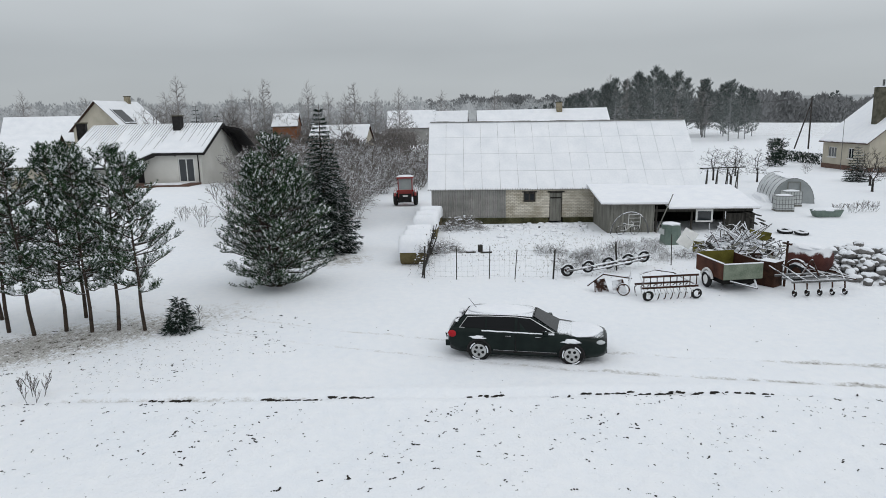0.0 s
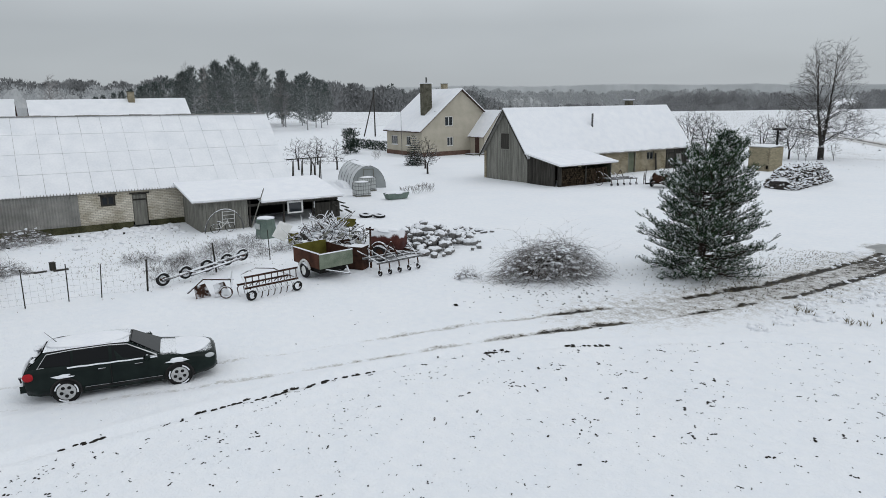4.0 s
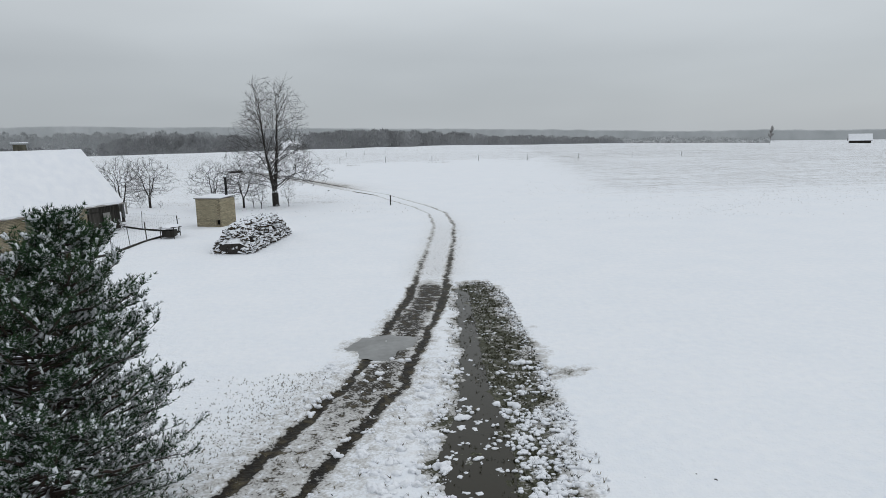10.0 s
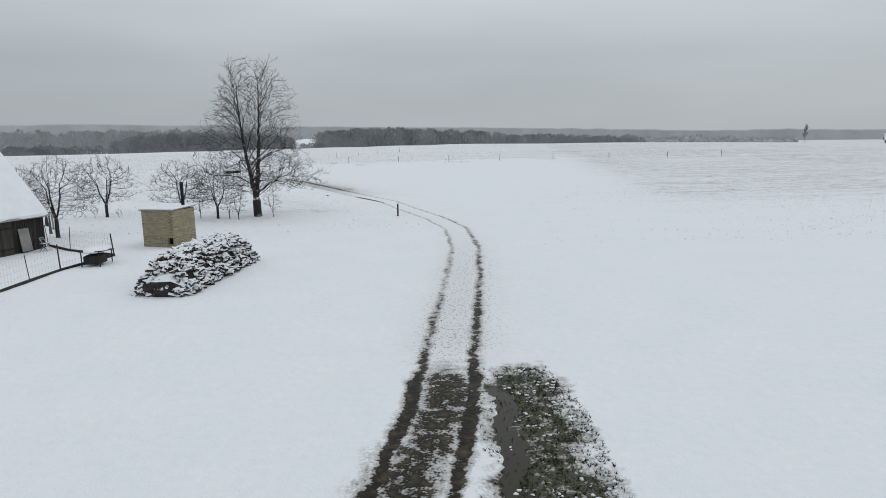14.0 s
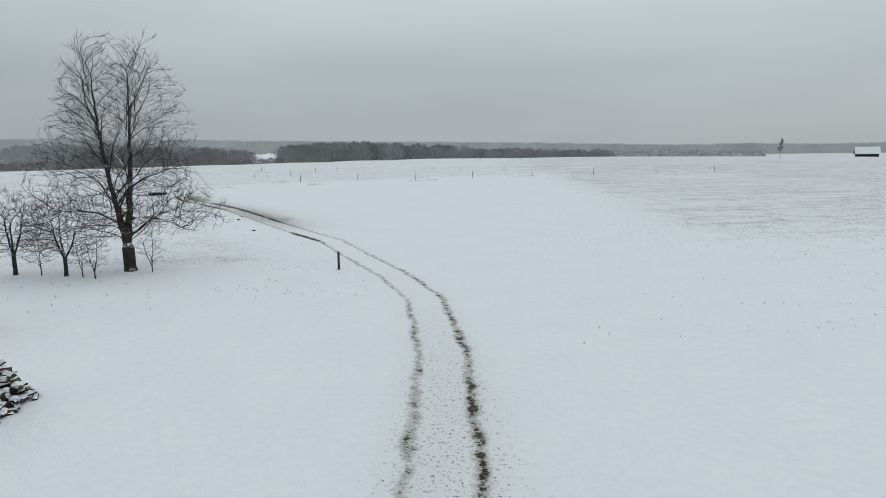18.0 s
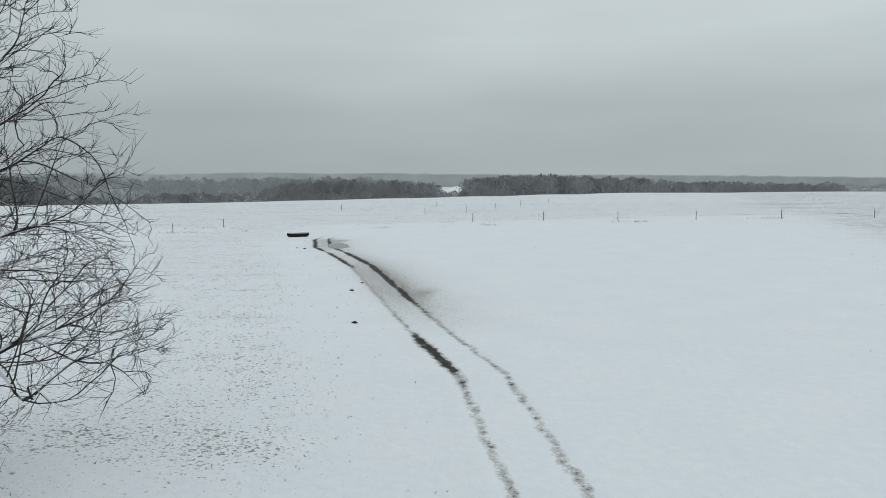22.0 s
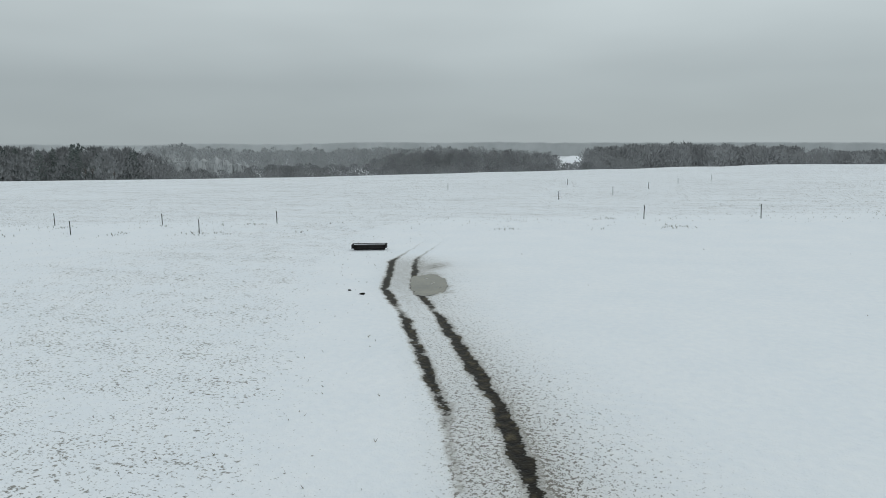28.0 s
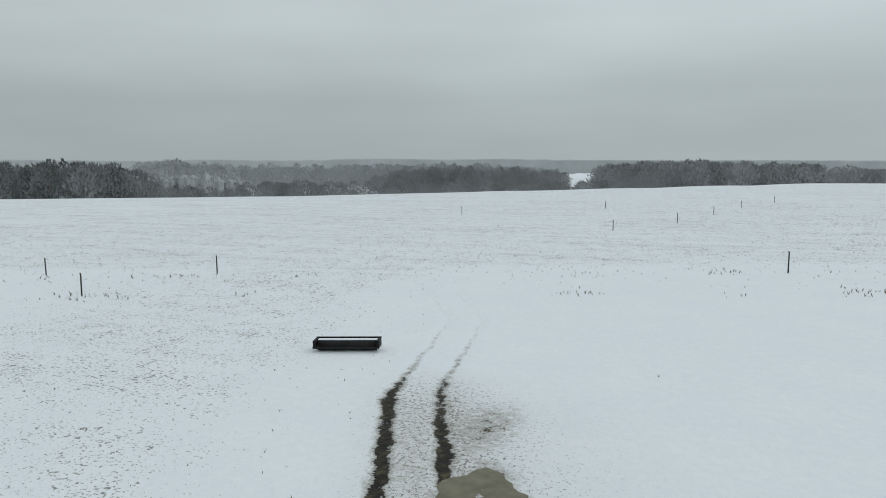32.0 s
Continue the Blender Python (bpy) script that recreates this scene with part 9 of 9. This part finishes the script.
# clipped hedge and thuja by the cream house
g = Geo()
rnd = random.Random(55)
for i in range(900):
    x, y, z = rnd.uniform(-6, 6), rnd.uniform(-0.6, 0.6), rnd.uniform(0, 1.3)
    tuft(g, Vector((x, y, z)), Vector((0, rnd.uniform(-1, 1), 1)).normalized(), 0.35, 5, rnd)
o = whole("hedge", g, m_spruce, "clipped dark hedge with snow on top", "hedge")
o.matrix_basis = pose(-74.0, 58.5, 0, 0, 0, 165)
g = Geo()
for i in range(600):
    x, y, z = rnd.uniform(-0.9, 0.9), rnd.uniform(-0.9, 0.9), rnd.uniform(0, 3.4)
    tuft(g, Vector((x, y, z)), Vector((x, y, 1)).normalized(), 0.4, 5, rnd)
o = whole("thuja", g, m_spruce, "square clipped dark thuja with snow", "shrub")
o.location = (-69.5, 51.0, 0)

# lane hedge and other shrubs
shrubs = {}
for i in range(120):
    k = i % 4
    u = (i // 4) / 30
    x, y = -39 - 60 * u + rnd.uniform(-1.2, 1.2), -7.9 + 13.5 * u - 1.9 * (i % 4) + rnd.uniform(-0.8, 0.8)
    if k not in shrubs:
        shrubs[k] = bare_tree("shrub", x, y, "arching leafless shrub furred with snow", 200 + k, 3.0, "lane hedge", "shrub", bark=m_frost_twig, fine=m_frost_twig, stems=9, levels=2, limbs=7, spread_=0.42, thick=0.0055, kids=(4, 5), upward=0.12, wild=0.75, first=0.34, fork=0.2, tight=0.55, sag=0.9, sides=4, thin=0.009)
    else:
        c = copy_thing(shrubs[k], pose(x, y, 0, 0, 0, 70 * i))
        c.scale = (rnd.uniform(1.0, 1.5),) * 3
for i in range(44):
    x = rnd.uniform(-82, -60)
    y = float(np.interp(x, [-91, -64.5, -50], [8.5, 0.7, -0.9])) + rnd.uniform(-3.2, 3.6)
    c = copy_thing(shrubs[i % 4], pose(x, y, lay(x, y), 0, 0, 61 * i))
    c.scale = (rnd.uniform(0.85, 1.25),) * 3
for i in range(90):
    x = rnd.uniform(-100, -56)
    mid_ = float(np.interp(x, [-91, -64.5, -50], [8.5, 0.7, -0.9]))
    y = mid_ - rnd.uniform(4.5, 15) if i % 3 else mid_ + rnd.uniform(3.2, 8)
    if y > mid_ and x > -60:
        continue
    c = copy_thing(shrubs[i % 4], pose(x, y, lay(x, y), 0, 0, 53 * i))
    c.scale = (rnd.uniform(1.2, 1.9),) * 3
NARROW = ((0.18, 0.5), (0.3, 1.0), (0.5, 0.95), (0.75, 0.7), (0.9, 0.4), (1.0, 0.1))
birch = {}
for i, (b, d) in enumerate(((96.5, 135), (90, 120), (86.5, 130), (83.6, 125), (82.8, 128), (81, 140), (79, 135), (94.5, 150), (92.5, 125), (97.5, 128), (103, 170), (107, 165), (75.5, 150), (71, 160), (88.4, 135), (84.9, 140), (91.2, 140), (59.0, 190), (57.9, 195), (60.3, 200), (56.6, 190), (61.6, 198), (54.6, 196))):
    x, y = polar(b, d)
    if i < 3:
        birch[i] = crowned_tree("birch_tree", x, y, "tall leafless birch behind village roofs", "tree", "village birches", 0, m_birch_twig, m_birch_twig, seed=230 + i, height=14.0, stems=((0.2, -0.2, 0.95),), fork=0.1, profile=[(a, w * 2.0) for a, w in NARROW], points=620, thick=0.008, step=0.38, near=0.45, see=2.4, tip=0.018, twig=0.9, keen=0.6, spurs=(2, 1))
    else:
        c = copy_thing(birch[i % 3], pose(x, y, 0, 0, 0, 50 * i))
        c.scale = (rnd.uniform(0.65, 1.05) if b > 65 else rnd.uniform(1.1, 1.3),) * 3
brown = {}
for i in range(34):
    b, d = 78.5 + 23.5 * ((i * 0.618) % 1.0), rnd.uniform(92, 160)
    x, y = polar(b, d)
    if i < 4:
        brown[i] = crowned_tree("garden_tree", x, y, "leafless garden tree with a brown twig crown", "tree", "village garden trees", 0, m_brush, m_brush, seed=260 + i, height=8.0, stems=((0.5, 0.2, 0.6), (-0.6, 0.3, 0.55)), fork=0.12, profile=[(a, w * 2.9) for a, w in BUSHY], points=520, thick=0.014, step=0.34, near=0.45, see=2.0, tip=0.017, twig=0.9, keen=0.3, spurs=(2, 1))
    else:
        c = copy_thing(brown[i % 4], pose(x, y, lay(x, y), 0, 0, 77 * i))
        c.scale = (rnd.uniform(0.6, 1.15),) * 3
for i, (x, y, h) in enumerate(((-43.1, -16.2, 1.6), (-44.5, -17.5, 1.2), (-15.4, -18.0, 0.9), (-33.8, 25.4, 0.8), (-33.4, 26.2, 0.8), (-33.6, 27.2, 0.9), (-33.5, 28.0, 0.8), (-50.5, 47.0, 1.4), (-59.0, 46.0, 1.3))):
    bare_tree("shrub", x, y, "thin leafless shrub standing in snow", 250 + i, h, "garden shrubs", "shrub", stems=4, levels=2, limbs=7, spread_=0.45, thick=0.009, kids=(4, 5), upward=0.3, wild=0.5, first=0.4, fork=0.2, tight=0.3)
spruce("spruce_sapling", -50.0, 43.5, "young spruce beside the cream house", 61, 3.6, 2.2, 14, 6)


# ---- scatter on the ground ----
def clods():
    """Dark clods and stubble that poke from the ploughed field."""
    rnd = random.Random(66)
    g = Geo()
    x, y = np.array([rnd.uniform(-22, 14) for _ in range(34000)]), np.array([rnd.uniform(-24, 17) for _ in range(34000)])
    f, s, _ = to_line(x, y, FURROW)
    near = np.where(s < 0, 0.5 + 0.5 * np.exp(-f / 6.0), 0.03)
    near = np.where((np.hypot(x + 19, (y + 17) * 0.7) < 4.5), 0.8, near)
    z = lie(x, y)
    for i in range(len(x)):
        c = noise.noise(Vector((x[i] * 0.7, y[i] * 0.7, 9.0)))
        if rnd.random() > near[i] * max(0.08, 0.32 + 0.8 * c):
            continue
        r = rnd.choice((0.006, 0.007, 0.008, 0.009, 0.011, 0.013, 0.016, 0.021)) * rnd.uniform(0.7, 1.3)
        a = rnd.uniform(0, 6.28)
        for k in range(rnd.choice((1, 2, 3, 4))):
            g.lump((x[i] + (math.cos(a) * 2 * k + rnd.uniform(-1, 1)) * r, y[i] + (math.sin(a) * 2 * k + rnd.uniform(-1, 1)) * r, z[i] + r * 0.05), (r * rnd.uniform(0.8, 1.8), r * rnd.uniform(0.8, 1.8), r * 0.6), i + k, 3, 5, 0.9)
    # black dashes of bare soil along the furrow
    for (x0, y0), (x1, y1) in zip(FURROW[:-1], FURROW[1:]):
        ln = math.hypot(x1 - x0, y1 - y0)
        ux, uy = (x1 - x0) / ln, (y1 - y0) / ln
        for k in range(int(ln * 5)):
            u = (k + rnd.random()) / (ln * 5)
            px_, py_ = x0 + (x1 - x0) * u, y0 + (y1 - y0) * u
            if px_ > 30 or noise.noise(Vector((px_ * 0.5, py_ * 0.5, 4.0))) < 0.06:
                continue
            px_, py_ = px_ + rnd.gauss(0, 0.05), py_ + rnd.gauss(0, 0.05)
            zz = lay(px_, py_)
            for j in range(3):
                q = rnd.uniform(-0.12, 0.12)
                r = rnd.uniform(0.02, 0.045)
                g.lump((px_ + ux * q, py_ + uy * q, zz + 0.01), (r * (1 + 1.2 * abs(ux)), r * (1 + 1.2 * abs(uy)), r * 0.6), k + j, 3, 6, 0.8)
    return whole("clods", g, m_soil, "dark soil clods poking through snow", "soil", kind="stuff")


clods()


def litter():
    """Bits of earth and broken twigs strewn round the brush pile."""
    rnd = random.Random(69)
    g = Geo()
    for i in range(330):
        x, y = -10.6 + rnd.gauss(0, 1.3), 10.2 + rnd.gauss(0, 1.6)
        r = rnd.choice((0.01, 0.012, 0.016, 0.02, 0.03)) * rnd.uniform(0.7, 1.3)
        g.lump((x, y, lay(x, y)), (r * 1.7, r, r * 0.7), i, 3, 6, 0.9)
    whole("strewn_earth", g, m_soil, "bits of dark earth strewn over snow", "soil", kind="stuff")


litter()


def verge():
    """Snow hummocks and dead grass along the ruts and round the puddles."""
    rnd = random.Random(67)
    s, d, w = Geo(), Geo(), Geo()
    VX, VY = np.array([rnd.uniform(-3.2, 3.6) for _ in range(900)]), np.array([rnd.uniform(9.5, 24) for _ in range(900)])
    VD, VE, VZ = to_line(VX, VY, TRACK)[0], edge_dist(VX, VY, PATCH), lie(VX, VY)
    for i in range(900):
        x, y, k, e, zz = VX[i], VY[i], VD[i], VE[i], VZ[i]
        if (k < 1.0 and rnd.random() < 0.8) or (e > 0.7 and rnd.random() < 0.8) or (k > 3.2 and e < -0.9):
            continue
        r = rnd.choice((0.025, 0.035, 0.05, 0.07, 0.11)) * rnd.uniform(0.7, 1.3)
        for q in range(3):
            s.lump((x + rnd.gauss(0, r), y + rnd.gauss(0, r), zz), (r * rnd.uniform(0.7, 1.3), r * rnd.uniform(0.7, 1.3), r * 0.6), i + q, 5, 8, 0.7)
        if i % 3 == 0:
            tuft(d, Vector((x + 0.1, y, zz)), Vector((0, 0, 1)), rnd.uniform(0.06, 0.16), 5, rnd, 0.8)
    WX, WY = np.array([rnd.uniform(-0.2, 3.5) for _ in range(6500)]), np.array([rnd.uniform(14.5, 34.8) for _ in range(6500)])
    WE, WZ = edge_dist(WX, WY, PATCH), lie(WX, WY)
    for i in range(6500):
        x, y, e, zz = WX[i], WY[i], WE[i], WZ[i]
        if e < -0.25 or (x < 1.7 + 0.3 * math.sin(y * 1.3) and rnd.random() < 0.8):
            continue
        tuft(w, Vector((x, y, zz)), Vector((rnd.uniform(-0.5, 0.5), rnd.uniform(-0.5, 0.5), 0.6)).normalized(), rnd.uniform(0.05, 0.12), 6, rnd, 1.0)
        if rnd.random() < 0.05 + 0.2 * (y < 20) + 0.15 * (e < 0.25):
            r = rnd.uniform(0.012, 0.05) + 0.025 * (y < 20)
            for q in range(2):
                s.lump((x + rnd.gauss(0, 1.2 * r), y + rnd.gauss(0, 1.2 * r), zz + 0.02), (r * rnd.uniform(0.8, 1.5), r, r * 0.55), i + q, 4, 7, 0.7)
    for i in range(500):
        t = rnd.random()
        x, y = -7.2 + rnd.gauss(0, 1.5) + 1.2, 14.9 + rnd.gauss(0, 1.5) - 0.3
        tuft(d, Vector((x, y, lay(x, y))), Vector((0, 0, 1)), rnd.uniform(0.04, 0.12), 5, rnd, 0.9)
    for i in range(1500):
        y = rnd.uniform(15, 23)
        x = np.interp(y, [15, 25], [-6, -3.2]) + rnd.gauss(0, 0.9)
        tuft(d, Vector((x, y, lay(x, y))), Vector((0, 0, 1)), rnd.uniform(0.03, 0.085), 5, rnd, 1.1)
    for cx_, cy_ in ((-2.4, 12.6), (-0.8, 12.4), (0.2, 13.2)):
        for i in range(16):
            x, y = cx_ + rnd.gauss(0, 0.22), cy_ + rnd.gauss(0, 0.22)
            tuft(d, Vector((x, y, lay(x, y))), Vector((0, 0, 1)), rnd.uniform(0.13, 0.26), 3, rnd, 0.7)
    whole("snow_hummocks", s, m_snow, "churned lumps of snow beside muddy ruts", "snow", kind="stuff", smooth=True)
    whole("dead_grass", d, m_grass, "pale dead grass poking through snow", "grass", kind="stuff")
    whole("wet_grass", w, m_wet_grass, "dark wet grass in standing water", "grass", kind="stuff")


verge()


def field_tufts():
    """Sparse tufts over the meadows."""
    rnd = random.Random(68)
    g = Geo()
    X, Y = np.array([rnd.uniform(-110, 100) for _ in range(70000)]), np.array([rnd.uniform(62, 250) for _ in range(70000)])
    D, S, _ = to_line(X, Y, TRACK)
    Z = lie(X, Y)
    for x, y, z, d, s in zip(X, Y, Z, D, S):
        streak = noise.noise(Vector((x * 0.035, y * 0.11, 5.0))) + 0.6 * noise.noise(Vector((x * 0.12, y * 0.4, 8.0)))
        if d < 1.6 or (s < 0 and y < 148 + 0.33 * (x + 40) and rnd.random() > np.clip((x - 6 - 0.08 * (y - 60)) / 25, 0.02, 1) * np.clip(0.25 + 1.6 * streak, 0.02, 1)):
            continue
        c = noise.noise(Vector((x * 0.22, y * 0.22, 3.0)))
        if rnd.random() > 0.25 + 0.9 * max(0, c):
            continue
        tuft(g, Vector((x, y, z)), Vector((rnd.uniform(-0.3, 0.3), 0, 1)).normalized(), rnd.uniform(0.05, 0.13) * (1.4 if y > 150 + 0.33 * (x + 40) else 1.0), 3, rnd, 1.0)
    # stubble in the field beyond the clean snow
    X, Y = np.array([rnd.uniform(4, 150) for _ in range(90000)]), np.array([rnd.uniform(55, 340) for _ in range(90000)])
    Z = lie(X, Y)
    for x, y, z in zip(X, Y, Z):
        streak = noise.noise(Vector((x * 0.03, y * 0.10, 5.0))) + 0.6 * noise.noise(Vector((x * 0.10, y * 0.4, 8.0)))
        if rnd.random() > np.clip((x - 5 - 0.08 * (y - 60)) / 18, 0, 1) * np.clip(0.3 + 1.6 * streak, 0.08, 1):
            continue
        tuft(g, Vector((x, y, z)), Vector((rnd.uniform(-0.3, 0.3), 0, 1)).normalized(), rnd.uniform(0.05, 0.11), 4, rnd, 0.9)
    # weeds in the fenced yard
    for i in range(1500):
        x, y = -29.5 + rnd.gauss(0, 3.6), 2.5 + rnd.gauss(0, 3.6)
        u = (x + 39.7) * 0.272 + (y + 1.5) * 0.962
        v = -(x + 39.7) * 0.962 + (y + 1.5) * 0.272
        if v > -0.3 or (u > 9.6 and v > -4.6) or v < -16.5 or u < -1:
            continue
        tuft(g, Vector((x, y, 0.0)), Vector((rnd.uniform(-0.3, 0.3), 0, 1)).normalized(), rnd.uniform(0.03, 0.11), 4, rnd, 1.0)
    for i in range(1500):
        x = rnd.uniform(-95, 75)
        y = 149.5 + 0.33 * (x + 40) + rnd.gauss(0, 0.7) + rnd.choice((-3.2, -3.2, 3.0))
        if noise.noise(Vector((x * 0.15, 7, 1.0))) > 0.12:
            tuft(g, Vector((x, y, lay(x, y))), Vector((0, 0, 1)), rnd.uniform(0.10, 0.3), 4, rnd, 0.6)
    whole("field_grass", g, m_grass, "sparse dead grass tufts over snow", "grass", kind="stuff")


field_tufts()
for i, (x, y, r) in enumerate(((-29.3, 121.4, 0.22), (-30.4, 122.0, 0.14), (-12.1, 88.8, 0.2), (-15.4, 97.3, 0.2), (-12.1, 5.95, 0.14), (-15.8, 100.2, 0.15))):
    o = whole("clod", Geo().lump((0, 0, 0.03), (r * 0.7, r * 0.42, r * 0.3), i, 5, 8, 0.6), m_soil, "single dark clod lying on snow", "clod", "loose clods")
    o.location = (x, y, lay(x, y))

# brambles in the fenced yard
bramble = None
rnd = random.Random(91)
for i in range(22):
    x, y = rnd.uniform(-29, -23.8), rnd.uniform(0.5, 8.0)
    if bramble is None:
        bramble = bare_tree("bramble", x, y, "low tangled bramble in the fenced yard", 300, 0.6, "yard brambles", "shrub", stems=9, levels=2, limbs=7, spread_=0.6, thick=0.008, kids=(3, 4), upward=0.0, wild=0.9, first=0.6, fork=0.1, tight=0.9, sag=0.6, sides=4, thin=0.004)
    else:
        c = copy_thing(bramble, pose(x, y, 0, 0, 0, 61 * i))
        c.scale = (rnd.uniform(0.6, 1.4),) * 3
for i, (x, y, h) in enumerate(((-195.7, 244.5, 3.6), (-195.9, 247.4, 3.6), (-195.1, 254.8, 2.8))):
    bare_tree("tree", x, y, "small leafless tree on the far crest", 320 + i, h, "trees on the crest", levels=2, limbs=12, kids=(5, 6), spread_=0.4, upward=0.3, first=0.35, fork=0.3, thick=0.02, thin=0.02)
